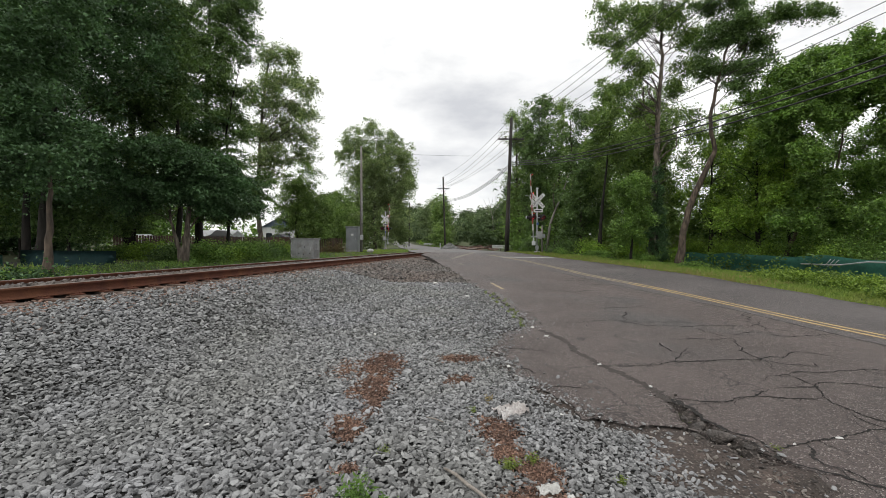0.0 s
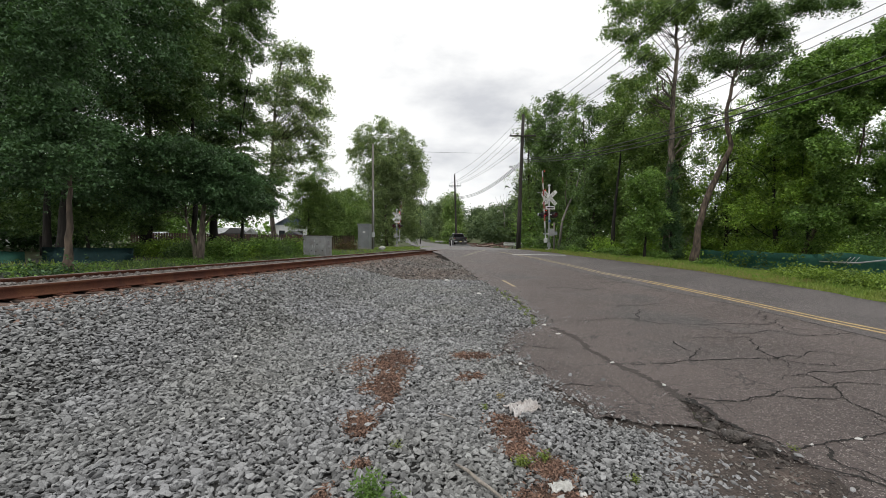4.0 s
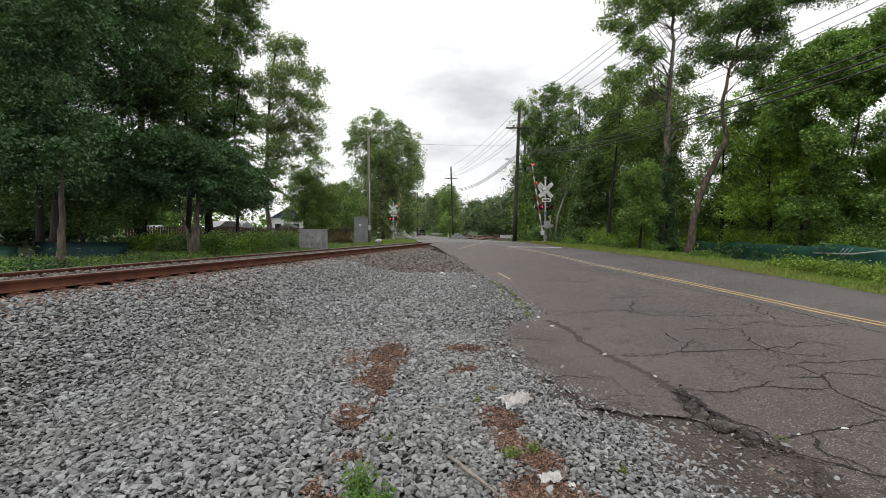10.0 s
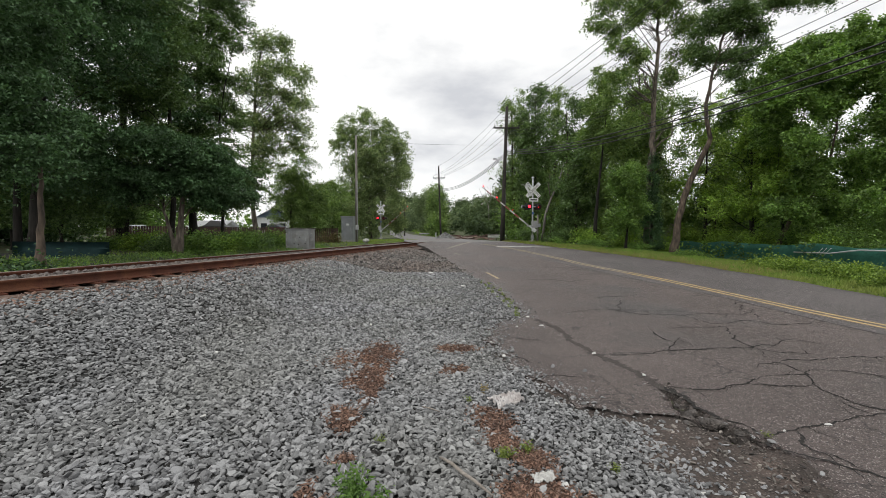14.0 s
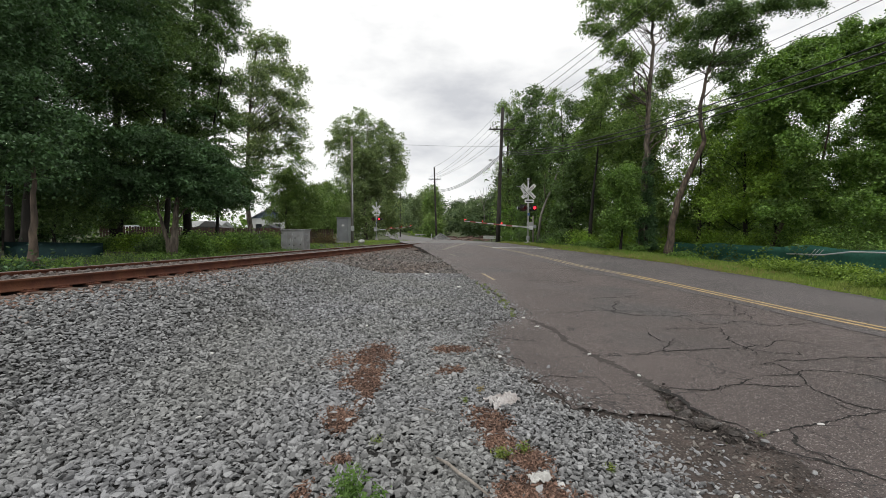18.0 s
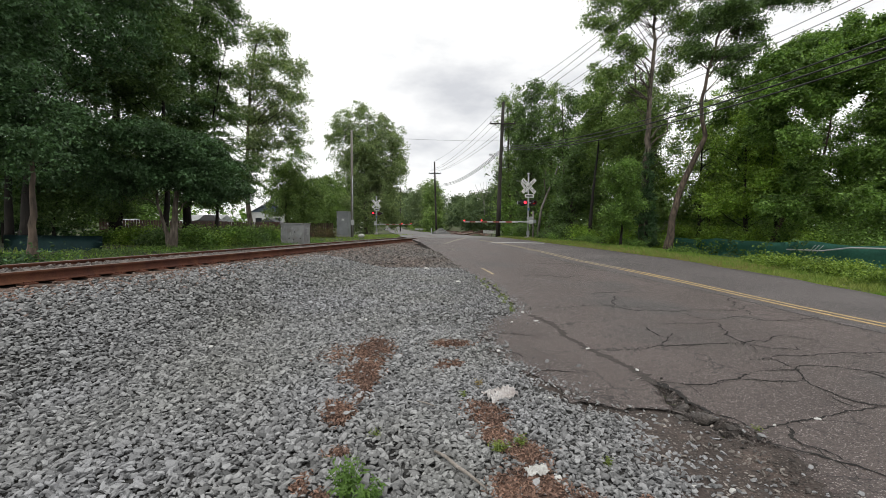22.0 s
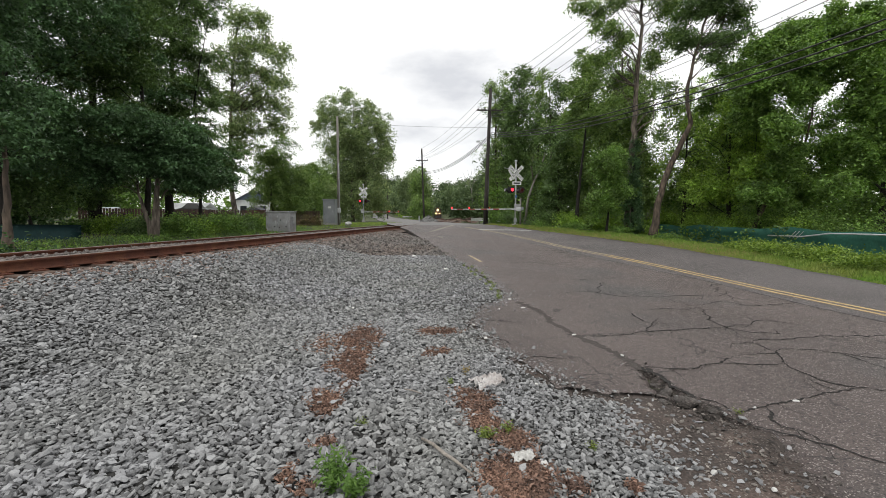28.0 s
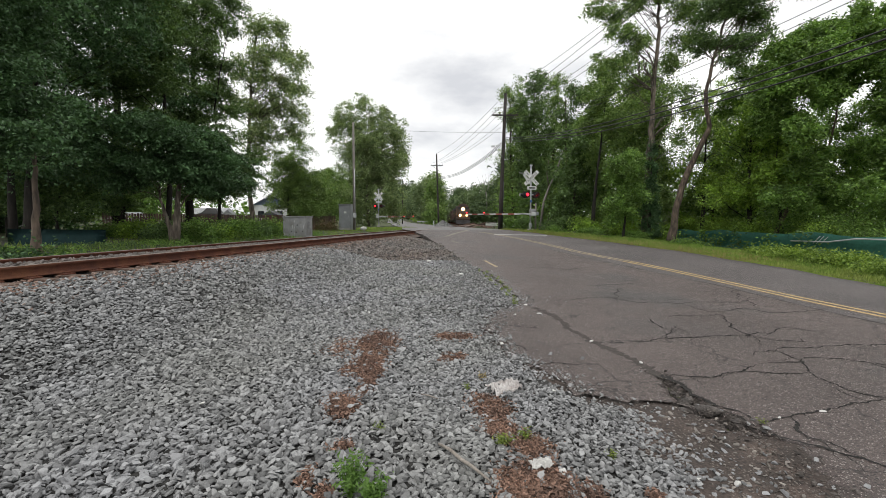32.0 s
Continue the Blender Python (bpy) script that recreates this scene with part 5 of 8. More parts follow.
tree("bright_tree", (18.6, 21.5), [(-1.1, 2, 0), (-0.8, 2, 1.1), (-0.3, 2, 2.15), (0.5, 1.6, 3.5), (0.86, 1.2, 4.5), (0.6, 0.4, 6.5), (0.3, 0, 9)], 0.13, [(-2.3, 0, 9.3, 0.93, 0.69, 0.93), (-0.6, 0.8, 10, 1.19, 0.89, 0.96), (-1.1, -1.2, 8.9, 1.08, 0.81, 0.93), (1.7, 1, 10.6, 0.85, 0.64, 0.74), (-2.8, -0.2, 7.6, 0.92, 0.69, 0.92), (-1.9, -0.6, 7.8, 1.22, 0.91, 0.95), (-1.8, 1.2, 6.5, 0.98, 0.73, 0.8), (-2.1, -1.1, 5.6, 0.83, 0.62, 0.72), (-0.7, 0.4, 4.3, 0.94, 0.71, 0.83), (-1.4, 0.5, 2.6, 1.17, 0.88, 0.67), (-1.2, -1.1, 7.3, 0.93, 0.7, 0.57), (1.1, 1.1, 2.9, 1.15, 0.86, 0.63)], 1150, 46, 0.175, 0.55, LEAF, BARK_MID, BRIGHT, 221, "bright trees")
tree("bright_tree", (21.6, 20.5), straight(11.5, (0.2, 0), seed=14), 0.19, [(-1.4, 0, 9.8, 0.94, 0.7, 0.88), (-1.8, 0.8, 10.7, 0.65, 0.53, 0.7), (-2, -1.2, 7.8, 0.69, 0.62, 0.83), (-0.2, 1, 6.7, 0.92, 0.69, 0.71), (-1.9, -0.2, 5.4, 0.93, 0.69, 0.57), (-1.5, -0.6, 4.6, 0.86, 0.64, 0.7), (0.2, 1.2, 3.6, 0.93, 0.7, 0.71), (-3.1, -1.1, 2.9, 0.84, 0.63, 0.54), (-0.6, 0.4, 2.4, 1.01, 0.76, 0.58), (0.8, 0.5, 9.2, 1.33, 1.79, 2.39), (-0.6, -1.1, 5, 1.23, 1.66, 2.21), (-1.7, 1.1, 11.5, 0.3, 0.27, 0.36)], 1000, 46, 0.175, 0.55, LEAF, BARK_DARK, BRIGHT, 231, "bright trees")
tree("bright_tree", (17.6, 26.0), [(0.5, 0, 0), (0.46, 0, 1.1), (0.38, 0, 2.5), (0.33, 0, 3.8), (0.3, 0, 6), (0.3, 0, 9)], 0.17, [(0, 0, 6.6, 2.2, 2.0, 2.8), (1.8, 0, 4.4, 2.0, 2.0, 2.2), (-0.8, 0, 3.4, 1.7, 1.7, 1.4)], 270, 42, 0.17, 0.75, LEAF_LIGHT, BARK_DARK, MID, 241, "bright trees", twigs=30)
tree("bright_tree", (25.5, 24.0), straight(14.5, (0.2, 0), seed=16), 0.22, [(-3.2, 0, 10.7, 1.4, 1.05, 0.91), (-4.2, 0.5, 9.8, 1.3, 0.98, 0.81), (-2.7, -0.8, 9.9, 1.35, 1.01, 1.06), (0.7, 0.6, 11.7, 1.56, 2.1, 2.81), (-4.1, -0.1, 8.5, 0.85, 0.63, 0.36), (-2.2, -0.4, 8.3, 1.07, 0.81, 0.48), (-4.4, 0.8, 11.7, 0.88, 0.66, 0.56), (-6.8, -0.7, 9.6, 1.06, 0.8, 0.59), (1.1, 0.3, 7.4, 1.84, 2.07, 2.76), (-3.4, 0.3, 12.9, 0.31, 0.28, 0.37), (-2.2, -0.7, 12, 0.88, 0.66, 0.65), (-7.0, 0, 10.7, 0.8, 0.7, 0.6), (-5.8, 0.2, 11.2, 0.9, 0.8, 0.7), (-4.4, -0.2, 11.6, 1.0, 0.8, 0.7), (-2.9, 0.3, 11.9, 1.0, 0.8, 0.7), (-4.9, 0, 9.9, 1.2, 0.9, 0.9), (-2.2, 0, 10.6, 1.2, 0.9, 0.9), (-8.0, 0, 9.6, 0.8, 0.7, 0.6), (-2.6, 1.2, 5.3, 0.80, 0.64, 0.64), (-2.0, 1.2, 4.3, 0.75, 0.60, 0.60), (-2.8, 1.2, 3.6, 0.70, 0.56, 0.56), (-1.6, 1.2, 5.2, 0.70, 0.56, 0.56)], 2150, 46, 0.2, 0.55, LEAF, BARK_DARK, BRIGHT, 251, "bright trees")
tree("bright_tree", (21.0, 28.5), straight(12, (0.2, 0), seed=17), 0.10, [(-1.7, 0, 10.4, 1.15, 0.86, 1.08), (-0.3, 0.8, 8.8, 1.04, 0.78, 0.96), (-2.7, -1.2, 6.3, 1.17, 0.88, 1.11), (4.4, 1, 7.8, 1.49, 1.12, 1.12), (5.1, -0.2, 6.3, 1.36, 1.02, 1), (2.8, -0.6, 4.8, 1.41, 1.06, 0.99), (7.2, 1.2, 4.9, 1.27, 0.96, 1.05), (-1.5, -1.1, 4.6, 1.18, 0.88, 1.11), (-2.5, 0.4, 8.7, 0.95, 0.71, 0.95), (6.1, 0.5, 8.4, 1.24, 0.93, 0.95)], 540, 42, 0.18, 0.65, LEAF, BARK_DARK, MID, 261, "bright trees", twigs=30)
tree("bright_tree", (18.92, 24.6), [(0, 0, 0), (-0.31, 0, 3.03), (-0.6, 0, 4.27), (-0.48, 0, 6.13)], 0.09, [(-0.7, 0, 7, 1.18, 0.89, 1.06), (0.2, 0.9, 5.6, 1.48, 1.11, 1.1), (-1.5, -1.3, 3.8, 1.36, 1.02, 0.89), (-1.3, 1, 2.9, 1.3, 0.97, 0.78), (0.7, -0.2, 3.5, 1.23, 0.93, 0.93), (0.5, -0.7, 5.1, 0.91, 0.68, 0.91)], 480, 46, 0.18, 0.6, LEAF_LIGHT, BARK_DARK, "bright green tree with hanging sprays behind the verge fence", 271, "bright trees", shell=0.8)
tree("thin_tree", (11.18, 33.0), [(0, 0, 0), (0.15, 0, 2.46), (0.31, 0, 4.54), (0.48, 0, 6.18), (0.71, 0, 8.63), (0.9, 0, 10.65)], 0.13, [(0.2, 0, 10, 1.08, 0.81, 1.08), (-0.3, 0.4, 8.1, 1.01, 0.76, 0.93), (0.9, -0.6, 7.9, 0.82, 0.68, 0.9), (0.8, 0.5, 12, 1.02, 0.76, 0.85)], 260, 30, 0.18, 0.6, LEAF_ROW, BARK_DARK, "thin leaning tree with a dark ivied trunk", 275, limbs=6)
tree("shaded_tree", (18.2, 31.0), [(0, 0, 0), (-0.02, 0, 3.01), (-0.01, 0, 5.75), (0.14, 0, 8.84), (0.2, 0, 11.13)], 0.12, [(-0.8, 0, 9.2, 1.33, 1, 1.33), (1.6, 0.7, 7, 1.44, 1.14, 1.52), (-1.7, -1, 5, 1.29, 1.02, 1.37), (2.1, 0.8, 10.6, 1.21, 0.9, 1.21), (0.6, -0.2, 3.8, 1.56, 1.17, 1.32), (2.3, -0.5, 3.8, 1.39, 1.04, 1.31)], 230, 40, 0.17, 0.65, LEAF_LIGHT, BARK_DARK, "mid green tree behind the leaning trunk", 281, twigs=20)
ROW = "tree of the tall dense row along the road"
for k_, (x_, y_, h_, w_, mt_) in enumerate([(9.9, 48, 16.6, 2.1, LEAF_MOSS), (12.6, 52, 18.0, 2.6, LEAF_ROW), (12.2, 42, 13.5, 2.2, LEAF_MOSS), (14.6, 42, 16.4, 2.3, LEAF_ROW), (14.3, 36, 12.6, 2.2, LEAF_ROW),
                                             (16.9, 37, 15.5, 2.3, LEAF_ROW), (11.2, 37.5, 9.0, 1.9, LEAF_MOSS), (20.5, 34, 10.5, 2.4, LEAF_ROW), (9.4, 58, 19.4, 2.5, LEAF_ROW), (24.5, 36, 11.5, 3.0, LEAF), (14.6, 31.5, 11.5, 1.9, LEAF_ROW)]):
    tree("row_tree", (x_, y_), straight(h_ * 0.92, (0.9 * math.sin(k_ * 2.1), 0), seed=40 + k_), 0.12 + 0.006 * h_,
         [(0, 0, h_ * 0.80, w_ * 0.8, w_ * 0.8, h_ * 0.19), (0.9 * math.sin(k_), 0, h_ * 0.58, w_, w_ * 0.9, h_ * 0.2), (-0.7 * math.sin(k_), 0, h_ * 0.36, w_, w_ * 0.8, h_ * 0.2), (0, 0, h_ * 0.17, w_ * 0.85, w_ * 0.7, h_ * 0.14)], int(40 * h_), 25, 0.25, 0.85, mt_, BARK, ROW, 300 + 10 * k_, "roadside tree row", twigs=20)


def thicket(name, spots, n, size, leaf_mat, label, seed, category="bush", per=26, spray=0.5):
    """One low leafy mass: (x, y, rx, ry, h) mounds."""
    lob = [(x, y, float(land(x, y)) + h * 0.42, rx, ry, h * 0.62) for x, y, rx, ry, h in spots]
    c = clusters_in(lob, n, seed, 0.5, 24)
    c[:, 2] = np.maximum(c[:, 2], land(c[:, 0], c[:, 1]) + 0.05)
    me = leaf_mesh(name, sprays(c, per, spray, seed + 1, 0.7), size, seed + 2, 0.0)
    return obj(name, me, leaf_mat, label=label, category=category, kind="stuff")


for k_, (xh_, yh_, mt_) in enumerate([(-13.9, 19.7, LEAF), (-12.9, 19.0, LEAF_LIGHT), (-11.8, 18.9, LEAF), (-10.9, 19.3, LEAF), (-10.2, 19.9, LEAF), (-9.9, 20.8, LEAF_LIGHT), (-9.7, 22.1, LEAF), (-9.4, 23.4, LEAF), (-9.0, 24.9, LEAF_LIGHT), (-8.8, 26.2, LEAF), (-15.2, 20.4, LEAF),
                                        (-10.5, 17.0, LEAF_MOSS), (-9.35, 17.2, LEAF), (-9.15, 18.2, LEAF_LIGHT), (-9.2, 19.3, LEAF), (-9.1, 20.5, LEAF), (-9.0, 21.6, LEAF_MOSS), (-8.9, 22.8, LEAF)]):
    q_ = 0.56 + 0.17 * math.sin(k_ * 2.3)
    thicket("hedge_bush", [(xh_, yh_, 0.66, 0.62, q_), (xh_ + 0.25, yh_ + 0.3, 0.5, 0.5, q_ * 1.1)], 150, 0.09, mt_, "rounded green bush of the low hedge beyond the track", 500 + 7 * k_, spray=0.4)
for k_ in range(11):
    y_ = 7.2 + 1.8 * k_
    thicket("trackside_weeds", [(float(track_x(y_)) - 2.7, y_, 0.6, 1.1, 0.04), (float(track_x(y_)) - 3.9, y_ + 0.6, 0.9, 1.1, 0.09 if k_ > 4 else 0.06)], 70, 0.06, LEAF if k_ % 3 else LEAF_MOSS, "low dark weeds along the far side of the track", 620 + 5 * k_, category="weeds", spray=0.16)
thicket("dry_weeds", [(-9.3, 35.8, 0.8, 0.5, 0.9), (-8.6, 36.4, 0.5, 0.5, 0.7)], 90, 0.10, mat("dry_weed_leaf", (0.17, 0.105, 0.06), (0.12, 0.12, 0.05), 2, 0.8, fine=0.0, island=0.4, trans=0.2), "tall reddish brown weeds beside the grey cabinet", 660, category="weeds", spray=0.3)
thicket("undergrowth", [(-9.0, 9.6, 0.8, 0.6, 0.12), (-13.8, 11.6, 0.8, 0.6, 0.2)], 70, 0.09, LEAF_DARK, "low dark weeds below the trees", 560)
thicket("undergrowth", [(-24, 26, 3, 2, 3.0), (-26, 20, 4, 3, 4)], 320, 0.25, LEAF_DARK, "dark scrub behind the trees", 565, per=30, spray=1.0)
thicket("weeds", [(12.9, 14.6, 1.1, 1.2, 0.34), (13.1, 17.3, 0.9, 1.3, 0.30), (12.8, 12.2, 1.2, 1.0, 0.28), (12.9, 10.0, 1.3, 1.3, 0.26), (12.5, 15.9, 0.7, 1.0, 0.30)], 950, 0.075, LEAF_WEED, "leafy bright weeds along the verge", 570, category="weeds", spray=0.3)
thicket("weeds", [(13.0, 23.5, 0.7, 1.2, 0.22), (11.8, 27.5, 0.9, 1.6, 0.30), (10.3, 30.5, 0.8, 1.8, 0.34), (8.7, 34, 0.6, 1.6, 0.3)], 360, 0.09, LEAF, "low mixed weeds at the back of the verge", 575, category="weeds", spray=0.28)
# lighter leaf colour holds the lit look of this undergrowth
thicket("undergrowth", [(12.5, 29.5, 1.6, 1.5, 1.6), (13.9, 28, 0.9, 1.0, 0.8), (10.6, 32.5, 1.2, 1.4, 1.0), (14.6, 32, 1.2, 1.0, 0.9)], 400, 0.13, LEAF_LIGHT, "green undergrowth along the road", 580)
thicket("undergrowth", [(19, 24, 3, 2, 1.9), (23, 22, 3, 2, 2.0), (18.2, 20, 1.0, 3, 1.5), (20, 17, 2.0, 2.5, 1.8), (22, 26, 3, 2, 2.2)], 1200, 0.10, LEAF, "green undergrowth behind the fence", 590, spray=0.7)
thicket("undergrowth", [(9.2, 36, 1.5, 1.6, 0.9), (7.4, 38.5, 1.0, 1.0, 1.0)], 260, 0.12, LEAF_MOSS, "low green scrub behind the signal", 583)
# pale leaf colour paints sunlight on these two masses below the canopy
thicket("undergrowth", [(17.2, 24.5, 0.6, 1.3, 1.5), (17.4, 28.4, 0.6, 1.2, 1.9), (17.8, 21.4, 0.8, 1.0, 1.5), (17.6, 32, 1.0, 1.0, 2.2)], 560, 0.11, LEAF_LIGHT, "shrubs rising behind the fence, sunlit tone put into their leaf colour", 598, spray=0.55)
thicket("undergrowth", [(18.6, 29, 1.6, 1.6, 1.5), (17.6, 26.5, 0.6, 1.0, 1.1), (16.9, 31.5, 1.4, 1.4, 1.6), (20, 27.5, 1.4, 1.2, 1.6)], 620, 0.13, LEAF_LIGHT, "yellow green undergrowth behind the fence", 595, spray=0.5)
thicket("undergrowth", [(16, 42, 8, 2.5, 3.4), (24, 34, 6, 3, 3.4), (12, 55, 6, 3, 4), (30, 27, 4, 4, 5), (19, 36, 5, 2, 2.8), (26, 29, 4, 2, 3.6)], 1000, 0.32, LEAF, "shaded undergrowth of the roadside wood", 600, per=30, spray=1.2)
thicket("roadside_bush", [(7.0, 43.2, 1.2, 0.8, 1.0), (8.0, 41.5, 1.0, 0.9, 0.8)], 150, 0.14, LEAF, "low green bush at the foot of the pole", 606)
thicket("roadside_bush", [(-1.5, 92, 1.8, 2, 4.4), (-0.6, 95, 1.3, 2, 3.4)], 240, 0.3, LEAF_ROW, "bright bush behind the far pole", 610, per=30, spray=1.0)
thicket("roadside_bush", [(-2.4, 112, 1.6, 3.4, 0.9), (-1.4, 104, 1.5, 3.4, 0.8), (-5.0, 125, 1.6, 5, 1.2), (-8.5, 146, 1.8, 6, 1.6)], 110, 0.2, LEAF_LIGHT, "rough grass and weeds beside the far road", 615)


def far_wood(name, spots, n, seed, mt=None, leaf=0.8, label="distant green wood"):
    lob = [(x, y, float(land(x, y)) + h * 0.5, rx, ry, h * 0.52) for x, y, rx, ry, h in spots]
    c = clusters_in(lob, n, seed, 0.45, 40)
    c[:, 2] = np.maximum(c[:, 2], 1.3)
    return obj(name, leaf_mesh(name, sprays(c, 20, leaf * 2.6, seed + 1, 0.6), leaf, seed + 2, small=True), mt or LEAF_FAR, label=label, category="wood", kind="stuff")


far_wood("far_wood", [(-33, 150, 12, 8, 15), (-38, 130, 14, 8, 16), (-4.5, 150, 5, 8, 14), (-5.5, 172, 6, 6, 15), (-27.5, 166, 7, 8, 15), (-20, 290, 9, 8, 25), (-34, 390, 10, 8, 28), (-45, 250, 13, 8, 20)], 2100, 700, leaf=0.65)
far_wood("far_wood", [(-24.5, 118, 5.5, 6, 13), (-22.5, 140, 4.5, 6, 14), (-29, 100, 6, 6, 12)], 520, 706, leaf=0.5)
far_wood("far_wood", [(-1.7, 112, 2.4, 4, 14.5), (-3.6, 124, 2.4, 4, 12)], 560, 704, leaf=0.42, mt=LEAF_ROW)
far_wood("far_wood", [(18, 150, 10, 10, 13), (30, 130, 12, 10, 15), (18, 200, 9.5, 10, 16), (24, 100, 9, 8, 15), (16, 84, 7, 8, 13), (13, 70, 4.5, 6, 13.5)], 2700, 710, leaf=0.62)
far_wood("far_wood", [(-5.5, 176, 6, 5, 7), (16, 175, 8, 5, 8), (16, 140, 7.5, 4, 7), (-7, 190, 8, 5, 7), (9, 118, 3, 6, 5), (-2.5, 150, 4, 4, 9)], 1100, 718, leaf=0.6)
far_wood("far_wood", [(-16.5, 262, 12, 12, 19), (20, 262, 10.5, 12, 19), (12, 930, 60, 10, 50), (-64, 260, 30, 12, 20), (30, 240, 30, 12, 20), (-70, 300, 40, 15, 30), (80, 300, 60, 15, 30)], 1900, 720, leaf=1.1)
far_wood("far_wood", [(15.5, 232, 4.6, 6, 16), (15.5, 310, 5.2, 10, 21), (18.5, 420, 7, 10, 28), (20, 560, 7.5, 10, 36), (11, 330, 6, 8, 20), (5, 385, 6.5, 6, 25), (10, 360, 6, 5, 11)], 1150, 722, leaf=0.9)
far_wood("far_wood", [(-51, 455, 12, 8, 33), (-38, 445, 9, 8, 30), (-27.5, 335, 6, 6, 23)], 1000, 765, leaf=1.2)
far_wood("far_wood", [(-48, 436, 27, 4, 13), (-20, 350, 9, 4, 11)], 500, 770, leaf=1.0)
far_wood("far_wood", [(-0.3, 203, 1.2, 3, 7), (-2.5, 206, 2, 3, 8)], 160, 775, leaf=0.45)
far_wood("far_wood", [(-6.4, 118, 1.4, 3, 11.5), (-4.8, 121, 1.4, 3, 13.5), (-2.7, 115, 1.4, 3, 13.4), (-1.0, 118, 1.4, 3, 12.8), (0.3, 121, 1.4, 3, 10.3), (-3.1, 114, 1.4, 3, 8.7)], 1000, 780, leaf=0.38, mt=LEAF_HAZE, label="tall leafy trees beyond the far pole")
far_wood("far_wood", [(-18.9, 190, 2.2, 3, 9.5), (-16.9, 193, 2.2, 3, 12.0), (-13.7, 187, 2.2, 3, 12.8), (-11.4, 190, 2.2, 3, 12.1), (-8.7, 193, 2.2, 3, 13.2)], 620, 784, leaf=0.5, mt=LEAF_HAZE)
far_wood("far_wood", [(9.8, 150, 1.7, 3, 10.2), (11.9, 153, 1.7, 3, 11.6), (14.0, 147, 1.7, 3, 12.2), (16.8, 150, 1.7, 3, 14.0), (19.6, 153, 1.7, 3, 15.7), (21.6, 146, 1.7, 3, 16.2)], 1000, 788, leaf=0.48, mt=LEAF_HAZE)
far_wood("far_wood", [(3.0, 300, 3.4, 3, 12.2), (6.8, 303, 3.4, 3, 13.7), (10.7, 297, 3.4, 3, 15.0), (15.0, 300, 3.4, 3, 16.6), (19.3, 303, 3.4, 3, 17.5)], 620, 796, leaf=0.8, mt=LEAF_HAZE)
far_wood("far_wood", [(-22.2, 240, 4.2, 3, 3.3), (-17.9, 243, 4.2, 3, 3.9), (-13.0, 237, 4.2, 3, 3.9), (-7.2, 240, 4.2, 3, 4.5), (-1.2, 243, 4.2, 3, 4.7), (4.8, 236, 4.2, 3, 7.0), (10.9, 240, 4.2, 3, 5.8), (17.1, 243, 4.2, 3, 6.4), (22.6, 236, 4.2, 3, 7.0)], 800, 792, leaf=0.7, mt=LEAF_FAR)
far_wood("shaded_wood", [(-30, 30, 5, 3, 9), (-36, 24, 5, 4, 12), (-29, 21, 3, 3, 7), (-33, 33, 6, 3, 7), (-26, 27, 4, 2, 6.0), (-31, 29, 4, 2, 6.5), (-34, 22, 4, 3, 6), (-42, 31, 6, 3, 8)], 1600, 725, leaf=0.4, mt=LEAF_DARK, label="dark wood behind the trackside trees")
far_wood("far_wood", [(-36, 50, 6, 3, 6), (-46, 50, 8, 3, 7), (-18, 72, 4, 3, 6)], 700, 728, leaf=0.45, mt=LEAF)
far_wood("far_wood", [(-44, 62, 11, 6, 9), (-36, 64, 9, 4, 3.6), (-29, 74, 5, 4, 3.2), (-54, 44, 12, 8, 14), (-60, 24, 10, 10, 18), (-54, 80, 18, 8, 9), (-23, 84, 6, 6, 6)], 900, 730, leaf=0.6, mt=LEAF)
far_wood("far_wood", [(44, 44, 10, 10, 5), (56, 24, 10, 12, 6), (40, 66, 12, 10, 8)], 420, 740, leaf=0.6, mt=LEAF)


def grass(name, n, xf, seed, h0, h1, mt, label):
    r = np.random.default_rng(seed)
    x, y = xf(r, n)
    z = land(x, y) - 0.05
    lush = np.array([0.55 + 0.9 * (0.5 + noise.noise(Vector((a * 0.9, b * 0.45, 3.0))) + 0.5 * noise.noise(Vector((a * 2.7, b * 1.4, 1.0)))) for a, b in zip(x, y)])
    h = r.uniform(h0, h1, len(x)) * np.clip(lush, 0.3, 2.0)
    a = r.uniform(0, math.tau, len(x))
    w = 0.008 + 0.014 * r.random(len(x))
    lx, ly = r.normal(0, 0.35, len(x)) * h, r.normal(0, 0.35, len(x)) * h
    p0 = np.stack([x - np.cos(a) * w, y - np.sin(a) * w, z], -1)
    p1 = np.stack([x + np.cos(a) * w, y + np.sin(a) * w, z], -1)
    p2 = np.stack([x + lx, y + ly, z + h], -1)
    v = np.stack([p0, p1, p2], 1).reshape(-1, 3)
    return obj(name, mesh_arrays(name, v, np.arange(len(x) * 3).reshape(-1, 3), 3), mt, label=label, category="grass", kind="stuff")


def verge_spots(r, n):
    y = 8 + 32 * r.random(n) ** 1.2
    w = np.where(y < 26, 5.2, 3.2)
    x = np.interp(y, *ROAD_R) + 0.1 + w * r.random(n) ** 1.1
    return x, y


grass("verge_grass", 80000, verge_spots, 801, 0.04, 0.15, GRASS, "bright rough grass on the road verge")


def dry_spots(r, n):
    y = 15 + 25 * r.random(n)
    x = np.interp(y, *ROAD_R) + 0.1 + 1.9 * r.random(n) ** 1.4
    return x, y


grass("dry_grass", 15000, dry_spots, 803, 0.03, 0.15, mat("dry_blade", (0.34, 0.27, 0.13), (0.25, 0.2, 0.095), 0.9, 0.8, fine=0.0, island=0.4, trans=0.25, spec=0.2), "pale dry grass along the road's edge")


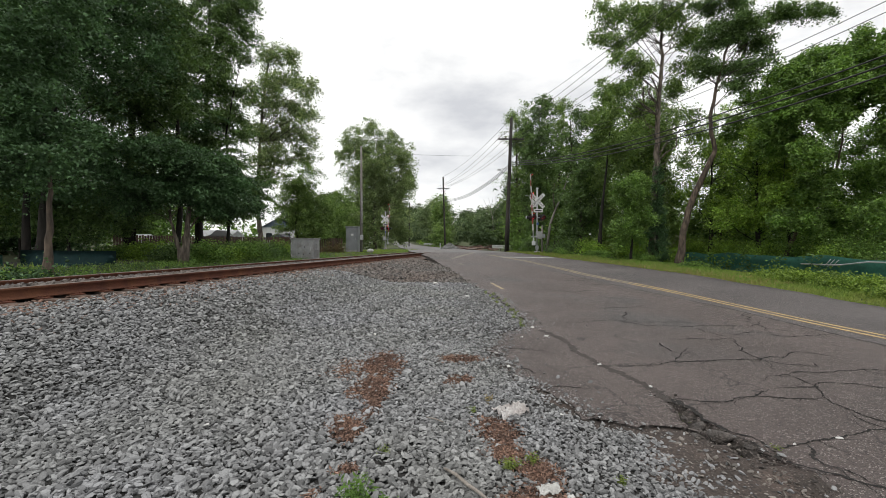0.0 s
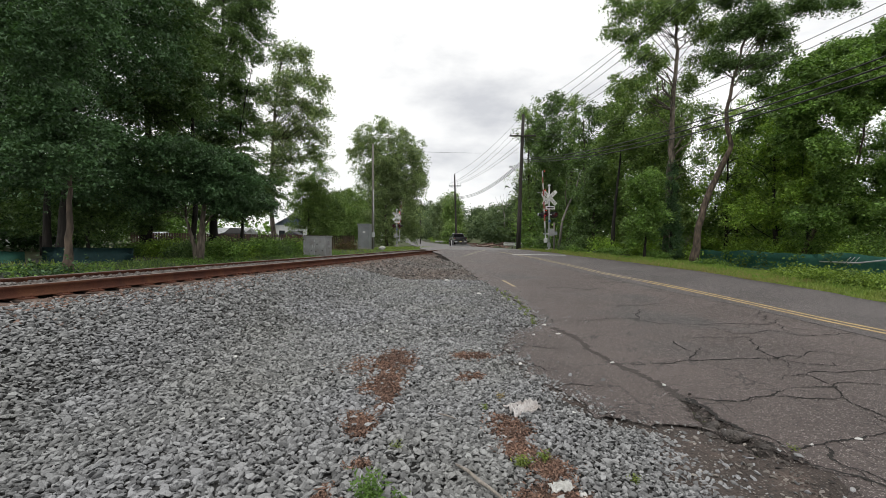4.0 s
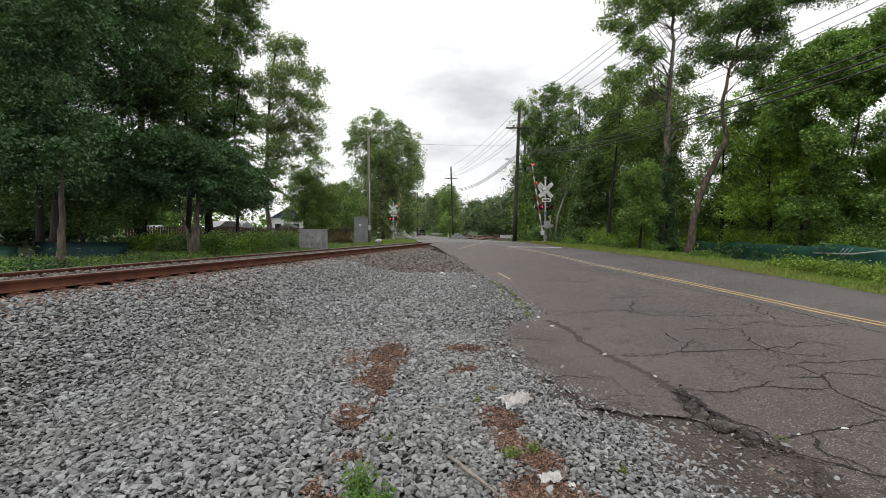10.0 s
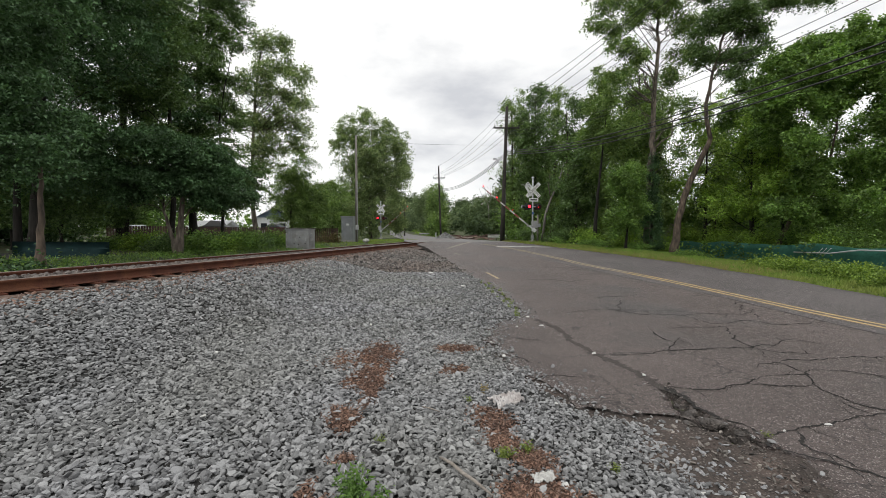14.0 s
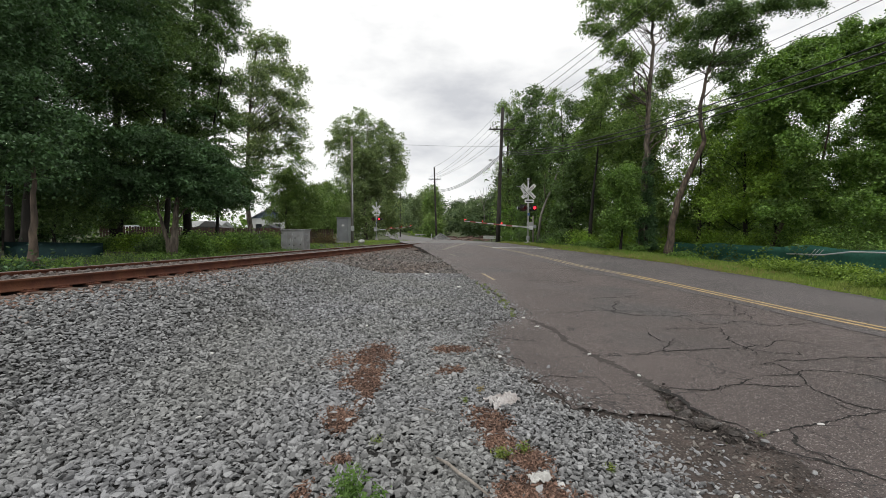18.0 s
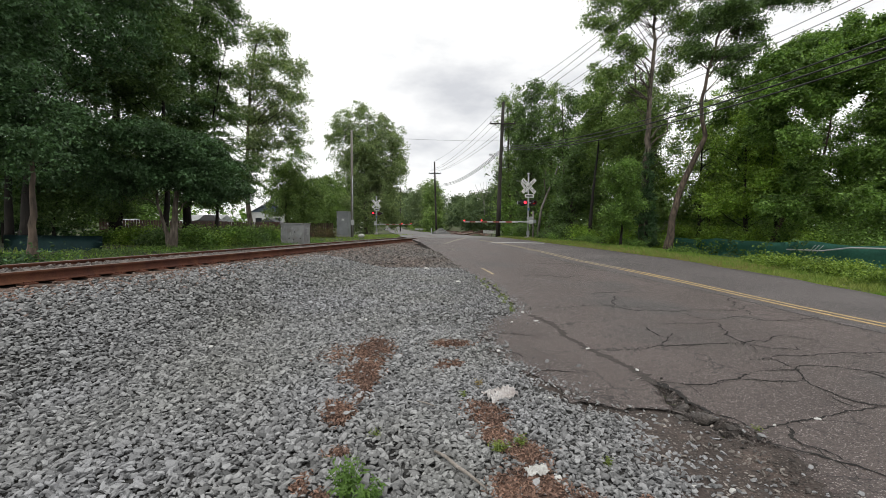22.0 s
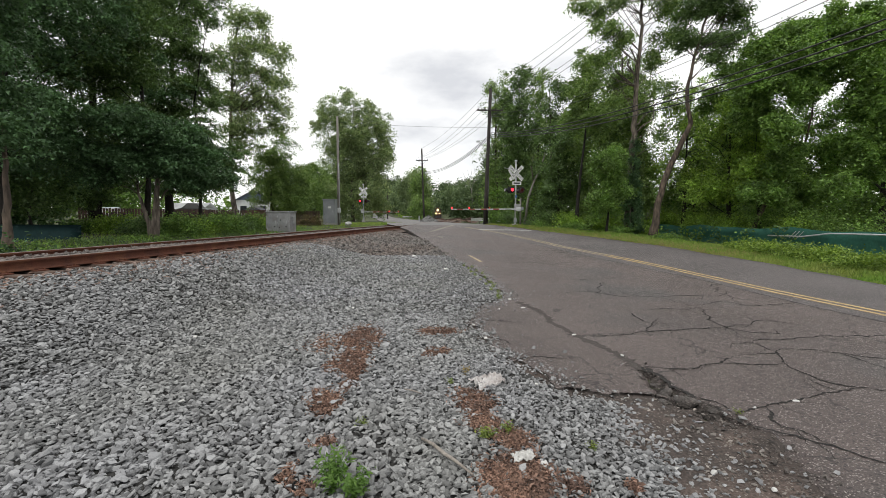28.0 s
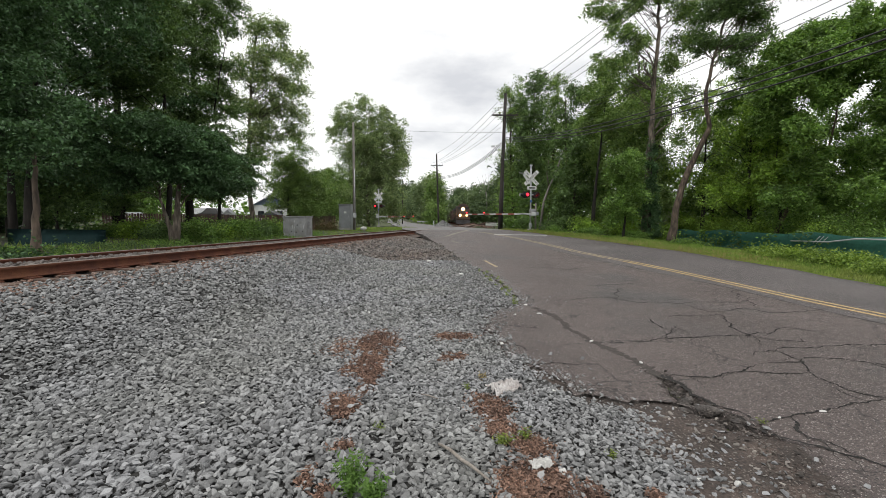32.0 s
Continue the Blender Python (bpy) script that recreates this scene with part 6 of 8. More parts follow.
def left_spots(r, n):
    y = r.uniform(10, 52, n)
    x = track_x(y) - 2.3 - 5.6 * r.random(n) ** 1.5
    return x[np.abs(x) < 1.1 * y], y[np.abs(x) < 1.1 * y]


grass("trackside_grass", 15000, left_spots, 802, 0.05, 0.20, GRASS, "rough grass beyond the track")

# ---- litter on the yard ----
DEADLEAF = mat("dead_leaf", (0.265, 0.165, 0.122), (0.155, 0.098, 0.076), 3, 0.9, fine=0.15, island=0.7)


def leaf_litter():
    r = np.random.default_rng(61)
    X, Y = [], []
    for cx, cy, rx, ry in LEAF_BEDS:
        n = int(5600 * rx * ry / 0.1) // 2
        for _ in range(5):
            ox, oy = cx + r.normal() * rx * 0.42, cy + r.normal() * ry * 0.42
            X.append(ox + r.normal(size=n // 4) * rx * 0.33)
            Y.append(oy + r.normal(size=n // 4) * ry * 0.33)
    x, y = np.concatenate(X), np.concatenate(Y)
    c = np.stack([x, y, land(x, y) + 0.006 + 0.030 * r.random(len(x))], -1)
    return obj("dead_leaves", leaf_mesh("dead_leaves", c, 0.040, 62, 0.0, 0.36), DEADLEAF, label="drifts of dry reddish brown leaves among the stones", category="dead leaves", kind="stuff")


def stray_stones():
    r = np.random.default_rng(63)
    n = 3600
    y = 2.2 + 10.5 * r.random(n) ** 1.3
    x = yard_edge(y) - 0.1 + r.exponential(0.30, n)
    s = r.uniform(0.009, 0.030, n) * (0.7 + 0.6 * r.random(n))
    z = np.where(x > asphalt_left(y), prof(y) + 0.014, prof(y) - 0.012) + s * 0.2
    keep = (x < asphalt_left(y) + 0.25) | (r.random(n) < 0.2)
    stones("stray_stones", x[keep], y[keep], z[keep], s[keep], STONE, 64, label="small stones strewn on the bare dirt", category="stones", kind="stuff")
    y = r.uniform(2.3, 3.95, 260)
    x = r.uniform(1.7, 3.4, 260)
    s = r.uniform(0.010, 0.024, 260) * (0.8 + 0.7 * r.random(260) ** 2)
    keep = x < asphalt_left(y) - 0.03
    stones("pebbles", x[keep], y[keep], (prof(y) - 0.010 + s * 0.2)[keep], s[keep], mat("pale_pebble", (0.25, 0.225, 0.20), (0.19, 0.175, 0.16), 5, 0.9, fine=0.2, island=0.4), 68, label="pale pebbles lying on the bare dirt", category="pebbles", kind="stuff")
    n = 5000
    y = r.uniform(2.2, 4.4, n)
    x = r.uniform(1.5, 3.6, n)
    keep = x < asphalt_left(y) + 0.05
    s = r.uniform(0.003, 0.009, n) * (0.8 + 1.3 * r.random(n) ** 4)
    stones("grit", x[keep], y[keep], (prof(y) - 0.012 + s * 0.2)[keep], s[keep], mat("grit_stone", (0.15, 0.13, 0.115), (0.09, 0.08, 0.073), 5, 0.95, island=0.5), 65, label="dark grit and asphalt crumbs on the dirt", category="grit", kind="stuff")


def edge_crumbs():
    """Crumbs of asphalt and small stones along the broken edge and in the hole."""
    r = np.random.default_rng(66)
    y = np.concatenate([r.uniform(2.4, 4.5, 700), r.uniform(3.6, 4.8, 260)])
    x = np.concatenate([np.interp(y[:700], *ROAD_L) + r.normal(0, 0.10, 700), np.interp(y[700:], [3.42, 3.66, 3.85, 4.0, 4.17, 4.5, 4.7], [2.78, 2.64, 2.54, 2.48, 2.45, 2.49, 2.50]) + r.normal(0, 0.07, 260)])
    s = r.uniform(0.004, 0.012, len(x)) * (0.6 + 1.6 * r.random(len(x)) ** 3)
    z = np.where(x > asphalt_left(y), prof(y) + 0.016, prof(y) - 0.012) + s * 0.2
    stones("asphalt_crumbs", x, y, z, s, mat("crumb_stone", (0.065, 0.056, 0.05), (0.11, 0.098, 0.09), 3, 0.95, island=0.6), 67, label="crumbs of asphalt along the broken road edge", category="asphalt crumbs", kind="stuff")


edge_crumbs()


def chunk(name, x, y, z, size, mt, label, category, seed, rot=0, sub=2):
    bm = bmesh.new()
    bmesh.ops.create_icosphere(bm, subdivisions=sub, radius=1.0)
    r = np.random.default_rng(seed)
    planes = [(Vector(r.normal(size=3)).normalized(), r.uniform(0.45, 0.75)) for _ in range(9)]
    for v in bm.verts:
        for d, c in planes:
            h = v.co.dot(d) - c
            if h > 0:
                v.co -= d * h
        v.co += v.co * 0.06 * noise.noise(v.co * 4 + Vector((seed, 0, 0)))
        v.co = Vector((v.co.x * size[0], v.co.y * size[1], v.co.z * size[2]))
    return obj(name, bm, mt, label=label, category=category, at=pose(x, y, z, 0, 0, rot))


def crumpled(name, x, y, w, h, mt, label, seed, rot):
    bm = bmesh.new()
    bmesh.ops.create_grid(bm, x_segments=26, y_segments=20, size=0.5)
    for v in bm.verts:
        p = v.co * 7 + Vector((seed * 3.1, 0, 0))
        v.co = Vector((v.co.x * w * (1 + 0.25 * noise.noise(p * 0.5)), v.co.y * h * (1 + 0.3 * noise.noise(p * 0.6 + Vector((5, 5, 0)))), 0.03 + 0.20 * w * noise.noise(p) + 0.07 * w * noise.noise(p * 2.3)))
    bmesh.ops.solidify(bm, geom=list(bm.faces), thickness=0.002)
    return obj(name, bm, mt, label=label, category="litter", at=pose(x, y, float(land(x, y)) + 0.02, 4, -5, rot))


leaf_litter()
stray_stones()
PLASTIC = mat("dirty_plastic", (0.60, 0.58, 0.57), (0.36, 0.33, 0.315), 9, 0.4, fine=0.2, bscale=40)
WHITE_TRASH = mat("white_trash", (0.60, 0.60, 0.58), (0.45, 0.44, 0.42), 9, 0.6, fine=0.15)
crumpled("plastic_bag", 0.74, 4.28, 0.30, 0.22, PLASTIC, "crumpled dirty white plastic bag on the stones", 1, 20)
crumpled("plastic_scrap", 0.80, 2.90, 0.16, 0.09, WHITE_TRASH, "torn white plastic scrap on dead leaves", 2, 10)
chunk("white_bit", 0.93, 2.83, float(land(0.93, 2.83)) + 0.03, (0.035, 0.05, 0.03), WHITE_TRASH, "small white broken lump among leaves", "litter", 11, 20)
for k_, (x_, y_, sx_, sy_, sz_, on_) in enumerate([(1.84, 2.78, 0.045, 0.03, 0.022, "dirt"), (2.09, 2.75, 0.038, 0.03, 0.03, "dirt"), (2.46, 5.07, 0.055, 0.025, 0.022, "asphalt"), (2.18, 5.97, 0.03, 0.05, 0.012, "asphalt"),
                                                     (1.69, 8.25, 0.05, 0.03, 0.02, "asphalt"), (1.79, 7.57, 0.07, 0.02, 0.015, "asphalt"), (1.36, 7.49, 0.035, 0.025, 0.02, "asphalt"), (0.91, 5.77, 0.06, 0.04, 0.02, "gravel"),
                                                     (0.81, 6.41, 0.03, 0.03, 0.02, "gravel"), (1.73, 3.36, 0.03, 0.03, 0.025, "dirt"), (3.54, 3.79, 0.04, 0.02, 0.012, "asphalt"), (3.05, 3.66, 0.02, 0.02, 0.015, "asphalt"),
                                                     (1.21, 4.19, 0.02, 0.02, 0.02, "gravel"), (2.35, 2.55, 0.02, 0.02, 0.016, "dirt"), (-0.35, 14.6, 0.13, 0.06, 0.05, "gravel"), (0.62, 11.9, 0.10, 0.05, 0.03, "gravel"),
                                                     (-2.1, 3.9, 0.035, 0.025, 0.02, "gravel"), (-3.0, 5.9, 0.04, 0.03, 0.03, "gravel"), (-1.15, 7.5, 0.03, 0.03, 0.025, "gravel")]):
    z_ = {"dirt": float(prof(y_)) - 0.005, "asphalt": float(road_z(x_, y_)) + sz_ * 0.5, "gravel": float(land(x_, y_)) + 0.04}[on_]
    chunk("pale_stone", x_, y_, z_, (sx_, sy_, sz_), WHITE_TRASH, "small white stone lying on the " + on_, "stone", 12 + k_, 37 * k_)
BROKEN = mat("asphalt_lump", (0.085, 0.078, 0.074), (0.12, 0.105, 0.095), 9, 0.95, bump=0.8, bscale=60, fine=0.5)
for k_, (x_, y_, a_, b_, c_) in enumerate([(2.50, 3.96, 0.13, 0.08, 0.075), (2.44, 4.06, 0.06, 0.05, 0.04), (2.38, 4.10, 0.05, 0.04, 0.03), (2.36, 4.12, 0.07, 0.04, 0.035), (2.68, 3.80, 0.10, 0.05, 0.04), (2.46, 4.22, 0.10, 0.045, 0.04), (2.30, 4.0, 0.05, 0.05, 0.03), (2.80, 3.68, 0.06, 0.04, 0.03), (2.40, 4.38, 0.06, 0.04, 0.03)]):
    x_, y_ = x_ + 0.04, y_ - 0.11
    chunk("asphalt_lump", x_, y_, float(prof(y_)) - 0.022, (a_, b_, c_), BROKEN, "broken lump of old asphalt in the pothole edge", "asphalt lump", 20 + k_, -40 + 13 * k_)
STICK = mat("grey_stick", (0.30, 0.27, 0.24), (0.20, 0.175, 0.15), 12, 0.9, bump=0.4)
obj("stick", tube([(0.08, 3.17, 0.0), (0.16, 3.05, 0.02), (0.24, 2.92, 0.015), (0.31, 2.82, 0.02), (0.42, 2.66, 0.01)], [0.010, 0.013, 0.014, 0.012, 0.007], 7), STICK, label="thin dry grey stick on the stones", category="stick", at=pose(0, 0, float(land(0.1, 3.0)) + 0.045))
obj("stick", tube([(-0.1, 4.1, 0.0), (-0.02, 4.03, 0.012), (0.07, 3.98, 0.0)], [0.006, 0.008, 0.004], 6), STICK, label="short dark twig on the stones", category="stick", at=pose(0, 0, float(land(0, 4.0)) + 0.045))


def weed(x, y, h, n, mt, label, seed, leaf=0.05, spread=0.6):
    r = np.random.default_rng(seed)
    base = empty("weed", pose(x, y, float(land(x, y)) - 0.01), label, "weed", "weeds on the gravel")
    cs = []
    for k in range(n):
        a, t = r.uniform(0, math.tau), r.uniform(0.15, spread) * h
        hh = h * r.uniform(0.5, 1.0)
        tip = Vector((math.cos(a) * t, math.sin(a) * t, hh))
        line = [Vector((0, 0, 0)), tip * 0.5 + Vector((0, 0, 0.12 * hh)), tip]
        part("stem", tube(line, [0.004, 0.003, 0.002], 5), mt, base)
        for j in range(22):
            q = r.uniform(0.25, 1.05)
            p = line[0].lerp(line[1], q * 2) if q < 0.5 else line[1].lerp(line[2], q * 2 - 1)
            cs.append(p + Vector(r.normal(size=3)) * 0.022)
    obj("leaves", leaf_mesh("leaves", np.array([tuple(c) for c in cs]), leaf, seed + 1, 0.0, 0.3), mt, base, kind="stuff")
    return base


WEED = mat("weed_green", (0.11, 0.20, 0.035), (0.08, 0.16, 0.03), 6, 0.6, fine=0.0, island=0.35, trans=0.3)
WEED_Y = mat("weed_yellow_green", (0.19, 0.23, 0.045), (0.13, 0.19, 0.04), 6, 0.6, fine=0.0, island=0.35, trans=0.3)
weed(-0.48, 2.60, 0.26, 20, WEED, "bushy bright green weed among the stones", 901)
weed(-0.33, 2.53, 0.20, 14, WEED, "bushy bright green weed among the stones", 903)
weed(-0.41, 3.46, 0.06, 4, WEED_Y, "tiny weed sprouting between stones", 905, 0.03)
weed(0.59, 3.22, 0.13, 9, WEED_Y, "yellowish weed among dead leaves", 907, 0.035)
weed(0.76, 3.30, 0.09, 6, WEED_Y, "yellowish weed among dead leaves", 909, 0.035)
weed(0.36, 4.28, 0.06, 4, WEED_Y, "tiny weed sprouting between stones", 911, 0.03)
weed(0.52, 4.55, 0.09, 4, mat("weed_straw", (0.26, 0.2, 0.08), fine=0.0, island=0.3), "straw yellow tuft beside the plastic bag", 913, 0.035)
weed(1.36, 3.05, 0.05, 4, WEED_Y, "tiny weed sprouting between stones", 915, 0.025)
weed(2.85, 3.58, 0.04, 4, WEED_Y, "tiny weed in a crack of the asphalt", 917, 0.02)
for k_ in range(16):
    y_ = 8.4 + 0.28 * k_
    weed(float(yard_edge(y_)) + 0.05 + 0.1 * math.sin(k_ * 3.3), y_, 0.07 + 0.03 * math.sin(k_ * 5.1), 3, WEED_Y, "small weed along the gravel edge", 930 + 3 * k_, 0.035)

# ---- poles and wires ----


def utility_pole(x, y, h, r, lean, arms, label, material=POLE):
    z = float(land(x, y)) - 0.1
    base = empty("utility_pole", pose(x, y, z), label, "utility pole")
    part("pole", tube([(lean * t, 0, h * t) for t in (0, 0.25, 0.5, 0.75, 1)], [r, r * 0.93, r * 0.86, r * 0.8, r * 0.72], 12), material, base)
    for k, (za, w, rot) in enumerate(arms):
        cx = lean * za / h
        part("crossarm", box(w, 0.10, 0.12, (0, 0, 0), 0.008, pose(cx, -r - 0.04, za, 0, 0, rot)), material, base)
        for s in (-1, 1):
            part("brace", tube([(cx, -r - 0.02, za - 0.65), (cx + s * w * 0.3, -r - 0.05, za - 0.04)], 0.018, 6), BLACK, base)
        for q in (-0.46, -0.22, 0.22, 0.46):
            part("insulator", disc(0.045, 0.16, "Z", 10, (cx + q * w, -r - 0.04, za + 0.14), 0.03), BLACK, base)
    return base


main_pole = utility_pole(5.55, 42.0, 12.6, 0.19, 0.42, [(10.55, 2.4, 0)], "tall dark wooden utility pole with a crossarm")
part("lamp_arm", tube([(0.2, -0.1, 6.7), (-0.15, -0.25, 7.1), (-0.5, -0.36, 7.55), (-0.62, -0.4, 7.66)], 0.03, 8), SILVER, main_pole, "steel street lamp arm")
part("lamp_head", box(0.34, 0.20, 0.17, (-0.74, -0.42, 7.68), 0.05), SILVER, main_pole, "grey street lamp head")
part("riser_pipe", tube([(0.20, -0.12, 0), (0.30, -0.12, 4.5)], 0.04, 8), BLACK, main_pole)
utility_pole(-0.35, 68.0, 11.0, 0.15, -0.35, [(9.2, 1.8, 0)], "dark wooden utility pole beyond the crossing")
utility_pole(-9.5, 110.0, 11.0, 0.14, 0.1, [], "distant wooden utility pole")
utility_pole(13.2, 6.0, 12.6, 0.19, 0.1, [(10.6, 2.4, 0)], "tall dark wooden utility pole with a crossarm")
thin_pole = empty("wooden_post", pose(-7.1, 37.0, 1.1), "thin grey weathered wooden pole beside the cabinet", "pole")
part("pole", tube([(0, 0, 0), (0.0, 0, 4), (-0.02, 0, 8.75)], [0.12, 0.105, 0.085], 10), POLE_GREY, thin_pole)
part("meter_box", box(0.25, 0.16, 0.4, (0.06, -0.16, 1.2), 0.02), SILVER, thin_pole, "grey meter box")
part("conduit", tube([(0.08, -0.13, 0.0), (0.07, -0.12, 5.0)], 0.025, 6), SILVER, thin_pole)


def wire(p, q, sag, r, label="thin black overhead wire between poles"):
    p, q = Vector(p), Vector(q)
    pts = []
    for i in range(25):
        t = i / 24
        m = p.lerp(q, t)
        m.z -= sag * 4 * t * (1 - t)
        pts.append(m)
    return obj("overhead_wire", tube(pts, r, 5), CABLE, label=label, category="wire", group="overhead wires")


MP, FP, NP = Vector((5.95, 41.8, 1.05)), Vector((-0.65, 67.9, 1.1)), Vector((13.3, 5.9, -0.1))
for dx_, z_ in ((-1.1, 10.7), (-0.5, 10.7), (0.55, 10.7), (1.1, 10.7), (0.0, 12.5)):
    a_ = MP + Vector((dx_, 0, z_))
    wire(a_, FP + Vector((dx_ * 0.7, 0, 9.4 if z_ < 12 else 10.9)), 0.6, 0.014)
    wire(a_, NP + Vector((dx_, 0, 13.2 + (0.5 if z_ > 12 else 0))), 0.6, 0.014)
for dz_, nz_, rr_ in ((8.45, 7.28, 0.024), (8.3, 7.0, 0.028), (8.15, 6.7, 0.026)):
    wire(MP + Vector((0.1, -0.2, dz_)), FP + Vector((0.1, 0, dz_ - 1.0)), 1.0, 0.028, "thick black telephone cable between poles")
    wire(MP + Vector((0.1, -0.2, dz_)), NP + Vector((-0.1, 0, nz_)), 1.1, rr_, "thick black telephone cable between poles")
for dz_ in (10.2, 9.9):
    wire(MP + Vector((0, -0.2, dz_)), NP + Vector((0, 0, dz_ - 1.3)), 1.35, 0.011)
wire(MP + Vector((-0.1, 0, 8.95)), (-7.1, 37.0, 9.38), 0.12, 0.010)
wire(FP + Vector((0, 0, 9.4)), (-9.5, 110, 11.0), 0.8, 0.012)

# ---- trackside cabinets ----


def cabinet(name, x, y, z, w, d, h, mt, label, rot, doors=2):
    base = empty(name, pose(x, y, z, 0, 0, rot), label, "cabinet")
    part("body", box(w, d, h, (0, 0, h / 2), 0.015), mt, base)
    part("roof", box(w + 0.08, d + 0.08, 0.05, (0, 0, h + 0.022), 0.015), mt, base)
    part("plinth", box(w + 0.06, d + 0.06, 0.16, (0, 0, -0.06), 0.01), CONCRETE, base)
    dw = (w - 0.10) / doors
    for k in range(doors):
        cx = -w / 2 + 0.05 + dw * (k + 0.5)
        dr = part("door", box(dw - 0.025, 0.03, h - 0.16, (cx, -d / 2 - 0.012, h / 2), 0.008), mt, base)
        part("handle", box(0.03, 0.035, 0.16, (cx + dw * 0.36, -d / 2 - 0.045, h * 0.52), 0.008), SILVER, dr)
        for zz in (0.2, 0.5, 0.8):
            part("hinge", disc(0.016, 0.09, "Z", 8, (cx - dw * 0.47, -d / 2 - 0.03, h * zz)), SILVER, dr)
    return base


CAB_GREY = mat("weathered_cabinet_paint", (0.37, 0.375, 0.38), (0.30, 0.305, 0.31), 2.5, 0.5, 0.3, bump=0.06, fine=0.2, stain=(0.27, 0.265, 0.26), sscale=3)
cab1 = cabinet("signal_cabinet", -7.17, 22.6, 1.0, 1.22, 0.72, 1.0, CAB_GREY, "silver metal signal cabinet with two doors beside the track", -8)
part("side_box", box(0.10, 0.26, 0.36, (0.655, 0, 0.62), 0.02), CAB_GREY, cab1)
for x_, z_ in ((-0.57, 0.86), (-0.57, 0.16), (-0.14, 0.30), (0.10, 0.26), (0.16, 0.62), (0.44, 0.30)):
    part("padlock_hasp", box(0.045, 0.03, 0.06, (x_, -0.40, z_), 0.008), RUST if z_ < 0.2 else BLACK, cab1, "small dark hasp")
part("door_rib", box(0.03, 0.02, 0.86, (-0.30, -0.385, 0.5), 0.006), CAB_GREY, cab1)
cab2 = cabinet("equipment_cabinet", -7.96, 38.0, 1.2, 1.0, 0.95, 1.95, GREYBOX, "tall grey equipment cabinet beside the thin pole", -6, 1)
part("notice", box(0.22, 0.012, 0.16, (0.05, -0.51, 1.35)), WHITE, cab2, "small white notice")
part("rain_cap", box(1.12, 1.07, 0.05, (0, 0, 2.025), 0.015), CAB_GREY, cab2, "pale metal rain cap")
rock_bm = bmesh.new()
bmesh.ops.create_icosphere(rock_bm, subdivisions=3, radius=1.0)
for v in rock_bm.verts:
    v.co = Vector((v.co.x * 0.27, v.co.y * 0.2, v.co.z * 0.17)) * (1 + 0.22 * noise.noise(v.co * 2.0))
obj("white_rock", rock_bm, mat("pale_rock", (0.6, 0.6, 0.58), (0.45, 0.45, 0.43), 5, 0.9, bump=0.4), label="pale rounded rock in the trackside grass", category="rock", at=pose(-6.2, 36.2, 1.22), soft=True)

# ---- crossing signals ----
ARMS, LENSES, ARM_LAMPS = [], [], []


def text_mesh(words, size, depth=0.002):
    cu = bpy.data.curves.new("words", "FONT")
    cu.body, cu.size, cu.align_x, cu.align_y, cu.extrude = words, size, "CENTER", "CENTER", depth
    ob = bpy.data.objects.new("words", cu)
    scene.collection.objects.link(ob)
    bpy.context.view_layer.update()
    me = bpy.data.meshes.new_from_object(ob.evaluated_get(bpy.context.evaluated_depsgraph_get()))
    bpy.data.objects.remove(ob)
    bpy.data.curves.remove(cu)
    me.materials.clear()
    return me


UPRIGHT = Matrix.Rotation(math.pi / 2, 4, "X")


